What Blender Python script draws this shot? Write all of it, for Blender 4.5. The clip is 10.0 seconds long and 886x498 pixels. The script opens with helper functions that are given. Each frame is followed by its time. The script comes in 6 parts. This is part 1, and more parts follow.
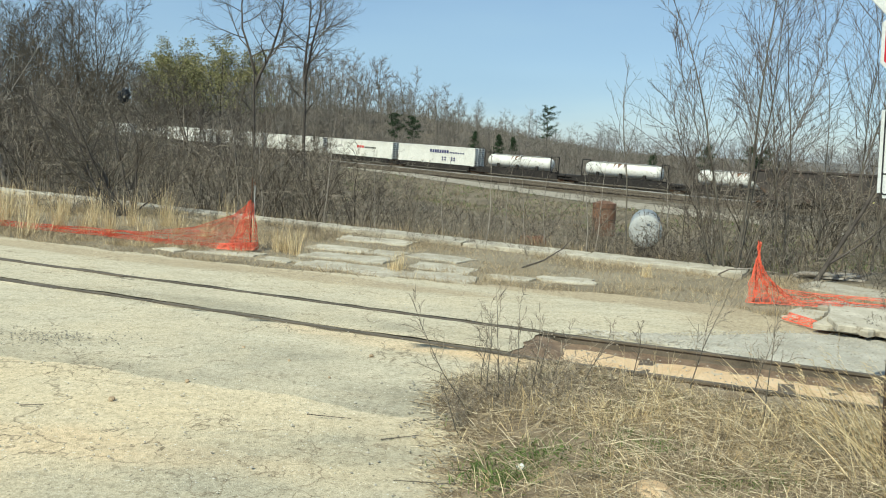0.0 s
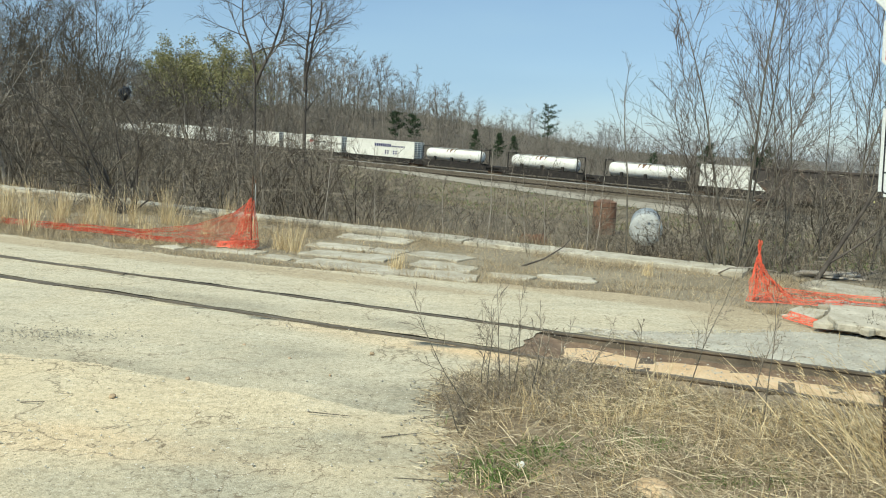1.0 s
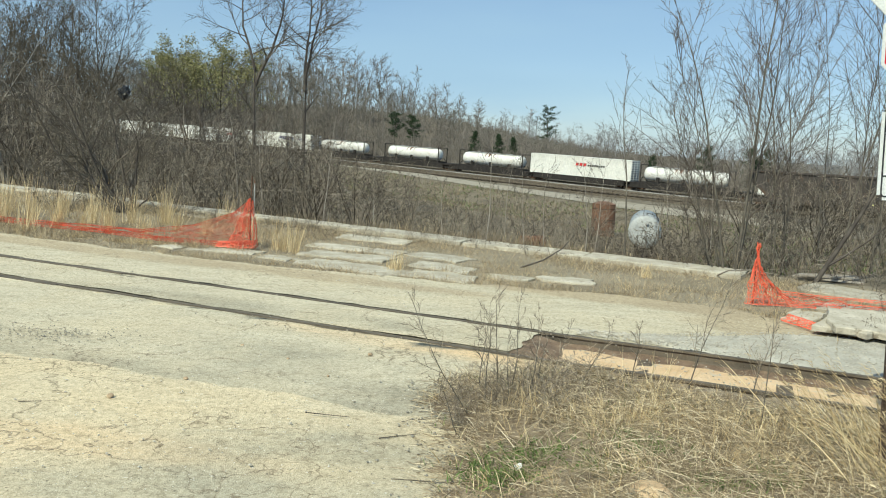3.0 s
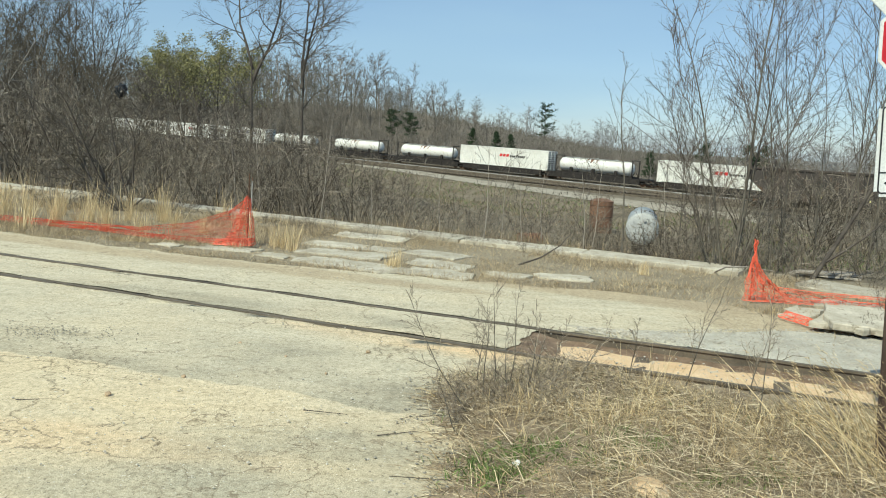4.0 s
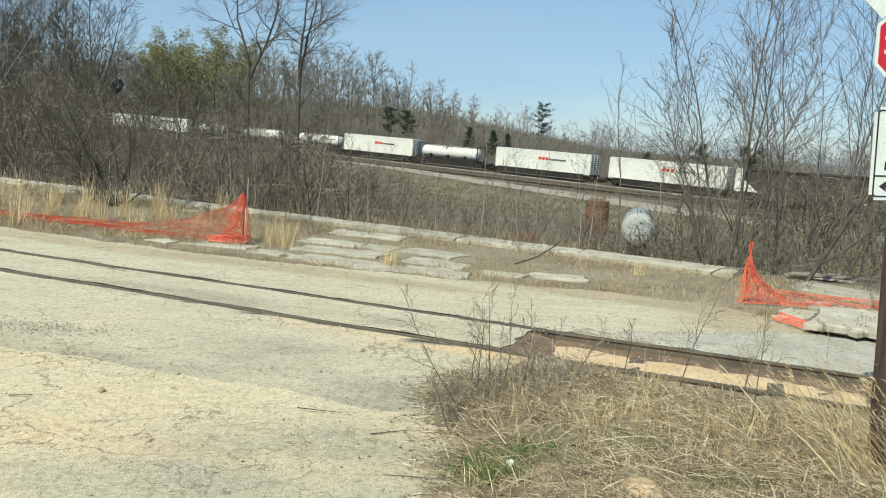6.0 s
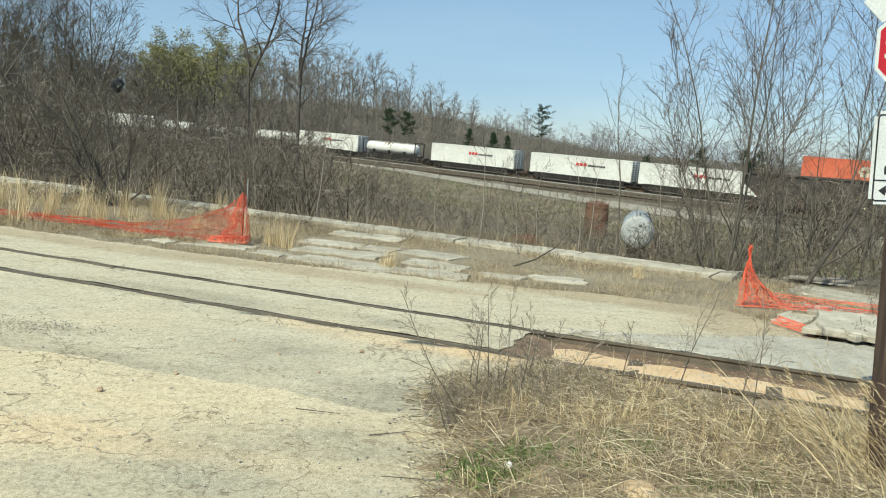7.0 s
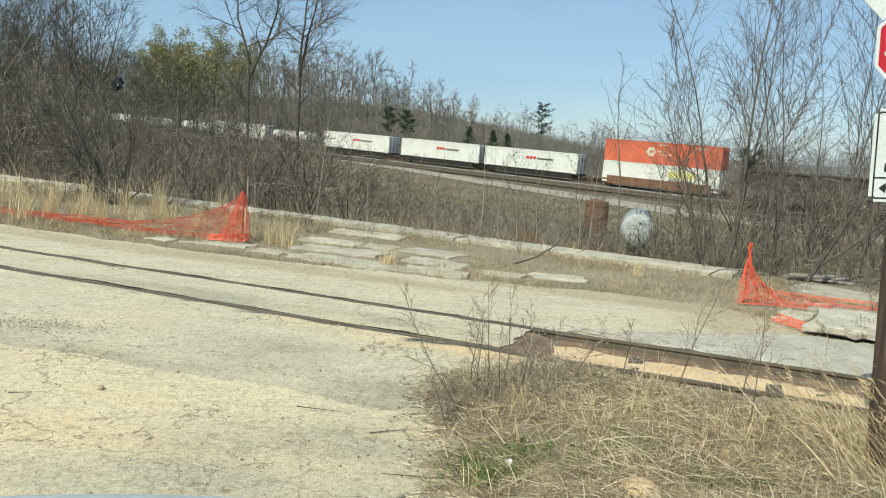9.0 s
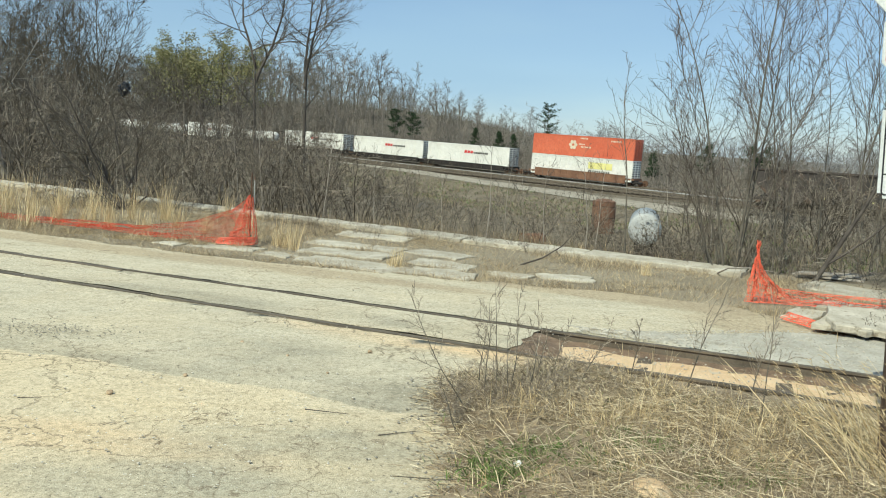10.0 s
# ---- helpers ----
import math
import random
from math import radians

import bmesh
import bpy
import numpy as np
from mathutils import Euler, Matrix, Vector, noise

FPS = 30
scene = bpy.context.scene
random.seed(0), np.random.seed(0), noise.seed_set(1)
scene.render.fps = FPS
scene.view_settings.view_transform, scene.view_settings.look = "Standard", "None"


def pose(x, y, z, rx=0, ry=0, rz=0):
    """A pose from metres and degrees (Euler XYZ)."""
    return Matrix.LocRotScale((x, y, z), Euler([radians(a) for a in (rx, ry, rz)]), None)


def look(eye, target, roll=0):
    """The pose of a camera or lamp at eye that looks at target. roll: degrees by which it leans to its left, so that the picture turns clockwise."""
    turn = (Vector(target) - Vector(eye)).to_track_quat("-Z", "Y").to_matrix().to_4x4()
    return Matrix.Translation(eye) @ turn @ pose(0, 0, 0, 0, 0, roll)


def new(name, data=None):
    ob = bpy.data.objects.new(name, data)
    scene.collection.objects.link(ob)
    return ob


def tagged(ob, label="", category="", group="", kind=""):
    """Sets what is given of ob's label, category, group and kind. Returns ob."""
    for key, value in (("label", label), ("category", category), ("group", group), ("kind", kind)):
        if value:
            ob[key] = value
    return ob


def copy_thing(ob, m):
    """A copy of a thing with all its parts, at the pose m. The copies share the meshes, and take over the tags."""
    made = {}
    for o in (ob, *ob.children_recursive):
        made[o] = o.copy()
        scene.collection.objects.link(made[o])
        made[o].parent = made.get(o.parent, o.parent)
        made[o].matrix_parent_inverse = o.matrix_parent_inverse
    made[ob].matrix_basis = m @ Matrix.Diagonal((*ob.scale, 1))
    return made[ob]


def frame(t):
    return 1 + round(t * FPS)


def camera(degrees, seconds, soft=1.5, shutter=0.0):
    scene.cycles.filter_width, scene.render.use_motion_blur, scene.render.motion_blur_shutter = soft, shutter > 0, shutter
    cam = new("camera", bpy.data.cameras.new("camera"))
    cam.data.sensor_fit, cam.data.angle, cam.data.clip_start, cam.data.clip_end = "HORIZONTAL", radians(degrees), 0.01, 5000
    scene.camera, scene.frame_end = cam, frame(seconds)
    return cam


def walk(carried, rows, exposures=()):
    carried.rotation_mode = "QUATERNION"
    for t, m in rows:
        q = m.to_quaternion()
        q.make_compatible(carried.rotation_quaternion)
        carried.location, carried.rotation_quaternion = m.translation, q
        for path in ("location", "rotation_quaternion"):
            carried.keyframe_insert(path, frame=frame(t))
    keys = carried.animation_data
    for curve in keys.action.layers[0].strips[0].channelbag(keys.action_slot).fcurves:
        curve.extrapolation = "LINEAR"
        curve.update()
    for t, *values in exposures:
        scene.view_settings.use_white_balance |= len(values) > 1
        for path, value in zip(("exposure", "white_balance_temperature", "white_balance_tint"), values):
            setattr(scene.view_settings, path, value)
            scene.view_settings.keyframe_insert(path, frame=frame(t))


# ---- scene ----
# ---- camera ----
cam = camera(60, 10.0, soft=1.05)
walk(cam, [
    (0, pose(0.003, 0, 2.703, 82.498, -2.756, 0.79)),
    (0.5, pose(-0.001, -0.003, 2.701, 82.409, -2.836, 0.776)),
    (1, pose(-0.001, -0.002, 2.699, 82.374, -2.857, 0.83)),
    (1.5, pose(-0.006, 0.001, 2.699, 82.428, -2.975, 0.844)),
    (2, pose(0, -0.001, 2.701, 82.435, -3.015, 0.852)),
    (2.5, pose(0, -0.001, 2.699, 82.503, -3.158, 0.863)),
    (4, pose(0.001, -0.001, 2.7, 82.265, -3.062, 0.605)),
    (4.5, pose(0, 0, 2.7, 82.201, -3.27, 0.448)),
    (5, pose(-0.001, -0.001, 2.702, 82.131, -3.364, 0.45)),
    (5.5, pose(0.004, 0.001, 2.703, 82.136, -3.451, 0.432)),
    (7, pose(0.002, 0.001, 2.703, 82.296, -3.978, 0.367)),
    (7.5, pose(-0.002, -0.004, 2.704, 82.314, -3.994, 0.462)),
    (8, pose(-0.004, 0.001, 2.703, 82.235, -3.87, 0.574)),
    (8.5, pose(-0.005, -0.003, 2.7, 82.2, -3.845, 0.514)),
    (9, pose(-0.003, -0.005, 2.701, 82.155, -3.922, 0.349)),
    (9.5, pose(-0.002, 0.001, 2.699, 82.107, -3.711, 0.387)),
    (10, pose(0.003, 0.004, 2.7, 82.239, -3.278, 0.808)),
], exposures=[(0, 0.30, 6500, -2), (10, 0.30, 6500, -2)])

# ---- world and sun: clear spring day, sun behind the camera to its left ----
SUN_EL, SUN_AZ = radians(48), radians(215)      # azimuth clockwise from +y
world = bpy.data.worlds.new("sky")
scene.world = world
world.use_nodes = True
wn, wl = world.node_tree.nodes, world.node_tree.links
sky = wn.new("ShaderNodeTexSky")
sky.sky_type = "NISHITA"
sky.sun_disc = False
sky.sun_elevation, sky.sun_rotation = SUN_EL, SUN_AZ
sky.air_density, sky.dust_density, sky.ozone_density = 1.0, 0.35, 1.6
wco = wn.new("ShaderNodeTexCoord")
wmp = wn.new("ShaderNodeMapping")
wmp.inputs["Scale"].default_value = (1.2, 1.2, 6.0)
wmp.inputs["Rotation"].default_value = (0.0, radians(14), radians(20))
wno = wn.new("ShaderNodeTexNoise")
wno.inputs["Scale"].default_value, wno.inputs["Detail"].default_value = 1.6, 7
wra = wn.new("ShaderNodeValToRGB")
wra.color_ramp.elements[0].position, wra.color_ramp.elements[1].position = 0.46, 0.70
wra.color_ramp.elements[0].color = (0.40, 0.40, 0.40, 1)
wra.color_ramp.elements[1].color = (0.80, 0.80, 0.80, 1)
wmx = wn.new("ShaderNodeMix")
wmx.data_type = "RGBA"
wmx.inputs["B"].default_value = (3.8, 5.45, 7.5, 1)
wl.new(wco.outputs["Generated"], wmp.inputs["Vector"])
wl.new(wmp.outputs["Vector"], wno.inputs["Vector"])
wl.new(wno.outputs["Fac"], wra.inputs["Fac"])
wl.new(wra.outputs["Color"], wmx.inputs["Factor"])
wtint = wn.new("ShaderNodeMix")
wtint.data_type, wtint.blend_type = "RGBA", "MULTIPLY"
wtint.inputs["Factor"].default_value = 1.0
wtint.inputs["B"].default_value = (0.93, 0.95, 1.10, 1)
wl.new(sky.outputs["Color"], wtint.inputs["A"])
wl.new(wtint.outputs["Result"], wmx.inputs["A"])
wl.new(wmx.outputs["Result"], wn["Background"].inputs["Color"])
wn["Background"].inputs["Strength"].default_value = 0.088
sun = new("sun", bpy.data.lights.new("sun", "SUN"))
sun.data.energy, sun.data.angle, sun.data.color = 4.1, radians(0.55), (1.0, 0.945, 0.82)
sun.matrix_world = look((math.sin(SUN_AZ) * 50, math.cos(SUN_AZ) * 50, math.tan(SUN_EL) * 50), (0, 0, 0))


# ---- materials ----
def nodes_of(name, rough=0.85, metal=0.0, spec=0.3):
    m = bpy.data.materials.new(name)
    m.use_nodes = True
    b = m.node_tree.nodes["Principled BSDF"]
    b.inputs["Roughness"].default_value, b.inputs["Metallic"].default_value = rough, metal
    b.inputs["Specular IOR Level"].default_value = spec
    return m, m.node_tree.nodes, m.node_tree.links, b


def noise_of(n, l, scale, detail=4, rough=0.6, vec=None, stretch=None):
    t = n.new("ShaderNodeTexNoise")
    t.inputs["Scale"].default_value, t.inputs["Detail"].default_value, t.inputs["Roughness"].default_value = scale, detail, rough
    if vec is None:
        vec = n.new("ShaderNodeTexCoord").outputs["Object"]
    if stretch:
        mp = n.new("ShaderNodeMapping")
        mp.inputs["Scale"].default_value = stretch
        l.new(vec, mp.inputs["Vector"])
        vec = mp.outputs["Vector"]
    l.new(vec, t.inputs["Vector"])
    return t.outputs["Fac"]


def ramp_of(n, l, fac, stops):
    r = n.new("ShaderNodeValToRGB")
    els = r.color_ramp.elements
    while len(els) < len(stops):
        els.new(0.5)
    for e, (p, c) in zip(els, stops):
        e.position, e.color = p, (*c, 1) if len(c) == 3 else c
    l.new(fac, r.inputs["Fac"])
    return r.outputs["Color"]


def mix_of(n, l, fac, a, b, kind="MIX"):
    m = n.new("ShaderNodeMix")
    m.data_type, m.blend_type = "RGBA", kind
    for sock, v in (("Factor", fac), ("A", a), ("B", b)):
        if isinstance(v, (int, float)):
            m.inputs[sock].default_value = v
        elif isinstance(v, tuple):
            m.inputs[sock].default_value = (*v, 1)
        else:
            l.new(v, m.inputs[sock])
    return m.outputs["Result"]


def bump_of(n, l, b, h, strength=0.4, dist=0.02):
    u = n.new("ShaderNodeBump")
    u.inputs["Strength"].default_value, u.inputs["Distance"].default_value = strength, dist
    l.new(h, u.inputs["Height"])
    l.new(u.outputs["Normal"], b.inputs["Normal"])


def surface(name, c1, c2, scale=4.0, fine=40.0, rough=0.85, metal=0.0, bump=0.3, spot=None, vary=0.0, stretch=None, spec=0.3, lo=0.35, hi=0.65):
    """Two colours over a coarse pattern, darkened and lightened by a fine one; spot: a third colour in small stains."""
    m, n, l, b = nodes_of(name, rough, metal, spec)
    coarse, grain = noise_of(n, l, scale, 5, stretch=stretch), noise_of(n, l, fine, 3, stretch=stretch)
    col = ramp_of(n, l, coarse, [(lo, c1), (hi, c2)])
    col = mix_of(n, l, 0.5, col, ramp_of(n, l, grain, [(0.3, (0.55, 0.55, 0.55)), (0.7, (1, 1, 1))]), "MULTIPLY")
    if spot:
        col = mix_of(n, l, ramp_of(n, l, noise_of(n, l, scale * 2.3, 6, 0.7), [(0.56, (0, 0, 0)), (0.66, (1, 1, 1))]), col, spot)
    if vary:
        info = n.new("ShaderNodeObjectInfo")
        col = mix_of(n, l, 1.0, col, ramp_of(n, l, info.outputs["Random"], [(0, (1 - vary,) * 3), (1, (1, 1, 1))]), "MULTIPLY")
    l.new(col, b.inputs["Base Color"])
    if bump:
        bump_of(n, l, b, grain, bump)
    return m


def strands(name, c1, c2, c3, rough=0.8):
    """Grass, straw and twigs: each strand takes its own shade."""
    m, n, l, b = nodes_of(name, rough, 0, 0.2)
    geo = n.new("ShaderNodeNewGeometry")
    col = ramp_of(n, l, geo.outputs["Random Per Island"], [(0.0, c1), (0.5, c2), (1.0, c3)])
    l.new(col, b.inputs["Base Color"])
    return m


M = {}
M["bark"] = surface("bark", (0.12, 0.103, 0.08), (0.23, 0.205, 0.165), 3, 30, 0.9, 0, 0.4, vary=0.35)
M["bark_pale"] = surface("bark_pale", (0.34, 0.29, 0.24), (0.5, 0.45, 0.38), 3, 30, 0.9, 0, 0.3, vary=0.25)
M["bark_dark"] = surface("bark_dark", (0.07, 0.058, 0.05), (0.14, 0.12, 0.10), 3, 30, 0.9, 0, 0.4, vary=0.3)
M["twig"] = surface("twig", (0.10, 0.084, 0.064), (0.185, 0.158, 0.12), 2, 20, 0.9, 0, 0, vary=0.35)
M["twig_near"] = strands("twig_near", (0.055, 0.045, 0.038), (0.115, 0.095, 0.078), (0.21, 0.18, 0.15))
M["dead_stem"] = strands("dead_stem", (0.10, 0.08, 0.06), (0.22, 0.18, 0.135), (0.42, 0.36, 0.28))
M["twig_brush"] = strands("twig_brush", (0.045, 0.037, 0.028), (0.13, 0.108, 0.082), (0.36, 0.31, 0.25))
M["twig_far"] = strands("twig_far", (0.10, 0.088, 0.072), (0.17, 0.15, 0.125), (0.27, 0.24, 0.205))
# paler, greyer twigs: distance haze is put into the colour
M["twig_haze"] = strands("twig_haze", (0.19, 0.185, 0.18), (0.25, 0.245, 0.24), (0.34, 0.335, 0.33))
M["needles"] = strands("needles", (0.018, 0.035, 0.018), (0.035, 0.06, 0.028), (0.06, 0.085, 0.04))
M["spring_leaf"] = strands("spring_leaf", (0.14, 0.14, 0.062), (0.22, 0.21, 0.095), (0.31, 0.285, 0.14))
M["straw"] = strands("straw", (0.38, 0.27, 0.14), (0.61, 0.47, 0.265), (0.80, 0.67, 0.44))
M["thatch"] = strands("thatch", (0.13, 0.098, 0.066), (0.38, 0.30, 0.19), (0.74, 0.64, 0.46))
M["brown_weed"] = strands("brown_weed", (0.15, 0.112, 0.076), (0.33, 0.26, 0.17), (0.52, 0.43, 0.29))
M["green_weed"] = strands("green_weed", (0.07, 0.11, 0.03), (0.12, 0.18, 0.05), (0.20, 0.26, 0.09))
M["soil"] = surface("soil", (0.21, 0.175, 0.12), (0.35, 0.30, 0.215), 0.5, 14, 0.95, 0, 0.6, spot=(0.15, 0.125, 0.085))
M["field_soil"] = surface("field_soil", (0.125, 0.102, 0.07), (0.235, 0.197, 0.14), 0.5, 9, 0.95, 0, 0.5, spot=(0.10, 0.083, 0.056))
M["field_weed"] = strands("field_weed", (0.10, 0.078, 0.053), (0.21, 0.165, 0.11), (0.38, 0.31, 0.21))
M["litter_soil"] = surface("litter_soil", (0.20, 0.15, 0.10), (0.36, 0.285, 0.19), 2.5, 45, 0.95, 0, 0.9, spot=(0.14, 0.10, 0.066))
# dead leaves, coloured darker to hold the shade beneath the trees
M["litter_in_shade"] = surface("litter_in_shade", (0.10, 0.085, 0.065), (0.18, 0.15, 0.115), 0.3, 3, 0.95, 0, 0.5)
M["concrete"] = surface("concrete", (0.42, 0.37, 0.28), (0.66, 0.605, 0.49), 1.9, 22, 0.92, 0, 0.5, spot=(0.27, 0.225, 0.16), vary=0.22)
M["old_concrete"] = surface("old_concrete", (0.44, 0.39, 0.30), (0.66, 0.60, 0.485), 2.2, 25, 0.9, 0, 0.5, spot=(0.22, 0.185, 0.135), vary=0.25)
M["gravel"] = surface("gravel", (0.40, 0.37, 0.305), (0.56, 0.525, 0.445), 2, 34, 0.95, 0, 1.0, spot=(0.45, 0.40, 0.31), spec=0.1)
M["rust"] = surface("rust", (0.085, 0.052, 0.036), (0.19, 0.105, 0.065), 3, 40, 0.85, 0.2, 0.3)
M["rail_top"] = surface("rail_top", (0.11, 0.092, 0.07), (0.20, 0.165, 0.125), 2, 40, 0.7, 0.3, 0.2)
M["dirt_brown"] = surface("dirt_brown", (0.13, 0.088, 0.06), (0.25, 0.175, 0.12), 4, 30, 0.95, 0, 0.8, spot=(0.34, 0.25, 0.17))
M["end_grey"] = surface("end_grey", (0.16, 0.16, 0.155), (0.24, 0.24, 0.235), 2, 20, 0.6, 0, 0)
M["gap"] = surface("gap", (0.17, 0.148, 0.11), (0.27, 0.235, 0.175), 3, 40, 0.95, 0, 0.4)
M["sand"] = surface("sand", (0.62, 0.42, 0.24), (0.74, 0.55, 0.35), 1.5, 30, 0.95, 0, 0.4, spot=(0.5, 0.42, 0.31))
M["tie"] = surface("tie", (0.13, 0.10, 0.075), (0.24, 0.19, 0.14), 5, 40, 0.9, 0, 0.5, vary=0.3)
M["orange_net"] = surface("orange_net", (0.70, 0.098, 0.05), (0.82, 0.155, 0.085), 2, 20, 0.5, 0, 0)
M["white_paint"] = surface("white_paint", (0.72, 0.71, 0.65), (0.82, 0.81, 0.755), 0.5, 5, 0.45, 0, 0, spot=(0.68, 0.67, 0.62))
M["white_tank"] = surface("white_tank", (0.70, 0.69, 0.64), (0.82, 0.81, 0.77), 0.6, 6, 0.4, 0, 0, spot=(0.52, 0.47, 0.38))
M["grey_metal"] = surface("grey_metal", (0.42, 0.42, 0.41), (0.54, 0.54, 0.52), 2, 20, 0.5, 0.1, 0.1)
M["black_metal"] = surface("black_metal", (0.022, 0.02, 0.019), (0.05, 0.043, 0.038), 2, 20, 0.7, 0.2, 0.1)
M["orange_paint"] = surface("orange_paint", (0.60, 0.14, 0.075), (0.69, 0.185, 0.10), 0.4, 4, 0.5, 0, 0, spot=(0.56, 0.12, 0.06))
M["brown_steel"] = surface("brown_steel", (0.16, 0.085, 0.055), (0.26, 0.14, 0.085), 1, 10, 0.7, 0.1, 0.1)
M["hopper_steel"] = surface("hopper_steel", (0.05, 0.045, 0.042), (0.11, 0.09, 0.078), 0.5, 6, 0.75, 0.1, 0.1, spot=(0.12, 0.075, 0.05))
M["yellow_paint"] = surface("yellow_paint", (0.76, 0.70, 0.24), (0.82, 0.77, 0.34), 2, 20, 0.5, 0, 0)
M["red_letter"] = surface("red_letter", (0.60, 0.03, 0.035), (0.68, 0.05, 0.05), 2, 20, 0.5, 0, 0)
M["black_letter"] = surface("black_letter", (0.02, 0.02, 0.022), (0.035, 0.035, 0.04), 2, 20, 0.5, 0, 0)
M["blue_letter"] = surface("blue_letter", (0.03, 0.035, 0.12), (0.05, 0.05, 0.16), 2, 20, 0.5, 0, 0)
M["pale_letter"] = surface("pale_letter", (0.72, 0.60, 0.45), (0.8, 0.7, 0.55), 2, 20, 0.5, 0, 0)
M["sign_white"] = surface("sign_white", (0.74, 0.76, 0.74), (0.80, 0.81, 0.79), 3, 60, 0.4, 0, 0)
M["sign_red"] = surface("sign_red", (0.52, 0.02, 0.035), (0.58, 0.03, 0.045), 3, 60, 0.4, 0, 0)
M["creosote"] = surface("creosote", (0.075, 0.05, 0.038), (0.15, 0.10, 0.075), 4, 50, 0.85, 0, 0.5, stretch=(4, 4, 0.4))
M["galvanised"] = surface("galvanised", (0.36, 0.37, 0.36), (0.52, 0.53, 0.51), 3.5, 30, 0.6, 0.0, 0.1, spot=(0.24, 0.22, 0.19))
M["dark_plastic"] = surface("dark_plastic", (0.015, 0.016, 0.018), (0.035, 0.036, 0.04), 5, 30, 0.4, 0, 0)
M["litter_white"] = surface("litter_white", (0.75, 0.75, 0.72), (0.85, 0.85, 0.83), 9, 30, 0.6, 0, 0)
M["dark_stone"] = surface("dark_stone", (0.2, 0.185, 0.15), (0.36, 0.335, 0.28), 6, 40, 0.9, 0, 0.3)
M["clod"] = surface("clod", (0.34, 0.24, 0.15), (0.50, 0.38, 0.25), 6, 40, 0.9, 0, 0.3)
M["stone"] = surface("stone", (0.36, 0.33, 0.27), (0.60, 0.555, 0.47), 6, 40, 0.9, 0, 0.3)


def lot_material():
    """Worn pale asphalt: washed-in orange sand, dark worn stretches, fine cracks."""
    m, n, l, b = nodes_of("lot", 0.95, 0, 0.08)
    co = n.new("ShaderNodeTexCoord").outputs["Object"]
    big, mid, grit = noise_of(n, l, 0.35, 5, 0.65, co), noise_of(n, l, 1.5, 6, 0.7, co, (0.6, 1.6, 1)), noise_of(n, l, 60, 3, 0.7, co)
    base = ramp_of(n, l, mid, [(0.30, (0.49, 0.435, 0.325)), (0.5, (0.585, 0.525, 0.40)), (0.7, (0.665, 0.605, 0.465))])
    sep = n.new("ShaderNodeSeparateXYZ")
    l.new(co, sep.inputs["Vector"])

    def blob(x, y, rx, ry, rot, wob=0.9):
        """1 inside a ragged oval, 0 outside."""
        mp = n.new("ShaderNodeMapping")
        mp.vector_type = "TEXTURE"
        mp.inputs["Location"].default_value = (x, y, 0)
        mp.inputs["Rotation"].default_value = (0, 0, radians(rot))
        mp.inputs["Scale"].default_value = (rx, ry, 1)
        l.new(co, mp.inputs["Vector"])
        ln = n.new("ShaderNodeVectorMath")
        ln.operation = "LENGTH"
        l.new(mp.outputs["Vector"], ln.inputs[0])
        ad = n.new("ShaderNodeMath")
        ad.operation = "MULTIPLY_ADD"
        l.new(mid, ad.inputs[0])
        ad.inputs[1].default_value = -wob * 2.0
        l.new(ln.outputs["Value"], ad.inputs[2])
        return ramp_of(n, l, ad.outputs["Value"], [(0.0, (1, 1, 1)), (0.35, (0.35, 0.35, 0.35)), (0.75, (0, 0, 0))])

    dark = (0.30, 0.28, 0.22)
    sandy = (0.70, 0.565, 0.365)
    col = base

    def across(x, y, rot):
        """Metres beyond a line through (x, y), with a slightly ragged course."""
        mp = n.new("ShaderNodeMapping")
        mp.vector_type = "TEXTURE"
        mp.inputs["Location"].default_value = (x, y, 0)
        mp.inputs["Rotation"].default_value = (0, 0, radians(rot))
        l.new(co, mp.inputs["Vector"])
        sp = n.new("ShaderNodeSeparateXYZ")
        l.new(mp.outputs["Vector"], sp.inputs["Vector"])
        ad = n.new("ShaderNodeMath")
        ad.operation = "MULTIPLY_ADD"
        l.new(noise_of(n, l, 0.9, 6, 0.6, co), ad.inputs[0])
        ad.inputs[1].default_value = 0.55
        l.new(sp.outputs["Y"], ad.inputs[2])
        return ad.outputs["Value"]

    # an older, greyer strip whose near side ends along a clean seam; silt lies over the rest
    seam = across(-2.80, 8.18, -15.5)
    wear = ramp_of(n, l, noise_of(n, l, 0.8, 6, 0.62, co, (0.45, 1.2, 1)), [(0.34, (0.15, 0.15, 0.15)), (0.60, (1, 1, 1))])
    grey = ramp_of(n, l, seam, [(0.27, (0, 0, 0)), (0.31, (0.85, 0.85, 0.85)), (0.55, (0.65, 0.65, 0.65)), (1.0, (0.12, 0.12, 0.12))])
    col = mix_of(n, l, mix_of(n, l, wear, (0, 0, 0), grey), col, dark)
    for f in ((-0.9, 8.7, 2.0, 0.55, -24), (-4.8, 12.4, 2.4, 0.35, -20), (-1.5, 11.6, 2.5, 0.25, -20), (-5.6, 9.7, 1.2, 0.25, -5), (-0.7, 6.1, 1.1, 0.5, -12), (0.0, 8.3, 0.7, 0.45, -30), (-0.5, 6.6, 0.6, 0.5, 0)):
        col = mix_of(n, l, mix_of(n, l, mix_of(n, l, 0.6, (0, 0, 0), wear), (0, 0, 0), blob(*f)), col, dark)
    silt = ramp_of(n, l, seam, [(0.0, (0.85, 0.85, 0.85)), (0.26, (0.75, 0.75, 0.75)), (0.31, (0.1, 0.1, 0.1))])
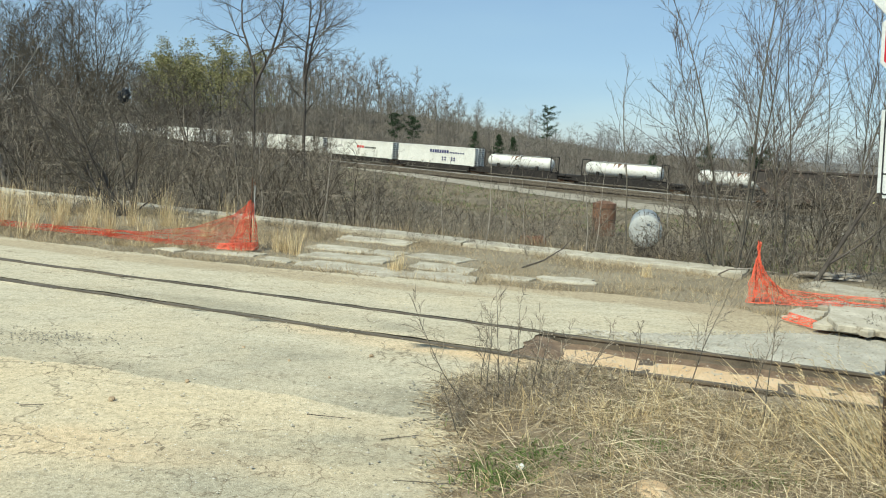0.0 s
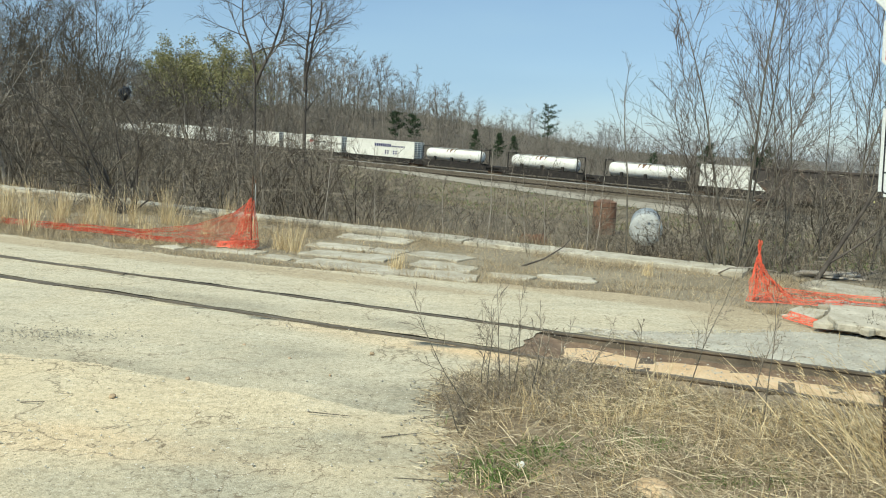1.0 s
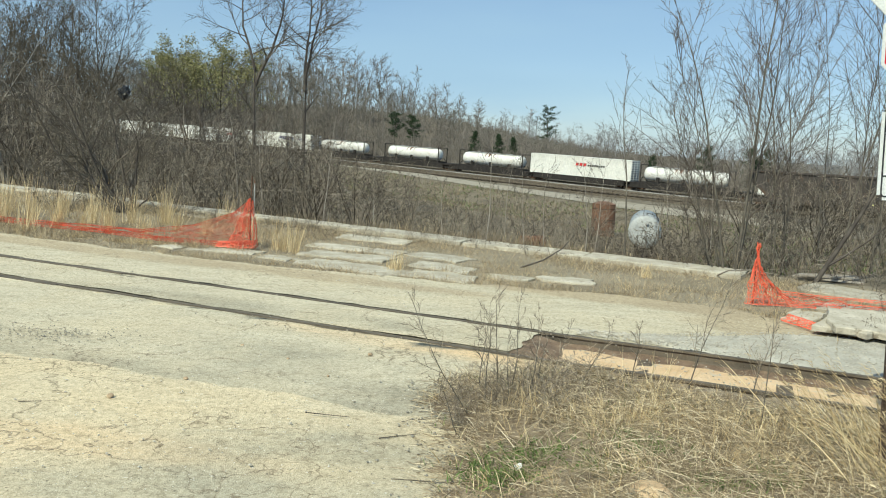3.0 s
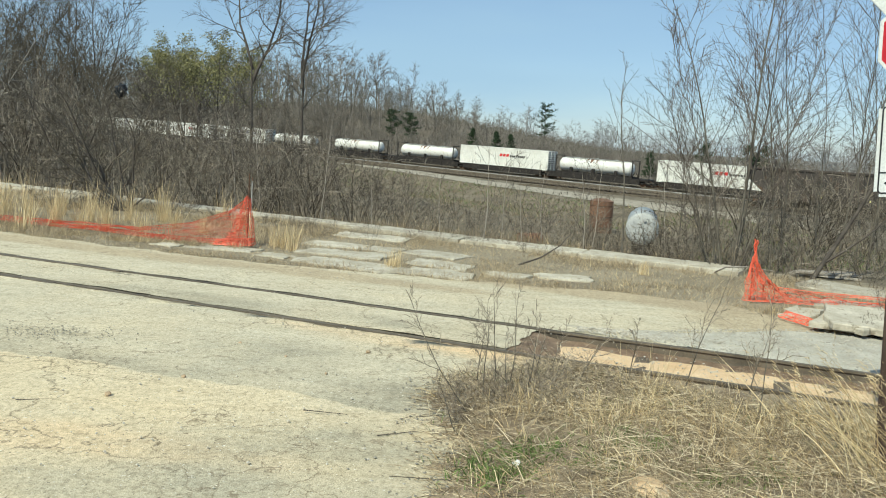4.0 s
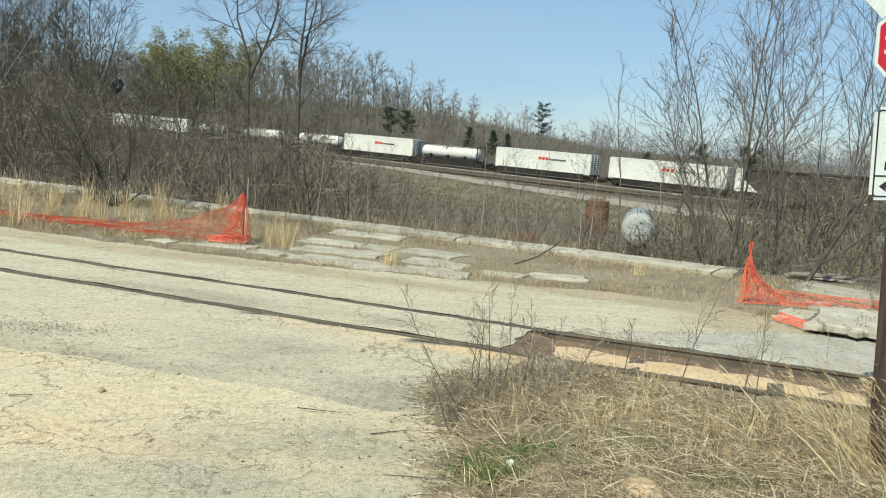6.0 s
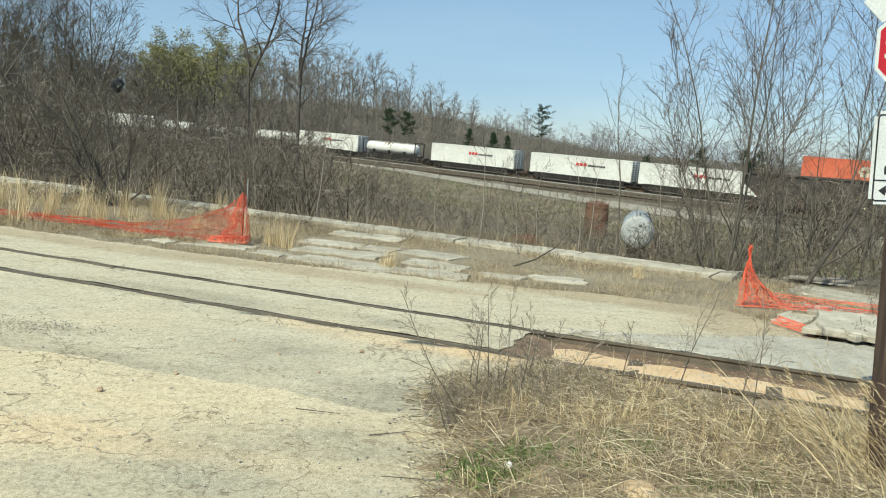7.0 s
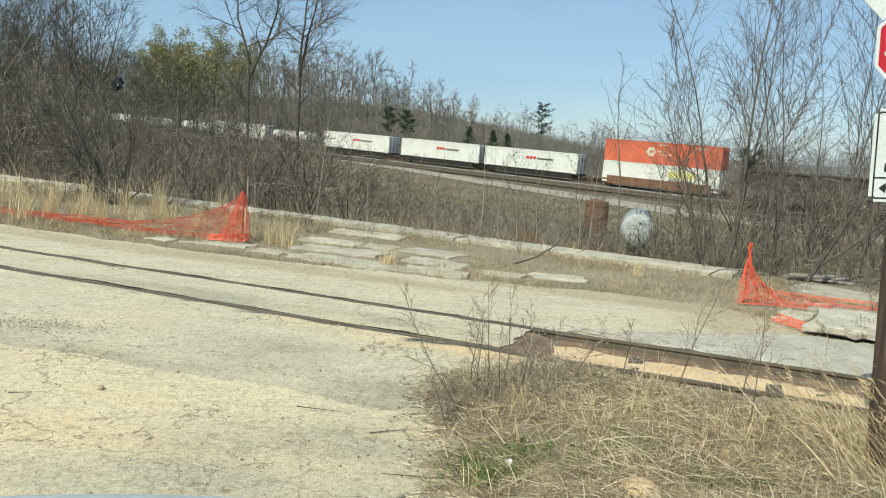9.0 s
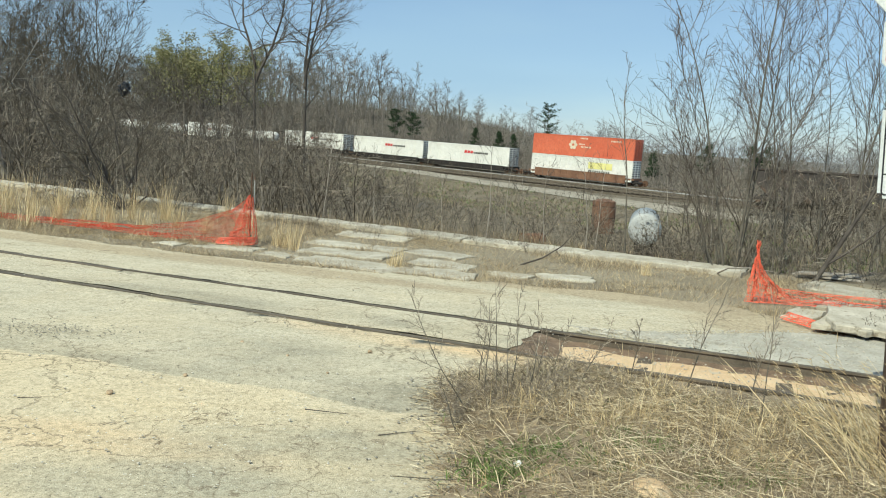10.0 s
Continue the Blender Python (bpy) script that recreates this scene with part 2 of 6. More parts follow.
    soft_wash = ramp_of(n, l, noise_of(n, l, 0.7, 5, 0.6, co, (0.6, 1.1, 1)), [(0.34, (0.42, 0.42, 0.42)), (0.68, (1.0, 1.0, 1.0))])
    col = mix_of(n, l, mix_of(n, l, soft_wash, (0, 0, 0), silt), col, sandy)
    for f in ((-0.6, 10.35, 1.5, 0.36, -21), (-3.2, 6.4, 1.6, 0.28, -10), (-4.9, 5.8, 1.2, 0.35, 0), (0.9, 9.75, 0.8, 0.25, -21)):
        col = mix_of(n, l, mix_of(n, l, mix_of(n, l, soft_wash, (0, 0, 0), (0.62, 0.62, 0.62)), (0, 0, 0), blob(*f)), col, (0.75, 0.53, 0.31))
    for f in ((-0.8, 6.0, 1.5, 0.75, -12), (-1.7, 5.4, 1.6, 0.4, -5)):
        col = mix_of(n, l, mix_of(n, l, mix_of(n, l, wear, (0.2, 0.2, 0.2), (0.65, 0.65, 0.65)), (0, 0, 0), blob(*f)), col, (0.40, 0.37, 0.285))
    for f in ((4.2, 14.2, 3.6, 0.45, -24), (-9.0, 17.3, 5.0, 0.36, -21), (-2.5, 15.2, 3.2, 0.36, -18), (3.0, 14.6, 2.6, 0.4, -20), (5.6, 12.6, 1.2, 0.8, -20)):
        col = mix_of(n, l, mix_of(n, l, 0.9, (0, 0, 0), blob(*f)), col, (0.44, 0.36, 0.25))
    col = mix_of(n, l, ramp_of(n, l, big, [(0.45, (0, 0, 0)), (0.75, (0.55, 0.55, 0.55))]), col, (0.69, 0.575, 0.39))
    crack = n.new("ShaderNodeTexVoronoi")
    crack.feature = "DISTANCE_TO_EDGE"
    crack.inputs["Scale"].default_value = 0.42
    wob = n.new("ShaderNodeTexNoise")
    wob.inputs["Scale"].default_value, wob.inputs["Detail"].default_value = 1.8, 6
    l.new(co, wob.inputs["Vector"])
    off = n.new("ShaderNodeMix")
    off.data_type, off.blend_type = "RGBA", "LINEAR_LIGHT"
    off.inputs["Factor"].default_value = 0.75
    l.new(co, off.inputs["A"])
    l.new(wob.outputs["Color"], off.inputs["B"])
    l.new(off.outputs["Result"], crack.inputs["Vector"])
    line = ramp_of(n, l, crack.outputs["Distance"], [(0.0, (0.85, 0.85, 0.85)), (0.009, (0, 0, 0))])
    line = mix_of(n, l, ramp_of(n, l, big, [(0.42, (0, 0, 0)), (0.52, (0.9, 0.9, 0.9))]), (0, 0, 0), line)
    col = mix_of(n, l, line, col, (0.19, 0.15, 0.105))
    fine = n.new("ShaderNodeTexVoronoi")
    fine.feature = "DISTANCE_TO_EDGE"
    fine.inputs["Scale"].default_value = 1.05
    l.new(off.outputs["Result"], fine.inputs["Vector"])
    thread = ramp_of(n, l, fine.outputs["Distance"], [(0.0, (0.8, 0.8, 0.8)), (0.016, (0, 0, 0))])
    for f in ((-1.0, 6.1, 1.3, 0.8, -10), (-4.0, 8.4, 0.8, 0.45, -15), (-2.3, 6.8, 0.8, 0.4, 20)):
        col = mix_of(n, l, mix_of(n, l, thread, (0, 0, 0), blob(*f)), col, (0.22, 0.17, 0.115))
    patch = noise_of(n, l, 7, 6, 0.75, co)
    col = mix_of(n, l, 0.5, col, ramp_of(n, l, patch, [(0.36, (0.62, 0.60, 0.56)), (0.5, (0.97, 0.97, 0.97)), (0.66, (1.1, 1.09, 1.06))]), "MULTIPLY")
    speck = noise_of(n, l, 26, 2, 0.5, co)
    col = mix_of(n, l, ramp_of(n, l, speck, [(0.665, (0, 0, 0)), (0.70, (0.8, 0.8, 0.8))]), col, (0.20, 0.17, 0.13))
    col = mix_of(n, l, ramp_of(n, l, noise_of(n, l, 33, 2, 0.5, co), [(0.68, (0, 0, 0)), (0.72, (0.8, 0.8, 0.8))]), col, (0.78, 0.75, 0.66))
    col = mix_of(n, l, 0.46, col, ramp_of(n, l, grit, [(0.34, (0.42, 0.41, 0.39)), (0.52, (1, 1, 1)), (0.7, (1.18, 1.17, 1.14))]), "MULTIPLY")
    col = mix_of(n, l, 0.6, col, ramp_of(n, l, noise_of(n, l, 19, 4, 0.7, co), [(0.36, (0.62, 0.61, 0.58)), (0.55, (1.05, 1.05, 1.04))]), "MULTIPLY")
    l.new(col, b.inputs["Base Color"])
    bump_of(n, l, b, grit, 0.7, 0.015)
    return m


M["lot"] = lot_material()


# ---- building helpers ----
def part(name, bm, material, parent=None, label="", smooth=False):
    me = bpy.data.meshes.new(name)
    bm.to_mesh(me)
    bm.free()
    me.materials.append(M[material])
    if smooth:
        me.shade_smooth()
    ob = new(name, me)
    ob.parent = parent
    return tagged(ob, label)


def raw(name, verts, faces, material, parent=None, label="", smooth=False):
    me = bpy.data.meshes.new(name)
    me.from_pydata(verts, [], faces)
    me.materials.append(M[material])
    if smooth:
        me.shade_smooth()
    ob = new(name, me)
    ob.parent = parent
    return tagged(ob, label)


def box(bm, x0, x1, y0, y1, z0, z1, bevel=0.0, m=None):
    r = bmesh.ops.create_cube(bm, size=1.0)
    vs = r["verts"]
    bmesh.ops.scale(bm, verts=vs, vec=(x1 - x0, y1 - y0, z1 - z0))
    bmesh.ops.translate(bm, verts=vs, vec=((x0 + x1) / 2, (y0 + y1) / 2, (z0 + z1) / 2))
    if bevel:
        es = list({e for v in vs for e in v.link_edges})
        r = bmesh.ops.bevel(bm, geom=es, offset=bevel, segments=1, affect="EDGES")
        vs = list({v for f in r["faces"] for v in f.verts} | {v for v in vs if v.is_valid})
    if m is not None:
        bmesh.ops.transform(bm, matrix=m, verts=[v for v in vs if v.is_valid])
    return vs


def rod(bm, p, q, r0, r1=None, seg=8):
    p, q = Vector(p), Vector(q)
    r1 = r0 if r1 is None else r1
    m = Matrix.Translation((p + q) / 2) @ (q - p).to_track_quat("Z", "Y").to_matrix().to_4x4()
    bmesh.ops.create_cone(bm, cap_ends=True, segments=seg, radius1=r0, radius2=r1, depth=(q - p).length, matrix=m)


class Tubes:
    """Collects many tapered tubes and flat blades into one mesh."""

    def __init__(self):
        self.v, self.f = [], []

    def tube(self, pts, radii, sides=5):
        base = len(self.v)
        k = len(pts)
        for i in range(k):
            d = pts[min(i + 1, k - 1)] - pts[max(i - 1, 0)]
            d = d.normalized() if d.length > 1e-6 else Vector((0, 0, 1))
            a = d.cross(Vector((0.31, 0.95, 0.05)))
            a = a.normalized() if a.length > 1e-3 else Vector((1, 0, 0))
            b = d.cross(a)
            r = radii[i]
            for j in range(sides):
                t = 2 * math.pi * j / sides
                self.v.append(pts[i] + a * (r * math.cos(t)) + b * (r * math.sin(t)))
        for i in range(k - 1):
            o = base + i * sides
            for j in range(sides):
                j2 = (j + 1) % sides
                self.f.append((o + j, o + j2, o + sides + j2, o + sides + j))

    def blade(self, p, d, length, width, droop=0.0, side=None, segs=2):
        """A tapering flat strand from p along d, bending down by droop."""
        s = side if side is not None else d.cross(Vector((random.uniform(-1, 1), random.uniform(-1, 1), 0.3)))
        s = s.normalized() * (width / 2) if s.length > 1e-6 else Vector((width / 2, 0, 0))
        base = len(self.v)
        for i in range(segs):
            t = i / segs
            c = p + d * (length * t) - Vector((0, 0, droop * length * t * t))
            w = 1 - 0.6 * t
            self.v += [c - s * w, c + s * w]
        self.v.append(p + d * length - Vector((0, 0, droop * length)))
        for i in range(segs - 1):
            o = base + 2 * i
            self.f.append((o, o + 1, o + 3, o + 2))
        o = base + 2 * (segs - 1)
        self.f.append((o, o + 1, o + 2))

    def make(self, name, material, parent=None, label="", smooth=False):
        return raw(name, self.v, self.f, material, parent, label, smooth)


def thing(name, label, category, group="", m=None, kind=""):
    ob = new(name)
    ob.empty_display_size = 0.2
    if m is not None:
        ob.matrix_basis = m
    return tagged(ob, label, category, group, kind)


def smooth(a, b, x):
    t = min(1.0, max(0.0, (x - a) / (b - a)))
    return t * t * (3 - 2 * t)


def fbm(x, y, s=1.0, o=4):
    return noise.fractal((x * s, y * s, 7.3), 1.0, 2.0, o)


# ---- the plan: u runs along the old siding, v across it ----
AX, AY = 0.934, -0.358
RAIL_A, RAIL_B, COVER_END = 11.22, 9.70, -2.75


def uv(u, v, z=0.0):
    return Vector((u * AX - v * AY, u * AY + v * AX, z))


def uv_of(x, y):
    return x * AX + y * AY, -x * AY + y * AX


def far_edge(u):
    return 13.5 + 0.9 * smooth(-13, -4, u) + 0.7 * smooth(-6, -2, u) - 1.3 * smooth(0, 2.4, u) + 0.28 * fbm(u, 1, 0.7) + 0.08 * fbm(u, 3, 4)


TRK = Vector((12.68, 115.83, 0))                # a point on the main line
TD = Vector((math.cos(radians(38)), -math.sin(radians(38)), 0))
TN = Vector((math.sin(radians(38)), math.cos(radians(38)), 0))
GRADE = -0.02


def rail_z(s):
    return -1.15 + GRADE * s


def ground_z(x, y):
    q = (y - (23.0 - 0.535 * x)) * 0.882        # beyond the concrete edge
    r = (y - (98.5 - 1.377 * x)) * 0.587        # beyond the yard's shoulder
    s = (x - TRK.x) * TD.x + (y - TRK.y) * TD.y
    w = (x - TRK.x) * TN.x + (y - TRK.y) * TN.y
    open_side = smooth(0, 6, x - 0.25 * y)
    yard = -1.62 + GRADE * max(-160, min(35, s))
    valley = -0.45 - 2.6 * smooth(1, 24, q)
    field = -1.9 * smooth(1, 34, q)
    low = valley + (field - valley) * open_side
    bank = smooth(-9, 0, r + 0.8 * fbm(x, y, 0.15))
    z = low + (yard - low) * bank
    if q <= 0.3:
        u, v = uv_of(x, y)
        z = -0.035 - 0.235 * smooth(RAIL_B - 1.1, RAIL_B - 0.5, v) * smooth(RAIL_A + 1.0, RAIL_A + 0.4, v)
    elif q < 1.2:
        z = -0.035 + (z + 0.035) * smooth(0.3, 1.2, q)
    left = smooth(-42, -135, s)
    z += left * 12.5 * smooth(6, 75, w) * (1 - smooth(110, 260, w)) + 1.6 * smooth(30, 260, w) + 5 * smooth(300, 1200, w)
    z += 0.05 * fbm(x, y, 0.4) * smooth(0, 3, q)
    return z


def grid_axis(lo, hi, core_lo, core_hi, step):
    out = list(np.arange(core_lo, core_hi, step))
    for sign, start, lim in ((1, core_hi, hi), (-1, core_lo - step, lo)):
        p, d = start, step
        while sign * p < sign * lim:
            out.append(p)
            d *= 1.22
            p += sign * d
        out.append(lim)
    return sorted(set(float(a) for a in out))


def build_ground():
    xs, ys = grid_axis(-1800, 1800, -45, 45, 0.8), grid_axis(-300, 2600, 3, 135, 0.8)
    verts = [(x, y, ground_z(x, y)) for y in ys for x in xs]
    w = len(xs)
    faces = [(j * w + i, j * w + i + 1, (j + 1) * w + i + 1, (j + 1) * w + i) for j in range(len(ys) - 1) for i in range(w - 1)]
    ob = tagged(raw("ground", verts, faces, "soil", smooth=True), "bare brown earth with dry litter", "ground", kind="structure")
    # dead leaves cover the wooded land behind the railway; colour includes the trees' shade
    ob.data.materials.append(M["litter_in_shade"])
    ob.data.materials.append(M["field_soil"])
    for poly in ob.data.polygons:
        c = poly.center
        if (c.x - TRK.x) * TN.x + (c.y - TRK.y) * TN.y > 5:
            poly.material_index = 1
        elif (c.y - (23.0 - 0.535 * c.x)) * 0.882 > 0.4:
            poly.material_index = 2


build_ground()


def sheet(bm, rows):
    """A strip of quads through equal rows of points."""
    vs = [[bm.verts.new(p) for p in row] for row in rows]
    for a, b in zip(vs, vs[1:]):
        for i in range(len(a) - 1):
            bm.faces.new((a[i], a[i + 1], b[i + 1], b[i]))


def build_lot():
    def z(x, y):
        return 0.018 * fbm(x, y, 0.5) + 0.006 * fbm(x, y, 3)

    def pt(u, v):
        p = uv(u, v)
        return Vector((p.x, p.y, z(p.x, p.y)))
    bm = bmesh.new()
    # beyond the far rail
    us = list(np.arange(-42, 12.01, 0.3))
    sheet(bm, [[pt(u, RAIL_A + 0.095 + 0.035 * fbm(u, 9, 2.5) + (far_edge(u) - RAIL_A - 0.12) * k / 12) for k in range(13)] for u in us])
    # between the rails, as far as the cover reaches
    us = list(np.arange(-42, COVER_END + 0.01, 0.25))
    end = COVER_END
    sheet(bm, [[pt(min(u, end) + (0.10 * fbm(k, 2, 0.9) if u > end - 0.2 else 0), RAIL_B + 0.11 + (RAIL_A - RAIL_B - 0.21) * k / 8 + 0.03 * fbm(u, k // 8, 2.5)) for k in range(9)] for u in us])
    # this side of the near rail, with a ragged edge against the grass
    rows = []
    for k in range(170):
        y0 = -14 + k * 0.28
        row = []
        for i in range(60):
            t = i / 59
            edge = 0.75 + 0.28 * fbm(3, y0, 0.9) + 0.12 * fbm(5, y0, 4) + 1.05 * smooth(8.1, 9.6, y0)
            x = -42 + (edge + 42) * (1 - (1 - t) ** 1.6)
            lim = (RAIL_B - 0.10 + 0.035 * fbm(x, 4, 2.5) + x * AY) / AX
            y = min(y0, lim)
            row.append(Vector((x, y, z(x, y))))
        rows.append(row)
    sheet(bm, rows)
    bmesh.ops.dissolve_degenerate(bm, edges=bm.edges[:], dist=0.0005)
    tagged(part("pavement", bm, "lot", smooth=True), "pale worn asphalt lot with orange sand washed over it", "pavement", kind="structure")


build_lot()


# ---- the old siding ----
def rail_section():
    return [(-0.036, 0), (0.036, 0), (0.036, -0.03), (0.010, -0.045), (0.010, -0.135), (0.068, -0.15), (0.068, -0.165),
            (-0.068, -0.165), (-0.068, -0.15), (-0.010, -0.135), (-0.010, -0.045), (-0.036, -0.03)]


def build_siding():
    track = thing("railway_track", "rusty siding rails half buried in asphalt and sand", "railway track", kind="structure")
    for v in (RAIL_A, RAIL_B):
        bm = bmesh.new()
        sec = rail_section()
        rings = []
        for u in np.arange(-42, 14.1, 0.7):
            wob = 0.012 * fbm(u, v, 0.3)
            rings.append([bm.verts.new(uv(u, v + wob + a, 0.006 + 0.02 * smooth(COVER_END, 0, u) + h)) for a, h in sec])
        for a, b in zip(rings, rings[1:]):
            for i in range(len(sec)):
                j = (i + 1) % len(sec)
                bm.faces.new((a[i], a[j], b[j], b[i]))
        part("rail", bm, "rail_top", track)
    for v in (RAIL_A - 0.085, RAIL_B - 0.085):
        bm = bmesh.new()
        sheet(bm, [[uv(u, v + o, z) for o, z in ((-0.05, -0.02), (-0.048, 0.016), (0.03, 0.018), (0.032, -0.02))] for u in np.arange(-42, -10.05, 0.8)])
        part("guard_bar", bm, "rail_top", track)
    # dark dirt packed in the grooves beside the rails
    for v0, v1 in ((RAIL_A - 0.24, RAIL_A + 0.18), (RAIL_B - 0.18, RAIL_B + 0.24)):
        bm = bmesh.new()
        sheet(bm, [[uv(u, v0 + (v1 - v0) * k / 3, -0.012 - 0.01 * fbm(u, k, 3)) for k in range(4)] for u in np.arange(-42, COVER_END + 0.3, 0.4)])
        part("groove_dirt", bm, "gap", track)
    bm = bmesh.new()
    sheet(bm, [[uv(u, RAIL_B - 0.3 + (RAIL_A - RAIL_B + 0.24) * k / 12, -0.02 - 0.15 * smooth(COVER_END + 0.05, COVER_END + 0.8, u + 0.25 * fbm(k, 3, 0.6)) + 0.012 * fbm(u * 2, k, 1.5)) for k in range(13)] for u in np.arange(COVER_END - 0.3, COVER_END + 1.0, 0.08)])
    part("dirt_ramp", bm, "dirt_brown", track)
    # sleepers where the cover is gone
    bm = bmesh.new()
    box(bm, -0.11, 0.11, -1.25, 1.25, -0.15, 0.0, 0.015)
    first = None
    turn = Matrix.Rotation(math.atan2(AY, AX), 4, "Z")
    for i in range(26):
        c = uv(COVER_END + 0.45 + i * 0.6, (RAIL_A + RAIL_B) / 2 + random.uniform(-0.05, 0.05), -0.155)
        m = Matrix.Translation(c) @ turn @ Matrix.Rotation(random.uniform(-0.04, 0.04), 4, "Z")
        if first is None:
            first = part("sleeper", bm, "tie", track)
            first.matrix_basis = m
        else:
            o = new("sleeper", first.data)
            o.parent, o.matrix_basis = track, m
    # sand washed in between
    bm = bmesh.new()
    rows = []
    for u in np.arange(COVER_END - 0.9, 14, 0.2):
        row = []
        for k in range(21):
            v = 8.5 + k * (RAIL_A - 8.5 + 0.05) / 20
            deep = -0.10 - 0.045 * smooth(RAIL_B, RAIL_B + 0.3, v) - 0.02 * smooth(RAIL_A - 0.5, RAIL_A - 0.1, v)
            row.append(uv(u, v, deep + 0.08 * smooth(COVER_END + 0.7, COVER_END - 0.2, u) + 0.03 * fbm(u, v, 1.1) + 0.015 * fbm(u, v, 5)))
        rows.append(row)
    sheet(bm, rows)
    tagged(part("sand", bm, "sand", smooth=True), "orange sand washed in between the rails", "sand", kind="structure")
    # brown dirt banked against the foot of each bare rail
    for v in (RAIL_A, RAIL_B):
        bm = bmesh.new()
        sheet(bm, [[uv(u, v + o, z + 0.03 * fbm(u, o * 9, 2.6)) for o, z in ((-0.34, -0.21), (-0.2, -0.15), (-0.11, -0.125), (-0.02, -0.115))] for u in np.arange(COVER_END + 0.2, 14, 0.12)])
        part("packed_dirt", bm, "dirt_brown", track)


build_siding()


def build_gravel():
    bm = bmesh.new()
    rows = []
    for u in np.arange(-2.4, 12, 0.12):
        a = RAIL_A + 0.08 + 0.35 * (1 - smooth(-2.4, 0.5, u)) + 0.1 * fbm(u, 8, 1.5)
        b = RAIL_A + 0.4 + 2.1 * smooth(-2.4, 1.8, u) + 0.3 * fbm(u, 5, 0.8) * smooth(-2.4, 0, u)
        rows.append([uv(u, a + (b - a) * k / 16, 0.012 + 0.012 * fbm(u, k, 2) + (0.012 if 0 < k < 16 else -0.02)) for k in range(17)])
    sheet(bm, rows)
    tagged(part("gravel", bm, "gravel", smooth=True), "pale grey crushed stone beside the rail", "gravel", kind="structure")
    # loose stones
    t = Tubes()
    rnd = random.Random(4)
    ico = [(0, 0, 1), (1, 0, 0), (0, 1, 0), (-1, 0, 0), (0, -1, 0), (0, 0, -1)]
    fac = [(0, 1, 2), (0, 2, 3), (0, 3, 4), (0, 4, 1), (5, 2, 1), (5, 3, 2), (5, 4, 3), (5, 1, 4)]
    for i in range(6000):
        if i >= 5200:
            u, v = rnd.uniform(COVER_END + 0.3, 7), rnd.uniform(RAIL_B - 0.7, RAIL_A - 0.1)
        elif i < 4300:
            u = rnd.uniform(-2.2, 7)
            v = RAIL_A + 0.1 + rnd.random() * (0.3 + 2.1 * smooth(-2.4, 1.8, u))
        else:
            u, v = rnd.uniform(-14, 2), rnd.uniform(4, 14)
        p = uv(u, v, 0.03 if i < 4300 else 0.008 if i < 5200 else -0.125)
        if 4300 <= i < 5200 and p.x > -0.2 and v < RAIL_B:
            continue
        r = rnd.uniform(0.007, 0.021) if i < 4300 else rnd.uniform(0.006, 0.02)
        o = len(t.v)
        for a in ico:
            t.v.append(p + Vector(a) * r * rnd.uniform(0.6, 1.3) * (0.7 if a[2] else 1))
        t.f += [tuple(o + k for k in f) for f in fac]
    tagged(t.make("loose_stones", "stone"), "small loose stones", "stones", kind="stuff")
    t = Tubes()
    for i in range(420):                         # crumbled patch of the lot
        p = Vector((rnd.gauss(-5.5, 0.7), rnd.gauss(9.75, 0.22), 0.004))
        r = rnd.uniform(0.005, 0.015)
        o = len(t.v)
        for a in ico:
            t.v.append(p + Vector(a) * r * rnd.uniform(0.6, 1.3) * (0.7 if a[2] else 1))
        t.f += [tuple(o + k for k in f) for f in fac]
    for i in range(420):
        y = rnd.uniform(5.0, 8.6)
        p = Vector((0.15 + rnd.gauss(0, 0.28), y, 0.014))
        r = rnd.uniform(0.006, 0.022)
        o = len(t.v)
        for a in ico:
            t.v.append(p + Vector(a) * r * rnd.uniform(0.6, 1.3) * (0.7 if a[2] else 1))
        t.f += [tuple(o + k for k in f) for f in fac]
    tagged(t.make("crumbled_asphalt", "dark_stone"), "dark crumbs of broken asphalt", "asphalt crumbs", kind="stuff")


build_gravel()


# ---- the old concrete platform ----
ED = Vector((0.882, -0.472, 0))                 # along the platform's edge
EN = Vector((0.472, 0.882, 0))
EDGE0 = Vector((-1.0, 23.5, 0))


def slab_mesh(w, d, h, rnd, rag=0.05):
    """A worn slab, its long side along x: ragged outline, slightly sagging top."""
    bm = bmesh.new()
    k = max(3, int(w / 0.35))
    outline = [(-w / 2 + w * i / k, -d / 2) for i in range(k)] + [(w / 2, -d / 2 + d * i / 3) for i in range(3)]
    outline += [(w / 2 - w * i / k, d / 2) for i in range(k)] + [(-w / 2, d / 2 - d * i / 3) for i in range(3)]
    outline = [(x + rnd.uniform(-rag, rag), y + rnd.uniform(-rag, rag)) for x, y in outline]
    low = [bm.verts.new((x, y, -h)) for x, y in outline]
    mid = [bm.verts.new((x, y, -0.02)) for x, y in outline]
    top = [bm.verts.new((x * 0.99, y * 0.96, rnd.uniform(-0.008, 0.006))) for x, y in outline]
    m = len(outline)
    for i in range(m):
        j = (i + 1) % m
        bm.faces.new((low[i], low[j], mid[j], mid[i]))
        bm.faces.new((mid[i], mid[j], top[j], top[i]))
    bm.faces.new(top)
    return bm


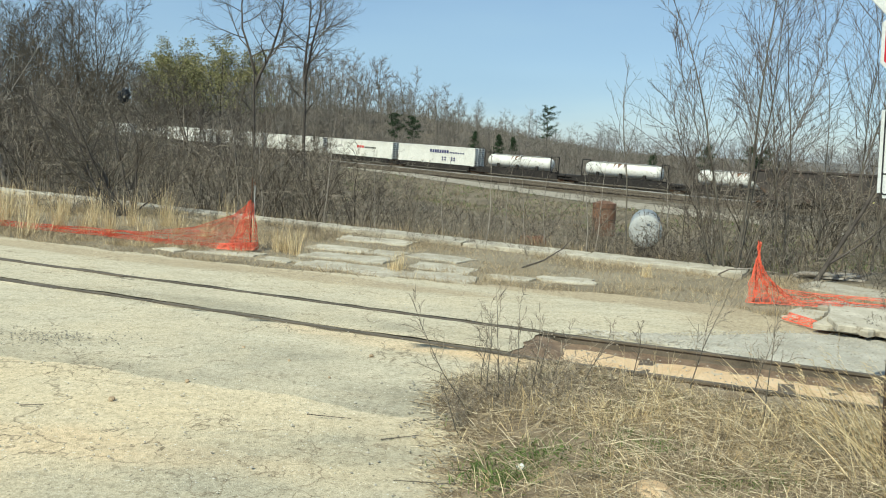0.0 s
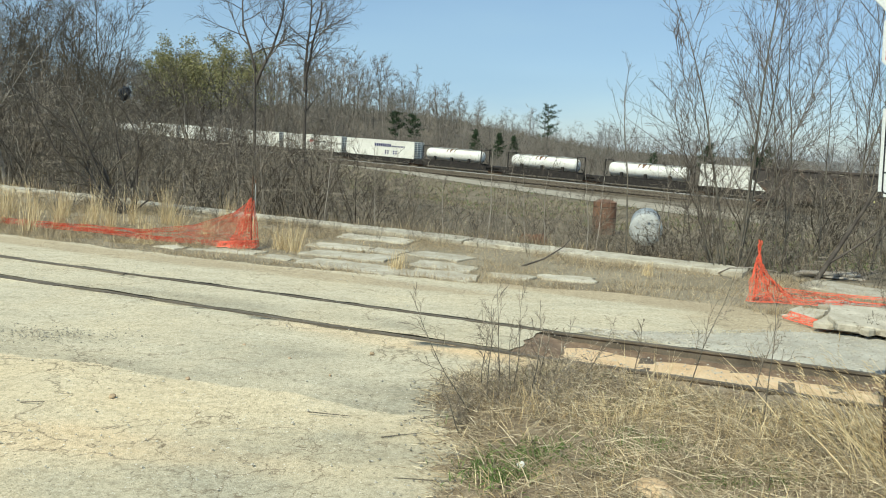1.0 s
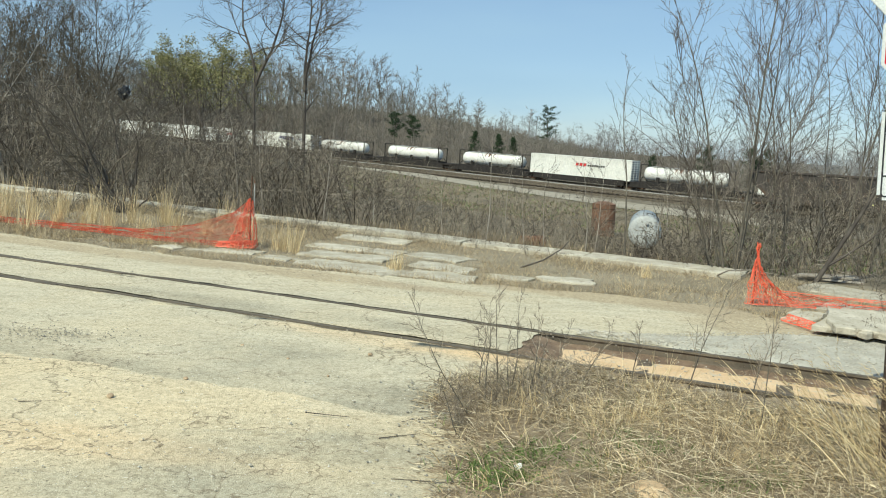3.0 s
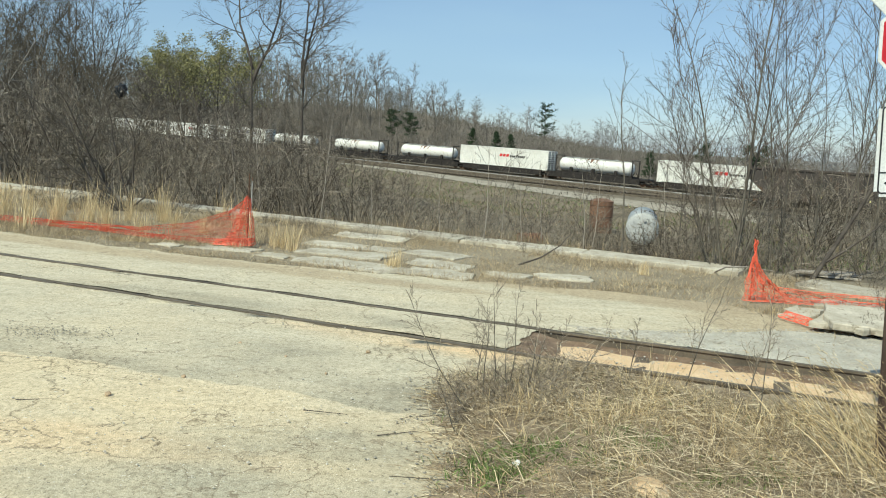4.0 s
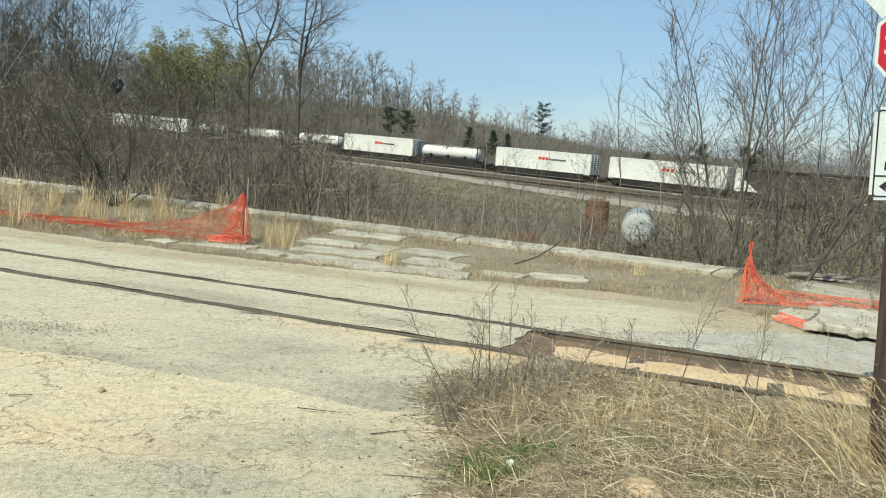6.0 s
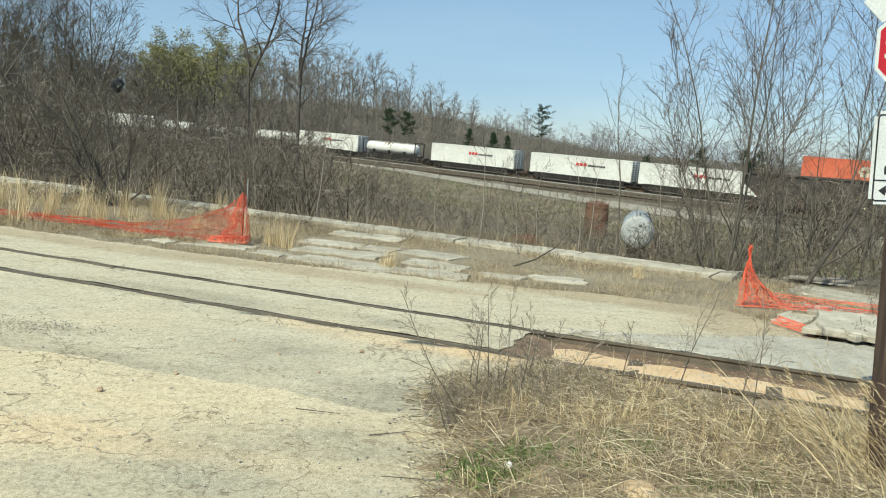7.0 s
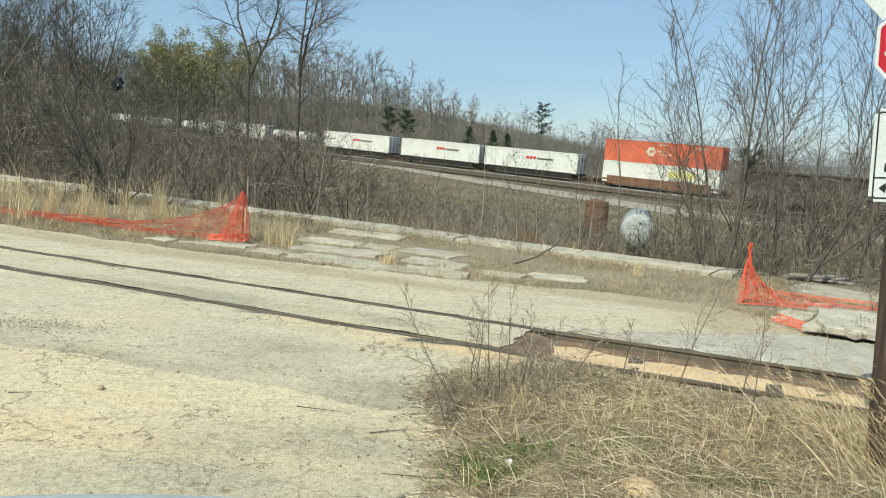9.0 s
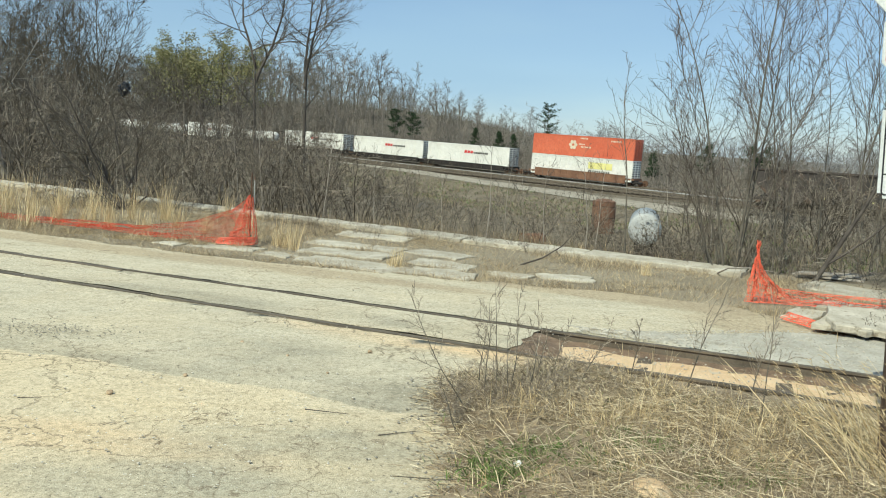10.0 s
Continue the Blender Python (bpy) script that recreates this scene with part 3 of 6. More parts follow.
def build_platform():
    rnd = random.Random(11)
    plat = thing("concrete_platform", "broken old concrete platform with weeds in its joints", "platform", kind="structure")
    turn = Matrix.Rotation(math.atan2(ED.y, ED.x), 4, "Z")

    def lay(c, w, d, z, ang=0.0, h=0.3, rag=0.05):
        ob = part("slab", slab_mesh(w, d, h, rnd, rag), "concrete", plat)
        ob.matrix_basis = Matrix.Translation((c.x, c.y, z)) @ turn @ pose(0, 0, 0, rnd.uniform(-0.5, 0.5), rnd.uniform(-0.3, 0.3), ang)
    # the raised edge beam
    s = -36.0
    while s < 8.4:
        w = rnd.uniform(2.6, 4.2)
        lay(EDGE0 + ED * (s + w / 2) - EN * 0.55, w - 0.03, rnd.uniform(0.85, 1.05), 0.085 + rnd.uniform(-0.015, 0.015), h=0.7)
        SLABS.append((EDGE0 + ED * (s + w / 2) - EN * 0.55, ED, EN, w / 2, 0.5))
        s += w
    # rows of worn slabs on this side of it: near corners and depth
    rows = ((-3.46, 16.71, -1.16, 15.65, 1.15),
            (-1.09, 15.97, 0.50, 15.41, 1.10),
            (-3.60, 18.02, -1.44, 17.52, 1.15),
            (-1.06, 17.32, 0.43, 16.67, 1.10),
            (-3.70, 19.58, -1.31, 18.81, 1.20),
            (-1.11, 19.00, 0.26, 18.21, 1.10),
            (-3.37, 21.65, -1.16, 20.90, 1.30),
            (-4.33, 17.23, -3.56, 16.93, 0.70),
            (-7.03, 18.11, -6.34, 17.80, 0.70),
            (-6.26, 18.05, -5.54, 17.66, 0.60),
            (-5.55, 17.86, -4.50, 17.63, 0.75),
            (1.92, 16.17, 3.23, 16.06, 0.80),
            (0.83, 16.29, 1.72, 15.96, 0.60))
    for x0, y0, x1, y1, d in rows:
        way = Vector((x1 - x0, y1 - y0, 0))
        full = way.length
        way.normalize()
        back = Vector((-way.y, way.x, 0))
        d *= 0.8
        x = 0.0
        while x < full - 0.3:
            w = min(rnd.uniform(1.2, 2.4), full - x)
            if full - x - w < 0.6:
                w = full - x
            c = Vector((x0, y0, 0)) + way * (x + w / 2) + back * (d / 2)
            ang = math.degrees(math.atan2(way.y, way.x)) - math.degrees(math.atan2(ED.y, ED.x))
            lay(c, w - rnd.uniform(0.02, 0.08), d, 0.006 + rnd.uniform(-0.015, 0.012), ang + rnd.uniform(-2.5, 2.5), rag=0.12)
            SLABS.append((c, way, back, w / 2, d / 2))
            x += w
    for x, y, w, d in ((-15.2, 29.6, 3.4, 0.7), (-12.2, 27.4, 1.4, 0.6), (-8.6, 25.6, 1.6, 0.5)):
        lay(Vector((x, y, 0)), w, d, -0.012, rnd.uniform(-6, 6), rag=0.14)


def on_slab(x, y, grow_by=-0.10):
    if not (-20 < x < 9 and 13 < y < 36):
        return False
    p = Vector((x, y, 0))
    return any(abs((p - c).dot(a)) < hw + grow_by and abs((p - c).dot(b)) < hd + grow_by for c, a, b, hw, hd in SLABS)


SLABS = []
build_platform()


def build_broken_slabs():
    rnd = random.Random(5)
    heaved, flat = "broken concrete slab heaved up at the road's edge", "flat weathered concrete slab lying in dirt"
    for (x, y, z, w, d, rz, rx, ry, h), lab in (((6.73, 12.52, 0.21, 0.95, 1.30, -40, 3, -2, 0.10), heaved),
                                            ((7.16, 12.46, 0.25, 1.5, 1.50, -12, 4, 2, 0.11), heaved),
                                            ((6.47, 13.56, 0.08, 0.53, 0.90, -38, 3, -3, 0.10), heaved),
                                            ((8.81, 16.71, 0.05, 1.73, 1.70, -34, -1, 1, 0.16), flat),
                                            ((7.84, 14.69, 0.05, 1.28, 0.70, -9, 1, 0, 0.12), flat)):
        ob = part("concrete_slab", slab_mesh(w, d, h, rnd, 0.11), "old_concrete")
        ob.matrix_basis = pose(x, y, z, rx, ry, rz)
        tagged(ob, lab, "concrete slab", "broken slabs")
    # rubble that holds the slabs up
    for i, (x, y, r) in enumerate(((6.7, 12.75, 0.17), (7.3, 12.65, 0.14), (8.1, 13.0, 0.18), (8.0, 13.7, 0.2), (7.0, 13.8, 0.18), (8.8, 12.1, 0.15), (9.4, 12.4, 0.18), (9.1, 13.1, 0.19), (6.5, 13.3, 0.12))):
        bm = bmesh.new()
        bmesh.ops.create_icosphere(bm, subdivisions=2, radius=r)
        for v in bm.verts:
            v.co *= 0.8 + 0.35 * (noise.noise(v.co * 7 + Vector((i, 0, 0))) + 0.3)
        ob = part("rubble_block", bm, "old_concrete")
        ob.matrix_basis = pose(x, y, r * 0.2 - 0.08, 0, 0, i * 40)
        tagged(ob, "rough lump of broken concrete", "rubble", "rubble under the slabs")
    # weathered boards stacked behind the net
    for i in range(6):
        bm = bmesh.new()
        box(bm, -0.8, 0.8, -0.06, 0.06, -0.025, 0.025, 0.006)
        ob = part("board", bm, "bark_pale")
        ob.matrix_basis = pose(9.3 + 0.12 * (i % 3), 18.6 + 0.16 * (i % 3), 0.02 + 0.06 * (i // 3) + (0.0 if i < 3 else 0.0), 0, 1.5, -12 + 5 * i)
        tagged(ob, "grey weathered board lying in a loose pile", "board", "pile of boards")


build_broken_slabs()


# ---- orange safety nets ----
def lerp_path(path, t):
    k = t * (len(path) - 1)
    i = min(int(k), len(path) - 2)
    return path[i].lerp(path[i + 1], k - i)


def net(parent, low, high, n_long, n_up, r, ripple, seed, name="mesh_sheet"):
    """Plastic netting between two edges: strands both ways."""
    t = Tubes()
    low, high = [Vector(p) for p in low], [Vector(p) for p in high]

    def at(a, b):
        p = lerp_path(low, a).lerp(lerp_path(high, a), b)
        w = ripple * math.sin(b * math.pi) ** 0.5 if 0 < b < 1 else 0
        return p + Vector((noise.noise((a * 9, b * 3, seed)), noise.noise((a * 11, b * 3, seed + 5)) * 1.6, 0.6 * noise.noise((a * 13, b * 4, seed + 9)))) * w
    for i in range(n_up + 1):
        pts = [at(k / 60, i / n_up) for k in range(61)]
        t.tube(pts, [r * (1.5 if i in (0, n_up) else 1)] * 61, 3)
    for i in range(n_long + 1):
        pts = [at(i / n_long, k / 10) for k in range(11)]
        t.tube(pts, [r] * 11, 3)
    return t.make(name, "orange_net", parent)


def build_nets():
    a = thing("safety_net", "bright orange plastic safety net sagging from a stake", "safety net", "safety nets")
    low = [(-4.75, 18.35, 0.02), (-5.3, 18.4, 0.03), (-6.3, 18.6, 0.03), (-7.5, 18.9, 0.03), (-9.1, 19.7, 0.03), (-10.9, 20.2, 0.03), (-13.5, 21.2, 0.03)]
    high = [(-4.95, 18.9, 1.15), (-5.45, 19.2, 0.78), (-6.5, 19.4, 0.40), (-7.8, 19.3, 0.22), (-9.2, 20.0, 0.16), (-11.0, 20.5, 0.14), (-13.5, 21.5, 0.12)]
    net(a, low, high, 120, 9, 0.0052, 0.2, 1.0)
    net(a, [(-5.35, 18.3, 0.02), (-5.0, 18.2, 0.02), (-4.7, 18.35, 0.03), (-4.68, 18.7, 0.03)], [(-5.02, 18.75, 1.0), (-4.98, 18.8, 1.15), (-4.93, 18.85, 1.2), (-4.86, 18.9, 1.1)], 14, 14, 0.0058, 0.06, 2.0, "mesh_fold")
    net(a, low, [(x, y + 0.2, 0.1) for x, y, z in low], 70, 3, 0.006, 0.1, 8.0, "mesh_fold")
    net(a, [(-5.6, 18.25, 0.04), (-5.2, 18.2, 0.05), (-4.7, 18.3, 0.05)], [(-5.6, 18.55, 0.12), (-5.2, 18.5, 0.16), (-4.68, 18.6, 0.18)], 26, 5, 0.009, 0.04, 3.0, "mesh_fold")
    bm = bmesh.new()
    rod(bm, (-4.93, 18.86, -0.3), (-4.90, 18.86, 1.75), 0.02, 0.014, 6)
    part("stake", bm, "rust", a)
    b = thing("safety_net", "bright orange plastic safety net bunched up and trailing away", "safety net", "safety nets")
    net(b, [(5.85, 14.7, 0.02), (6.1, 14.75, 0.02), (6.4, 14.8, 0.02), (6.75, 14.8, 0.02), (7.25, 14.55, 0.02), (7.8, 14.6, 0.02), (9.4, 14.4, 0.02)],
        [(6.0, 14.95, 0.7), (6.07, 14.95, 0.95), (6.18, 14.95, 0.55), (6.55, 14.9, 0.28), (7.25, 14.8, 0.24), (7.9, 14.8, 0.22), (9.4, 14.6, 0.2)], 64, 9, 0.0052, 0.14, 4.0)
    net(b, [(5.82, 14.75, 0.02), (6.0, 14.65, 0.02), (6.45, 14.7, 0.02), (6.9, 14.6, 0.02)], [(6.02, 14.9, 0.85), (6.06, 14.9, 1.0), (6.12, 14.92, 0.75), (6.4, 14.9, 0.32)], 11, 9, 0.005, 0.09, 5.0, "mesh_fold")
    net(b, [(5.85, 13.1, 0.05), (6.0, 12.7, 0.05), (6.15, 12.35, 0.05)], [(6.0, 13.2, 0.15), (6.16, 12.8, 0.14), (6.35, 12.45, 0.1)], 20, 5, 0.006, 0.06, 6.0, "mesh_fold")
    net(b, [(6.04, 14.93, 0.95), (6.06, 14.95, 0.97), (6.09, 14.95, 0.95)], [(6.03, 14.95, 1.2), (6.06, 14.98, 1.19), (6.1, 14.95, 1.17)], 8, 8, 0.006, 0.03, 7.0, "mesh_fold")
    bm = bmesh.new()
    rod(bm, (6.07, 14.96, -0.3), (6.06, 14.97, 1.22), 0.018, 0.014, 6)
    part("stake", bm, "rust", b)
    # survey marker
    mk = thing("marker_post", "thin pale grey marker post with a red top", "marker post")
    bm = bmesh.new()
    rod(bm, (-6.45, 25.1, -0.2), (-6.43, 25.1, 1.2), 0.015, 0.015, 8)
    part("post", bm, "galvanised", mk)
    bm = bmesh.new()
    rod(bm, (-6.43, 25.1, 1.2), (-6.43, 25.1, 1.31), 0.017, 0.016, 8)
    part("post_top", bm, "brown_steel", mk, "faded red top")


build_nets()


# ---- the sign post ----
def bar(bm, x0, x1, z0, z1, y, th=0.002):
    box(bm, x0, x1, y - th, y, z0, z1)


def build_sign():
    sp = thing("sign_post", "dark post with stop sign, white plate and crossbuck", "road sign", m=pose(4.03, 6.42, 0, 0, -3.3, -3))
    bm = bmesh.new()
    box(bm, -0.09, 0.13, 0.012, 0.2, -0.5, 5.3, 0.012)
    part("post", bm, "creosote", sp)

    def octagon(bm, r, y0, y1):
        ring = [(r / math.cos(math.pi / 8) * math.cos(math.pi / 8 + k * math.pi / 4), r / math.cos(math.pi / 8) * math.sin(math.pi / 8 + k * math.pi / 4)) for k in range(8)]
        a = [bm.verts.new((x, y0, z)) for x, z in ring]
        b = [bm.verts.new((x, y1, z)) for x, z in ring]
        bm.faces.new(a)
        bm.faces.new(b[::-1])
        for i in range(8):
            bm.faces.new((a[i], b[i], b[(i + 1) % 8], a[(i + 1) % 8]))
    bm = bmesh.new()
    octagon(bm, 0.382, -0.003, 0.003)
    face = part("stop_sign", bm, "sign_white", sp, "red octagonal stop sign with white rim")
    face.location = (0.0, 0, 3.75)
    bm = bmesh.new()
    octagon(bm, 0.355, -0.005, -0.0035)
    part("red_field", bm, "sign_red", face)
    cu = bpy.data.curves.new("lettering", "FONT")
    cu.body, cu.size, cu.extrude, cu.align_x, cu.align_y = "STOP", 0.27, 0.0008, "CENTER", "CENTER"
    tmp = new("lettering", cu)
    bpy.context.view_layer.update()
    me = bpy.data.meshes.new_from_object(tmp.evaluated_get(bpy.context.evaluated_depsgraph_get()))
    bpy.data.objects.remove(tmp)
    me.materials.append(M["sign_white"])
    tx = new("lettering", me)
    tx.parent = face
    tx.matrix_basis = pose(0, -0.007, 0, 90, 0, 0)
    # white plate with border, arrow and divider
    bm = bmesh.new()
    box(bm, -0.31, 0.31, -0.003, 0.003, -0.385, 0.385)
    es = [e for e in bm.edges if abs(e.verts[0].co.y - e.verts[1].co.y) > 0.004]
    bmesh.ops.bevel(bm, geom=es, offset=0.045, segments=4, affect="EDGES")
    pl = part("plate", bm, "sign_white", sp, "white plate with a black border")
    pl.location = (-0.035, 0, 2.87)
    bm = bmesh.new()
    for x0, x1, z0, z1 in ((-0.285, -0.272, -0.33, 0.33), (0.272, 0.285, -0.33, 0.33), (-0.245, 0.245, 0.347, 0.36), (-0.245, 0.245, -0.36, -0.347), (-0.28, 0.28, -0.19, -0.178)):
        bar(bm, x0, x1, z0, z1, -0.004)
    for sx in (-1, 1):
        for sz in (-1, 1):
            for k in range(4):
                a0, a1 = math.pi / 2 * k / 4, math.pi / 2 * (k + 1) / 4
                pts = [(sx * (0.245 + r * math.cos(a)), -0.005, sz * (0.325 + (r - 0.003) * math.sin(a))) for r, a in ((0.027, a0), (0.04, a0), (0.04, a1), (0.027, a1))]
                bm.faces.new([bm.verts.new(p) for p in pts])
    part("border", bm, "black_letter", pl)
    bm = bmesh.new()
    pts = [(-0.235, -0.27), (-0.175, -0.225), (-0.175, -0.255), (0.1, -0.255), (0.1, -0.285), (-0.175, -0.285), (-0.175, -0.315)]
    bm.faces.new([bm.verts.new((x, -0.005, z)) for x, z in pts])
    part("arrow", bm, "black_letter", pl)
    bm = bmesh.new()
    for x0, x1, z in ((-0.19, 0.19, 0.22), (-0.16, 0.2, 0.06), (-0.20, 0.15, -0.10)):
        bar(bm, x0, x1, z - 0.035, z + 0.035, -0.004)
    part("writing_bars", bm, "black_letter", pl)
    # crossbuck above
    for k, ang in enumerate((45, -45)):
        bm = bmesh.new()
        box(bm, -0.61, 0.61, -0.004 - 0.008 * k, 0.004 - 0.008 * k, -0.115, 0.115, 0, pose(0.0, 0, 4.47, 0, ang, 0))
        part("crossbuck_blade", bm, "sign_white", sp, "white diagonal blade")


build_sign()


# ---- the yard: main line, ballast and standing hoppers ----
def strip(name, s0, s1, w0, w1, dz, material, label, category, step=3.0, cols=4):
    bm = bmesh.new()
    rows = []
    for s in np.arange(s0, s1 + 0.1, step):
        row = []
        for k in range(cols + 1):
            w = w0 + (w1 - w0) * k / cols
            p = TRK + TD * s + TN * w
            row.append(Vector((p.x, p.y, rail_z(s) + (dz if 0 < k < cols else dz - 0.5))))
        rows.append(row)
    sheet(bm, rows)
    return tagged(part(name, bm, material, smooth=True), label, category, kind="structure")


M["path"] = surface("path", (0.29, 0.255, 0.195), (0.41, 0.365, 0.29), 0.6, 7, 0.95, 0, 0.6)
M["ballast"] = surface("ballast", (0.20, 0.19, 0.175), (0.36, 0.345, 0.32), 0.8, 9, 0.95, 0, 0.8)
strip("ballast", -240, 60, -3.0, 3.0, -0.20, "ballast", "grey stone ballast under the main line", "ballast")


def main_line():
    for off in (0.0, -6.0, -11.0):
        tr = thing("railway_track", "steel rails of the yard on dark sleepers", "railway track", kind="structure")
        s0, s1 = (-220, 58) if off == 0 else (-95, 62)
        for side in (-0.75, 0.75):
            bm = bmesh.new()
            rings = []
            for s in np.arange(s0, s1, 8.0):
                p = TRK + TD * s + TN * (off + side)
                zz = rail_z(min(s, 35)) - (0.0 if off == 0 else 0.12)
                rings.append([bm.verts.new((p.x + TN.x * a, p.y + TN.y * a, zz + h)) for a, h in ((-0.04, 0), (0.04, 0), (0.06, -0.17), (-0.06, -0.17))])
            for a, b in zip(rings, rings[1:]):
                for i in range(4):
                    bm.faces.new((a[i], a[(i + 1) % 4], b[(i + 1) % 4], b[i]))
            part("rail", bm, "rail_top", tr)
        t = Tubes()
        for s in np.arange(s0, s1, 0.65):
            p = TRK + TD * s + TN * off
            p.z = rail_z(min(s, 35)) - (0.22 if off == 0 else 0.34)
            t.tube([p - TN * 1.3, p + TN * 1.3], [0.15, 0.15], 4)
        tagged(t.make("sleepers", "tie", tr), kind="stuff")
    # pale gravel service path along the yard's shoulder
    bm = bmesh.new()
    rows = []
    for i in range(60):
        x = -45 + i * 1.45
        row = []
        for k in range(7):
            d = -0.5 + k * (0.9 + 0.03 * abs(i - 30))
            xx, yy = x + 0.81 * d, 98.5 - 1.377 * x + 0.587 * d
            row.append(Vector((xx, yy, ground_z(xx, yy) + 0.05)))
        rows.append(row)
    sheet(bm, rows)
    tagged(part("gravel_path", bm, "path", smooth=True), "pale gravel path along the yard's shoulder", "gravel path", kind="structure")


main_line()


def truck(parent, x, z0=0.0):
    """A two-axle railway truck under a wagon, at x along it."""
    bm = bmesh.new()
    for side in (-0.98, 0.98):
        box(bm, x - 1.25, x + 1.25, side - 0.09, side + 0.09, z0 + 0.42, z0 + 0.66, 0.05)
        for dx in (-0.88, 0.88):
            box(bm, x + dx - 0.17, x + dx + 0.17, side - 0.12, side + 0.12, z0 + 0.30, z0 + 0.60, 0.04)
        box(bm, x - 0.3, x + 0.3, side - 0.1, side + 0.1, z0 + 0.25, z0 + 0.5, 0.05)
    box(bm, x - 0.25, x + 0.25, -1.0, 1.0, z0 + 0.45, z0 + 0.75, 0.04)
    tk = part("truck", bm, "black_metal", parent)
    for dx in (-0.88, 0.88):
        bm = bmesh.new()
        rod(bm, (x + dx, -0.82, z0 + 0.42), (x + dx, 0.82, z0 + 0.42), 0.07)
        for side in (-1, 1):
            rod(bm, (x + dx, side * 0.68, z0 + 0.42), (x + dx, side * 0.82, z0 + 0.42), 0.42, 0.42, 20)
        part("wheelset", bm, "rust", tk)


def container(kind="white", text="logo"):
    """A 53-foot box, side towards -y, its x from 0 to L; z from 0."""
    L, W, H = 16.15, 2.6, 2.9
    body = {"white": "white_paint", "orange": "orange_paint"}[kind]
    lab = {"white": "long white corrugated freight container on a well wagon", "orange": "long orange freight container stacked on a white one"}[kind]
    c = thing("freight_container", lab, "freight container", "containers on the train")
    bm = bmesh.new()
    # corrugated long walls
    pitch, dep = 0.28, 0.035
    for side in (-1, 1):
        prof = []
        x = 0.12
        while x < L - 0.12:
            for dx, o in ((0, 0), (0.05, dep), (0.14, dep), (0.19, 0)):
                prof.append((min(x + dx, L - 0.12), o))
            x += pitch
        for (xa, oa), (xb, ob) in zip(prof, prof[1:]):
            if xb - xa < 1e-4:
                continue
            ya, yb = side * (W / 2 - 0.02 - oa), side * (W / 2 - 0.02 - ob)
            q = [bm.verts.new(p) for p in ((xa, ya, 0.16), (xb, yb, 0.16), (xb, yb, H - 0.12), (xa, ya, H - 0.12))]
            bm.faces.new(q if side < 0 else q[::-1])
    box(bm, 0.05, L - 0.05, -W / 2 + 0.07, W / 2 - 0.07, 0.1, H - 0.02)
    part("body", bm, body, c)
    bm = bmesh.new()
    for side in (-1, 1):
        y0, y1 = sorted((side * W / 2, side * (W / 2 - 0.1)))
        box(bm, 0, L, y0, y1, 0, 0.17, 0.01)
        box(bm, 0, L, y0, y1, H - 0.13, H, 0.01)
        for x in (0.0, 1.8, L - 1.92, L - 0.14):
            box(bm, x, x + 0.13, y0, y1, 0.15, H - 0.1)
    for x in (0, L - 0.1):
        box(bm, x, x + 0.1, -W / 2, W / 2, 0, 0.17)
        box(bm, x, x + 0.1, -W / 2, W / 2, H - 0.13, H)
    part("edge_frame", bm, body, c)
    # end wall: proud flat ribs and lock bars over a recessed panel
    bm = bmesh.new()
    for k in range(8):
        z = 0.26 + k * 0.31
        box(bm, L - 0.05, L + 0.05, -W / 2 + 0.1, W / 2 - 0.1, z, z + 0.17, 0.02)
    for yy in (-0.45, 0.45):
        box(bm, L - 0.03, L + 0.07, yy - 0.05, yy + 0.05, 0.17, H - 0.13)
    part("end_ribs", bm, body, c)
    bm = bmesh.new()
    box(bm, L - 0.06, L - 0.02, -W / 2 + 0.1, W / 2 - 0.1, 0.17, H - 0.13)
    part("end_wall", bm, "end_grey" if kind == "white" else body, c)
    y = -W / 2 - 0.006
    if text == "logo":
        bm = bmesh.new()
        # a red mark of three slanted blocks, then a row of plain dark bars
        for k in range(3):
            box(bm, 0, 0.44, 0, 0.01, -0.2, 0.2, 0, Matrix.Translation((7.6 + 0.6 * k, y, 1.8)) @ Matrix(((1, 0, 0.25, 0), (0, 1, 0, 0), (0, 0, 1, 0), (0, 0, 0, 1))))
        tagged(part("emblem", bm, "red_letter", c, "red mark of slanted blocks"), kind="stuff")
        bm = bmesh.new()
        for k in range(8):
            box(bm, 9.5 + 0.34 * k, 9.74 + 0.34 * k, y, y + 0.01, 1.6, 1.86)
        tagged(part("writing_bars", bm, "black_letter", c), kind="stuff")
    elif text == "blue":
        bm = bmesh.new()
        for k in range(8):
            box(bm, 7.0 + 0.5 * k, 7.36 + 0.5 * k, y, y + 0.01, 1.8, 2.32)
        for k in range(9):
            box(bm, 11.1 + k * 0.34, 11.32 + k * 0.34, y, y + 0.01, 1.82, 2.06)
        for x in (9.7, 10.25, 11.6, 12.1):
            for z in (0.75, 1.1):
                rod(bm, (x, y + 0.01, z), (x, y, z), 0.16, 0.16, 10)
        tagged(part("writing_bars", bm, "blue_letter", c), kind="stuff")
    elif text == "pale":
        bm = bmesh.new()
        for k in range(6):
            a = k * math.pi / 3
            rod(bm, (6.7 + 0.42 * math.cos(a), y + 0.01, 1.6 + 0.42 * math.sin(a)), (6.7 + 0.42 * math.cos(a), y, 1.6 + 0.42 * math.sin(a)), 0.26, 0.26, 10)
        for x, z, w in ((7.6, 1.72, 0.9), (8.0, 1.35, 1.5), (7.8, 2.55, 1.1), (12.6, 2.4, 1.4)):
            k = x
            while k < x + w:
                box(bm, k, k + 0.13, y, y + 0.01, z - 0.11, z + 0.11)
                k += 0.2
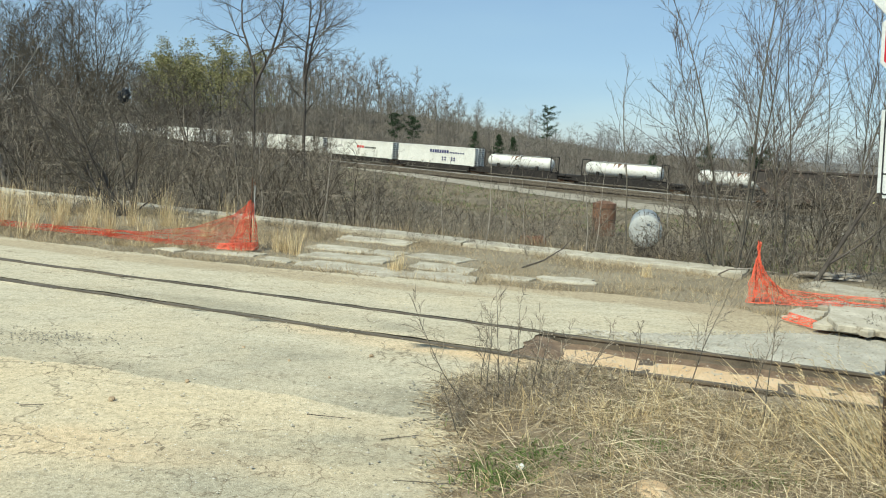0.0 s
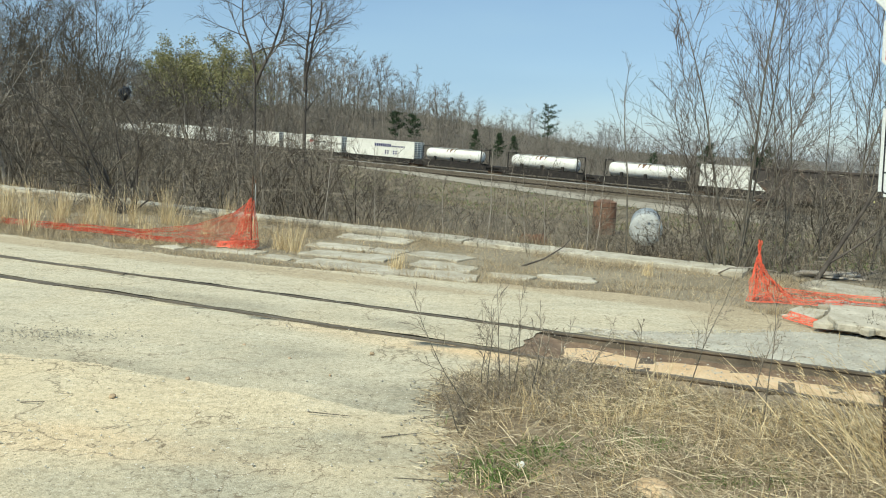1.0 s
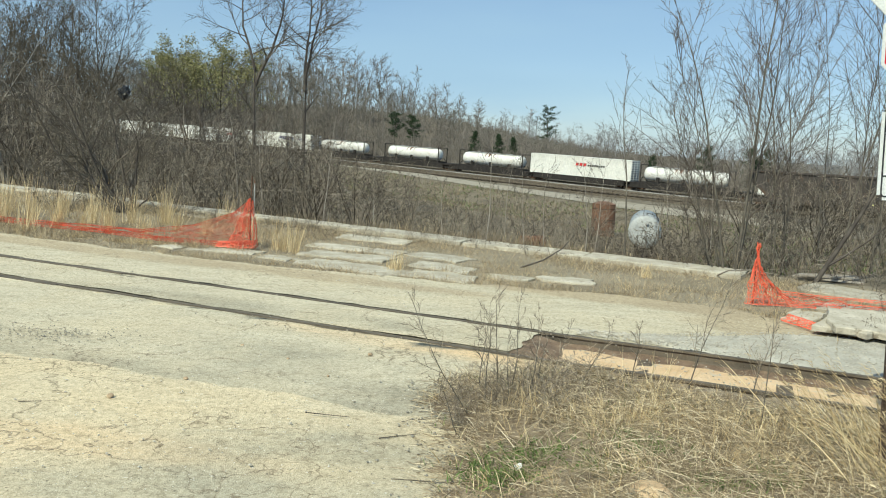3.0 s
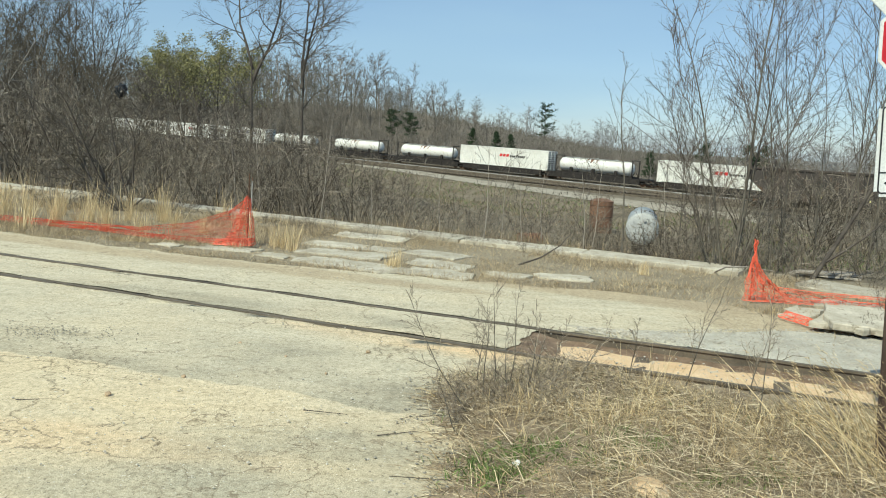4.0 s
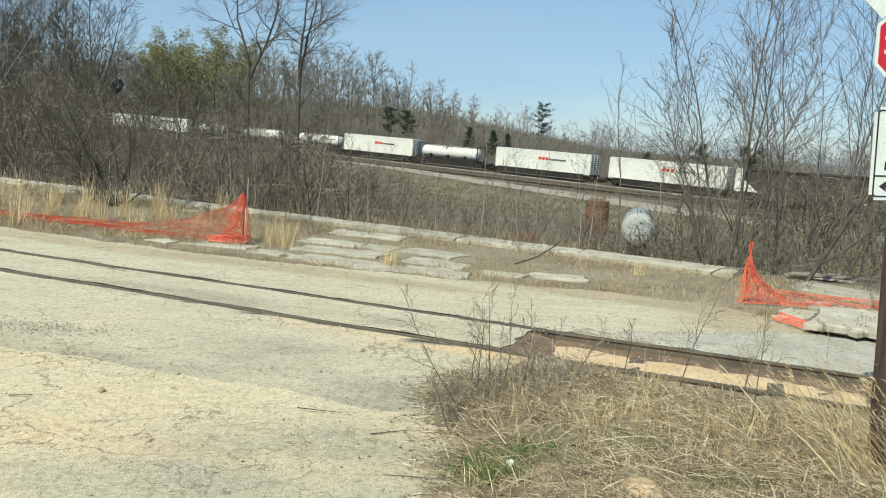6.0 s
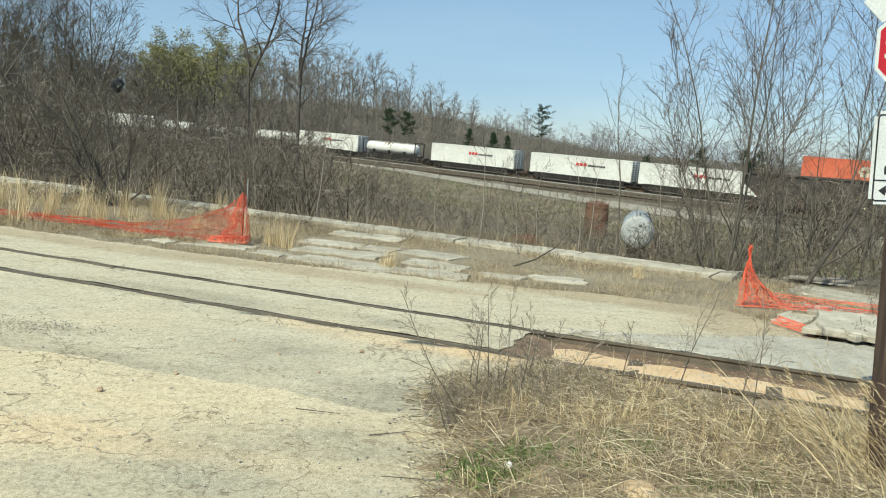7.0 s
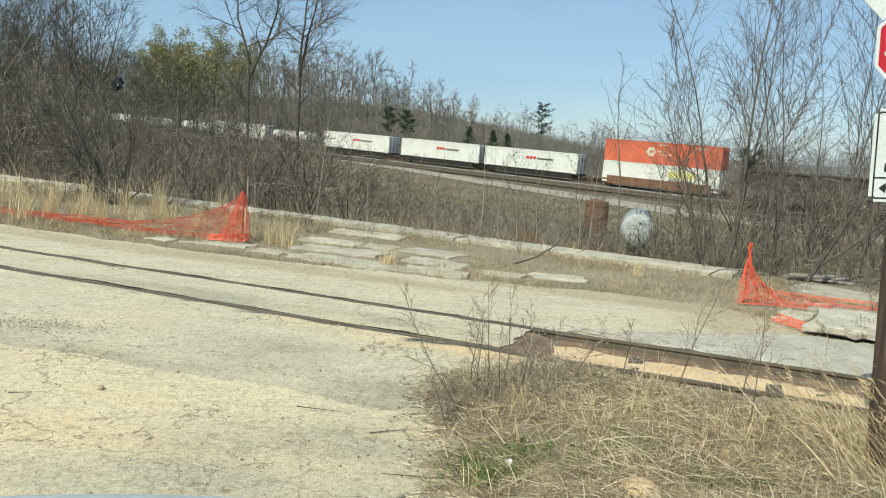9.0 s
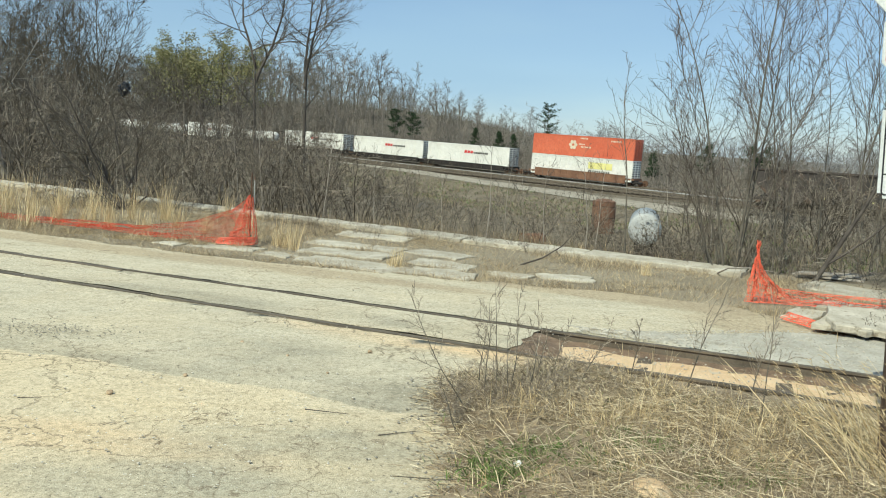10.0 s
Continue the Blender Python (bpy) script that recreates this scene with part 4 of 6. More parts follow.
        tagged(part("writing", bm, "pale_letter", c, "cream emblem and small writing"), kind="stuff")
    elif text == "yellow":
        bm = bmesh.new()
        k = 9.4
        while k < 12.9:
            box(bm, k, k + 0.42, y, y + 0.01, 1.35, 2.25)
            k += 0.47
        box(bm, 9.4, 12.9, y + 0.002, y + 0.008, 1.45, 2.15)
        part("emblem", bm, "yellow_paint", c, "bright yellow lettering band")
        bm = bmesh.new()
        for k in range(12):
            box(bm, 9.5 + k * 0.28, 9.66 + k * 0.28, y, y + 0.01, 0.72, 1.12)
        tagged(part("writing", bm, "black_letter", c), kind="stuff")
    return c


def tank_container():
    """A 40-foot tank in an open steel skeleton; x from 0 to L."""
    L, R = 12.0, 0.93
    c = thing("tank_container", "white cylindrical tank in a dark open steel cradle", "tank container", "tanks on the train")
    bm = bmesh.new()
    zc = 1.22
    prof = [(0.28, 0.05), (0.30, 0.45), (0.40, 0.72), (0.58, 0.88), (0.85, R), (L - 0.95, R), (L - 0.68, 0.88), (L - 0.5, 0.72), (L - 0.4, 0.45), (L - 0.38, 0.05)]
    rings = [[bm.verts.new((x, r * math.cos(a * math.tau / 28), zc + r * math.sin(a * math.tau / 28))) for a in range(28)] for x, r in prof]
    for a, b in zip(rings, rings[1:]):
        for i in range(28):
            bm.faces.new((a[i], b[i], b[(i + 1) % 28], a[(i + 1) % 28]))
    bm.faces.new(rings[0])
    bm.faces.new(rings[-1][::-1])
    part("tank", bm, "white_tank", c, smooth=True)
    bm = bmesh.new()
    for x in (0.06, L - 0.06):
        for s in (-1.15, 1.15):
            box(bm, x - 0.06, x + 0.06, s - 0.06, s + 0.06, 0, 2.45)
        box(bm, x - 0.06, x + 0.06, -1.15, 1.15, 2.35, 2.45)
        box(bm, x - 0.06, x + 0.06, -1.15, 1.15, 0.0, 0.14)
        for s in (-1, 1):
            rod(bm, (x, s * 1.1, 0.1), (x, s * 0.3, 0.75), 0.05, 0.05, 6)
    for s in (-1.0, 1.0):
        box(bm, 0, L, s - 0.07, s + 0.07, 0.0, 0.2)
        for x in (2.5, 6.0, 9.5):
            box(bm, x - 0.2, x + 0.2, s - 0.12, s + 0.12, 0.15, 0.85)
    part("cradle", bm, "black_metal", c)
    bm = bmesh.new()
    box(bm, 1.2, L - 1.2, -0.32, 0.32, zc + R + 0.03, zc + R + 0.07)
    for x in (3.0, 6.0, 9.0):
        rod(bm, (x, 0, zc + R - 0.05), (x, 0, zc + R + 0.18), 0.26, 0.26, 12)
    rod(bm, (1.2, -0.34, zc + R + 0.1), (L - 1.2, -0.34, zc + R + 0.1), 0.02, 0.02, 5)
    part("walkway", bm, "grey_metal", c)
    # streaks of spilled residue down the side
    bm = bmesh.new()
    for x, w in ((4.8, 0.18), (5.5, 0.35), (6.3, 0.16)):
        for k in range(5):
            a0, a1 = math.radians(100 + k * 11), math.radians(100 + (k + 1) * 11)
            ww = w * (1 - k / 6)
            pts = [(x - ww, (R + 0.006) * math.cos(a0), zc + (R + 0.006) * math.sin(a0)), (x + ww, (R + 0.006) * math.cos(a0), zc + (R + 0.006) * math.sin(a0)),
                   (x + ww * 0.8, (R + 0.006) * math.cos(a1), zc + (R + 0.006) * math.sin(a1)), (x - ww * 0.8, (R + 0.006) * math.cos(a1), zc + (R + 0.006) * math.sin(a1))]
            bm.faces.new([bm.verts.new((p[0], p[1], p[2])) for p in pts])
    part("stain", bm, "brown_steel", c)
    return c


def well_wagon(material="black_metal", label="low dark well wagon carrying a container", top=0.98):
    L = 16.9
    c = thing("well_wagon", label, "railway wagon", "wagons of the train")
    bm = bmesh.new()
    for s in (-1, 1):
        y0, y1 = sorted((s * 1.36, s * 1.48))
        box(bm, 1.2, L - 1.2, y0, y1, 0.25, top, 0.03)
        box(bm, 1.2, L - 1.2, y0 - 0.02, y1 + 0.02, top - 0.06, top + 0.04)
        for k in range(15):
            x = 1.6 + k * 0.97
            box(bm, x, x + 0.09, y0 - 0.05, y1 + 0.05, 0.3, top - 0.06)
    for k in range(9):
        box(bm, 1.4 + k * 1.72, 1.7 + k * 1.72, -1.4, 1.4, 0.25, 0.4)
    for x in (0, L - 1.5):
        box(bm, x, x + 1.5, -1.3, 1.3, 0.72, 1.02, 0.04)
        box(bm, x + 0.55, x + 0.95, -0.4, 0.4, 1.0, 1.06)
    part("frame", bm, material, c)
    for x in (0.1, L - 0.1):
        truck(c, x)
    return c


def hopper():
    """An open-top coal hopper standing empty."""
    c = thing("coal_hopper", "dark rusty open-top coal hopper standing on a siding", "hopper wagon", "standing hoppers")
    L, W = 14.5, 3.1
    # side profile with sloping ends
    prof = [(0.0, 3.75), (L, 3.75), (L, 2.9), (L - 2.2, 1.15), (2.2, 1.15), (0.0, 2.9)]
    for y in (-W / 2, W / 2):
        bm = bmesh.new()
        a = [bm.verts.new((x, y - 0.04, z)) for x, z in prof]
        b = [bm.verts.new((x, y + 0.04, z)) for x, z in prof]
        bm.faces.new(a)
        bm.faces.new(b[::-1])
        for i in range(6):
            j = (i + 1) % 6
            bm.faces.new((a[i], b[i], b[j], a[j]))
        part("side_wall", bm, "hopper_steel", c)
    bm = bmesh.new()
    for x0, z0, x1, z1 in ((0.02, 3.7, 0.02, 2.9), (0.02, 2.9, 2.2, 1.15), (L - 0.02, 3.7, L - 0.02, 2.9), (L - 0.02, 2.9, L - 2.2, 1.15), (2.2, 1.15, L - 2.2, 1.15)):
        q = [bm.verts.new(p) for p in ((x0, -W / 2, z0), (x0, W / 2, z0), (x1, W / 2, z1), (x1, -W / 2, z1))]
        bm.faces.new(q)
    part("slope_sheet", bm, "hopper_steel", c)
    bm = bmesh.new()
    for y in (-W / 2 - 0.07, W / 2 + 0.07):
        for k in range(12):
            x = 0.5 + k * (L - 1.0) / 11
            z0 = 1.15 if 2.2 < x < L - 2.2 else 2.6
            box(bm, x - 0.07, x + 0.07, y - 0.07, y + 0.07, z0, 3.7)
        box(bm, -0.05, L + 0.05, y - 0.09, y + 0.09, 3.62, 3.8, 0.02)
        box(bm, 0, L, y - 0.08, y + 0.08, 1.0, 1.25)
        for x in (0.1, L - 0.1):
            box(bm, x - 0.08, x + 0.08, y - 0.08, y + 0.08, 1.0, 3.7)
    box(bm, 0, L, -0.3, 0.3, 0.85, 1.15)
    for x in (0, L):
        box(bm, x - 0.06, x + 0.06, -W / 2, W / 2, 3.6, 3.8)
        box(bm, x - 0.1, x + 0.1, -W / 2, W / 2, 0.95, 1.2)
    part("rib_frame", bm, "hopper_steel", c)
    for k in range(4):
        x = 3.2 + k * 2.3
        bm = bmesh.new()
        for s in (-1, 1):
            q = [(x, s * 0.3, 0.35), (x + 1.5, s * 0.3, 0.35), (x + 1.9, s * 1.4, 1.2), (x - 0.4, s * 1.4, 1.2)]
            bm.faces.new([bm.verts.new(p) for p in q])
        part("chute", bm, "black_metal", c)
    for x in (1.6, L - 1.6):
        truck(c, x)
    for x in (3.0, 7.0, 11.0):
        bm = bmesh.new()
        box(bm, x, x + 0.12, -W / 2 - 0.16, -W / 2 - 0.145, 1.4, 1.55)
        part("reflector", bm, "yellow_paint", c, "small yellow reflector plate")
    return c


TRAIN = []                                      # thing, place along the line at the start, height over the rail
SPEED = -12.75


def build_train():
    white, blue = container("white", "logo"), container("white", "blue")
    plain = container("white", "plain")
    tank, wagon = tank_container(), well_wagon()
    wagon_brown = well_wagon("brown_steel", "brown well wagon carrying two stacked containers", 1.34)
    used = set()

    def put(src, s, up, across=0.0):
        if src.name in used:
            src = copy_thing(src, Matrix())
        used.add(src.name)
        TRAIN.append((src, s, up))

    for kind, s in (("p", -166), ("t", -146), ("p", -131), ("t", -112), ("p", -97.5), ("p", -80.0), ("p", -62.0), ("w", -44.5), ("b", -27.0), ("t", -9.0), ("t", 8.0), ("t", 24.3), ("w", 37.8), ("t", 55.2), ("w", 70.8), ("w", 89.8), ("w", 107.0)):
        if kind == "t":
            put(wagon, s - 2.4, 0)
            put(tank, s, 0.98)
        else:
            put(wagon, s - 0.4, 0)
            put({"w": white, "b": blue, "p": plain}[kind], s, 0.9)
    put(wagon_brown, 126.8, 0)
    put(container("white", "yellow"), 127.2, 0.5)
    put(container("orange", "pale"), 127.2, 3.42)
    h = hopper()
    hd = Vector((0.66, -0.751, 0)).normalized()
    base = Vector((29.0, 73.5, 0))
    for i in range(3):
        p = base + hd * (15.4 * i)
        m = Matrix.Translation((p.x, p.y, -1.58)) @ Matrix.Rotation(math.atan2(hd.y, hd.x), 4, "Z")
        if i == 0:
            h.matrix_basis = m
        else:
            copy_thing(h, m)
    tr = thing("railway_track", "rusty rails under the standing hoppers", "railway track", kind="structure")
    for side in (-0.75, 0.75):
        nn = Vector((-hd.y, hd.x, 0)) * side
        a, b = base - hd * 30 + nn, base + hd * 60 + nn
        bm = bmesh.new()
        box(bm, 0, 90, -0.035, 0.035, -0.17, 0, 0, Matrix.Translation((a.x, a.y, -1.57)) @ Matrix.Rotation(math.atan2(hd.y, hd.x), 4, "Z"))
        part("rail", bm, "rail_top", tr)


build_train()


# ---- trees and brush ----
def limb(rnd, p, d, length, r0, r1, segs, wander, lift):
    pts, radii = [p.copy()], [r0]
    d = d.normalized()
    for i in range(segs):
        d = (d + Vector((rnd.gauss(0, wander), rnd.gauss(0, wander), rnd.gauss(0, wander * 0.6) + lift))).normalized()
        p = p + d * (length / segs)
        pts.append(p.copy())
        radii.append(r0 + (r1 - r0) * (i + 1) / segs)
    return pts, radii


def side_way(rnd, d, angle):
    a = d.cross(Vector((rnd.gauss(0, 1), rnd.gauss(0, 1), rnd.gauss(0, 1))))
    a = a.normalized() if a.length > 1e-4 else Vector((1, 0, 0))
    return (d * math.cos(angle) + a * math.sin(angle)).normalized()


def grow(rnd, stems, twigs, base, way, height, r, counts, first=0.3, angle=0.75, ratio=0.45, wander=0.06, lift=0.03, twig_r=0.004, thin=0.5, fine=False):
    """One stem with limbs, branches and twigs; counts: how many of each on its bearer. fine: twigs are round, else flat strands."""
    pts, radii = limb(rnd, Vector(base), Vector(way), height, r, r * 0.12, 10, wander, lift)
    stem = Tubes()
    stem.tube(pts, radii, 6 if r > 0.03 else 4)
    stems.append(stem)
    n1, n2, n3 = counts
    for i in range(n1):
        t = first + (1 - first) * ((i + rnd.random()) / n1)
        k = min(int(t * 10), 9)
        p = pts[k].lerp(pts[k + 1], t * 10 - k)
        d = (pts[k + 1] - pts[k]).normalized()
        ln = height * ratio * (1.1 - 0.75 * (t - first) / (1 - first)) * rnd.uniform(0.6, 1.15)
        rr = max(twig_r * 1.6, radii[k] * thin)
        lp, lr = limb(rnd, p, side_way(rnd, d, angle * rnd.uniform(0.7, 1.3)), ln, rr, twig_r * 1.2, 5, wander * 1.7, lift * 2)
        twigs.tube(lp, lr, 4 if fine else 3)
        for j in range(n2):
            t2 = 0.2 + 0.8 * (j + rnd.random()) / n2
            k2 = min(int(t2 * 5), 4)
            p2 = lp[k2].lerp(lp[k2 + 1], min(1, t2 * 5 - k2))
            d2 = (lp[k2 + 1] - lp[k2]).normalized()
            l2 = ln * 0.5 * (1.15 - 0.6 * t2) * rnd.uniform(0.6, 1.2)
            bp, br = limb(rnd, p2, side_way(rnd, d2, 0.7 * rnd.uniform(0.6, 1.4)), l2, max(twig_r * 1.2, lr[k2] * 0.55), twig_r * 0.7, 3 if fine else 2, wander * 2, lift * 2)
            twigs.tube(bp, br, 3)
            nb = len(bp) - 1
            for m in range(n3):
                t3 = 0.25 + 0.75 * (m + rnd.random()) / n3
                k3 = min(int(t3 * nb), nb - 1)
                p3 = bp[k3].lerp(bp[k3 + 1], min(1, t3 * nb - k3))
                d3 = side_way(rnd, (bp[k3 + 1] - bp[k3]).normalized(), 0.65 * rnd.uniform(0.6, 1.4))
                l3 = l2 * 0.5 * rnd.uniform(0.5, 1.2)
                if fine:
                    tp, tr = limb(rnd, p3, d3, l3, twig_r * 0.9, twig_r * 0.4, 2, wander * 2, lift * 2)
                    twigs.tube(tp, tr, 3)
                else:
                    twigs.blade(p3, d3, l3, twig_r * 2, -lift, None, 1)


def tree_of(name, label, category, group, stems, seed, bark="bark", twig="twig"):
    """A tree out of one or more stems; stems: keyword sets for grow()."""
    rnd = random.Random(seed)
    ob = thing(name, label, category, group)
    wood, twigs = [], Tubes()
    for s in stems:
        grow(rnd, wood, twigs, **s)
    for w in wood:
        w.make("trunk" if len(wood) == 1 else "stem", bark, ob, smooth=True)
    twigs.make("crown", twig, ob)
    return ob


def set_at(ob, x, y, rz=0.0, size=1.0, sink=0.06, tilt=0.0):
    ob.matrix_basis = Matrix.Translation((x, y, ground_z(x, y) - sink)) @ pose(0, 0, 0, tilt, 0, rz) @ Matrix.Scale(size, 4)


def scatter(sources, places, seed):
    """Puts each source down once and copies it to the other places: (x, y, size)."""
    rnd = random.Random(seed)
    for i, (x, y, size) in enumerate(places):
        src = sources[i % len(sources)]
        ob = src if i < len(sources) else copy_thing(src, Matrix())
        ob.scale = (1, 1, 1)
        set_at(ob, x, y, rnd.uniform(0, 360), size)


def sapling(seed, h, r, label, bark="bark", counts=(13, 5, 3), angle=0.5, twig_r=0.0045, first=0.22, ratio=0.36, fine=False):
    return tree_of("sapling", label, "tree", "bare saplings", [dict(base=(0, 0, 0), way=(0, 0, 1), height=h, r=r, counts=counts, first=first, angle=angle, ratio=ratio, wander=0.05, lift=0.04, twig_r=twig_r, fine=fine, thin=0.42)], seed, bark, "twig_near")


def bush(seed, h, n, label, counts=(7, 4, 2), spread=0.5, twig_r=0.005, r=0.022, bark="bark", twig="twig_brush"):
    rnd = random.Random(seed)
    stems = []
    for i in range(n):
        a = rnd.uniform(0, math.tau)
        sp = spread * rnd.uniform(0.3, 1.2)
        stems.append(dict(base=(0.15 * math.cos(a), 0.15 * math.sin(a), 0), way=(sp * math.cos(a), sp * math.sin(a), 1), height=h * rnd.uniform(0.6, 1.1), r=r * rnd.uniform(0.6, 1.2),
                          counts=counts, first=0.2, angle=0.8, ratio=0.46, wander=0.15, lift=0.0, twig_r=twig_r))
    gen = random.Random(seed)
    ob = thing("shrub", label, "shrub", "bare brush")
    wood, twigs = [], Tubes()
    for s in stems:
        grow(gen, wood, twigs, **s)
    for w in wood:
        o = len(twigs.v)
        twigs.v += w.v
        twigs.f += [tuple(o + i for i in f) for f in w.f]
    twigs.make("crown", twig, ob)
    return ob


def build_near_trees():
    lab = "bare slender sapling with grey-brown bark"
    # the clump where the platform ends
    stems = []
    rnd = random.Random(21)
    for bx, by, wx, wy, h, r in ((-0.35, 0.3, -0.33, 0.1, 4.8, 0.035), (-0.1, 0.0, -0.2, 0.0, 7.6, 0.05), (0.1, -0.15, 0.04, 0.02, 9.0, 0.062), (0.2, 0.1, 0.16, 0.05, 8.0, 0.05),
                                 (0.35, 0.1, 0.24, 0.1, 6.4, 0.035), (-0.3, 0.0, -0.55, 0.0, 3.6, 0.028), (-0.2, 0.1, -0.27, -0.1, 6.2, 0.035)):
        stems.append(dict(base=(bx, by, 0), way=(wx, wy, 1), height=h, r=r * 0.66, counts=(18, 7, 4), first=0.16, angle=0.66, ratio=0.33, wander=0.05, lift=0.03, twig_r=0.0042))
    c = tree_of("tree", "bare many-stemmed tree with fine upright twigs", "tree", "", [dict(s, fine=True, thin=0.4) for s in stems], 22, "bark", "twig_near")
    set_at(c, 7.05, 19.1)
    a = [sapling(31 + k, 8.2, 0.027, lab, counts=(16, 6, 3), angle=0.62, fine=True) for k in range(3)]
    scatter(a, [(8.2, 19.2, 0.95), (8.9, 20.3, 1.0), (10.5, 20.4, 1.05), (10.9, 19.7, 1.1), (11.4, 21.2, 1.05), (9.5, 21.6, 0.75), (10.9, 22.6, 0.9), (12.3, 21.8, 1.0), (9.9, 23.4, 0.7), (6.6, 21.6, 0.6)], 41)
    # the leaning trunk
    lean = tree_of("leaning_tree", "bare tree leaning far over", "tree", "", [
        dict(base=(0, 0, 0), way=(0.62, 0.1, 0.95), height=5.2, r=0.062, counts=(10, 5, 4), first=0.35, angle=0.6, ratio=0.4, wander=0.03, lift=0.05, twig_r=0.005),
        dict(base=(0.35, 0.05, 0.55), way=(0.9, 0.0, 0.55), height=2.4, r=0.035, counts=(6, 4, 3), first=0.3, angle=0.6, ratio=0.4, wander=0.06, lift=0.05, twig_r=0.005)], 51, "bark_dark")
    set_at(lean, 8.6, 17.9)
    # slim ones along the platform's far side
    pale = [sapling(61 + k, 3.8, 0.024, "slim pale-barked bare sapling", "bark_pale", (9, 4, 2), 0.7, 0.004, 0.3, 0.4) for k in range(2)]
    scatter(pale, [(-4.6, 27.6, 1.1), (1.2, 24.4, 1.0), (2.4, 24.0, 0.8), (4.2, 23.2, 0.85), (-0.2, 25.2, 0.7), (-2.6, 26.6, 0.75), (3.2, 25.5, 0.8), (5.0, 26.0, 0.9), (-7.2, 29.5, 1.1), (-8.6, 31.0, 1.2), (7.2, 25.0, 0.9), (8.0, 23.2, 0.9), (2.0, 27.5, 0.9), (-11.5, 33, 1.3)], 63)
    big = [sapling(65 + k, 6.0, 0.022, "slim grey bare sapling among brush", "bark_pale" if k else "bark", (13, 5, 3), 0.6, 0.006, 0.3, 0.34) for k in range(3)]
    scatter(big, [(-17.5, 36, 0.9), (-14.2, 34, 0.8), (-20.5, 40, 1.0), (-10.6, 35, 0.8), (-16.8, 44, 1.0), (-9.4, 39, 0.85), (-13.8, 42, 0.95), (-7.6, 37, 0.75), (-11.8, 46, 0.95), (-22.4, 43, 1.0)], 67)
    tall = sapling(71, 5.6, 0.028, "slim bare sapling beside the white tank", "bark", (10, 3, 2), 0.5, 0.004, 0.35, 0.28)
    set_at(tall, 4.85, 20.9)
    # the spreading tree behind the long net, all its stems leaning one way
    stems = []
    for wx, wy, h, r in ((-0.75, 0.0, 5.4, 0.085), (-1.0, 0.1, 5.0, 0.07), (-0.55, -0.1, 5.2, 0.075), (-0.25, 0.1, 4.4, 0.06), (-1.5, 0.0, 4.6, 0.065), (0.25, 0.0, 3.6, 0.04), (0.6, 0.2, 3.2, 0.035), (-0.05, 0.0, 4.9, 0.045), (-2.2, 0.1, 3.6, 0.035)):
        stems.append(dict(base=(rnd.uniform(-0.35, 0.3), rnd.uniform(-0.2, 0.2), 0), way=(wx, wy, 1), height=h, r=r, counts=(12, 6, 4), first=0.2, angle=0.85, ratio=0.5, wander=0.13, lift=0.04, twig_r=0.0055))
    sp = tree_of("spreading_tree", "dark bare tree with many stems leaning to one side", "tree", "", stems, 81, "bark_dark")
    set_at(sp, -10.6, 25.3)
    # a dark bag caught in its twigs
    bm = bmesh.new()
    bmesh.ops.create_icosphere(bm, subdivisions=3, radius=0.2)
    for v in bm.verts:
        v.co *= 1 + 0.55 * noise.noise(v.co * 9)
        v.co.z *= 1.15
    bag = part("plastic_bag", bm, "dark_plastic")
    bag.location = (-11.35, 26.6, 3.95)
    tagged(bag, "torn dark plastic bag caught in twigs", "plastic bag")
    bm = bmesh.new()
    rod(bm, (-11.9, 26.55, 3.3), (-11.3, 26.6, 4.0), 0.02, 0.008, 5)
    rod(bm, (-12.6, 26.3, 1.4), (-11.9, 26.55, 3.3), 0.03, 0.02, 5)
    rod(bm, (-11.0, 25.4, -0.5), (-12.6, 26.3, 1.4), 0.045, 0.03, 6)
    tagged(part("bent_stem", bm, "bark_dark"), "bare dark stem holding a caught bag", "tree stem")


build_near_trees()


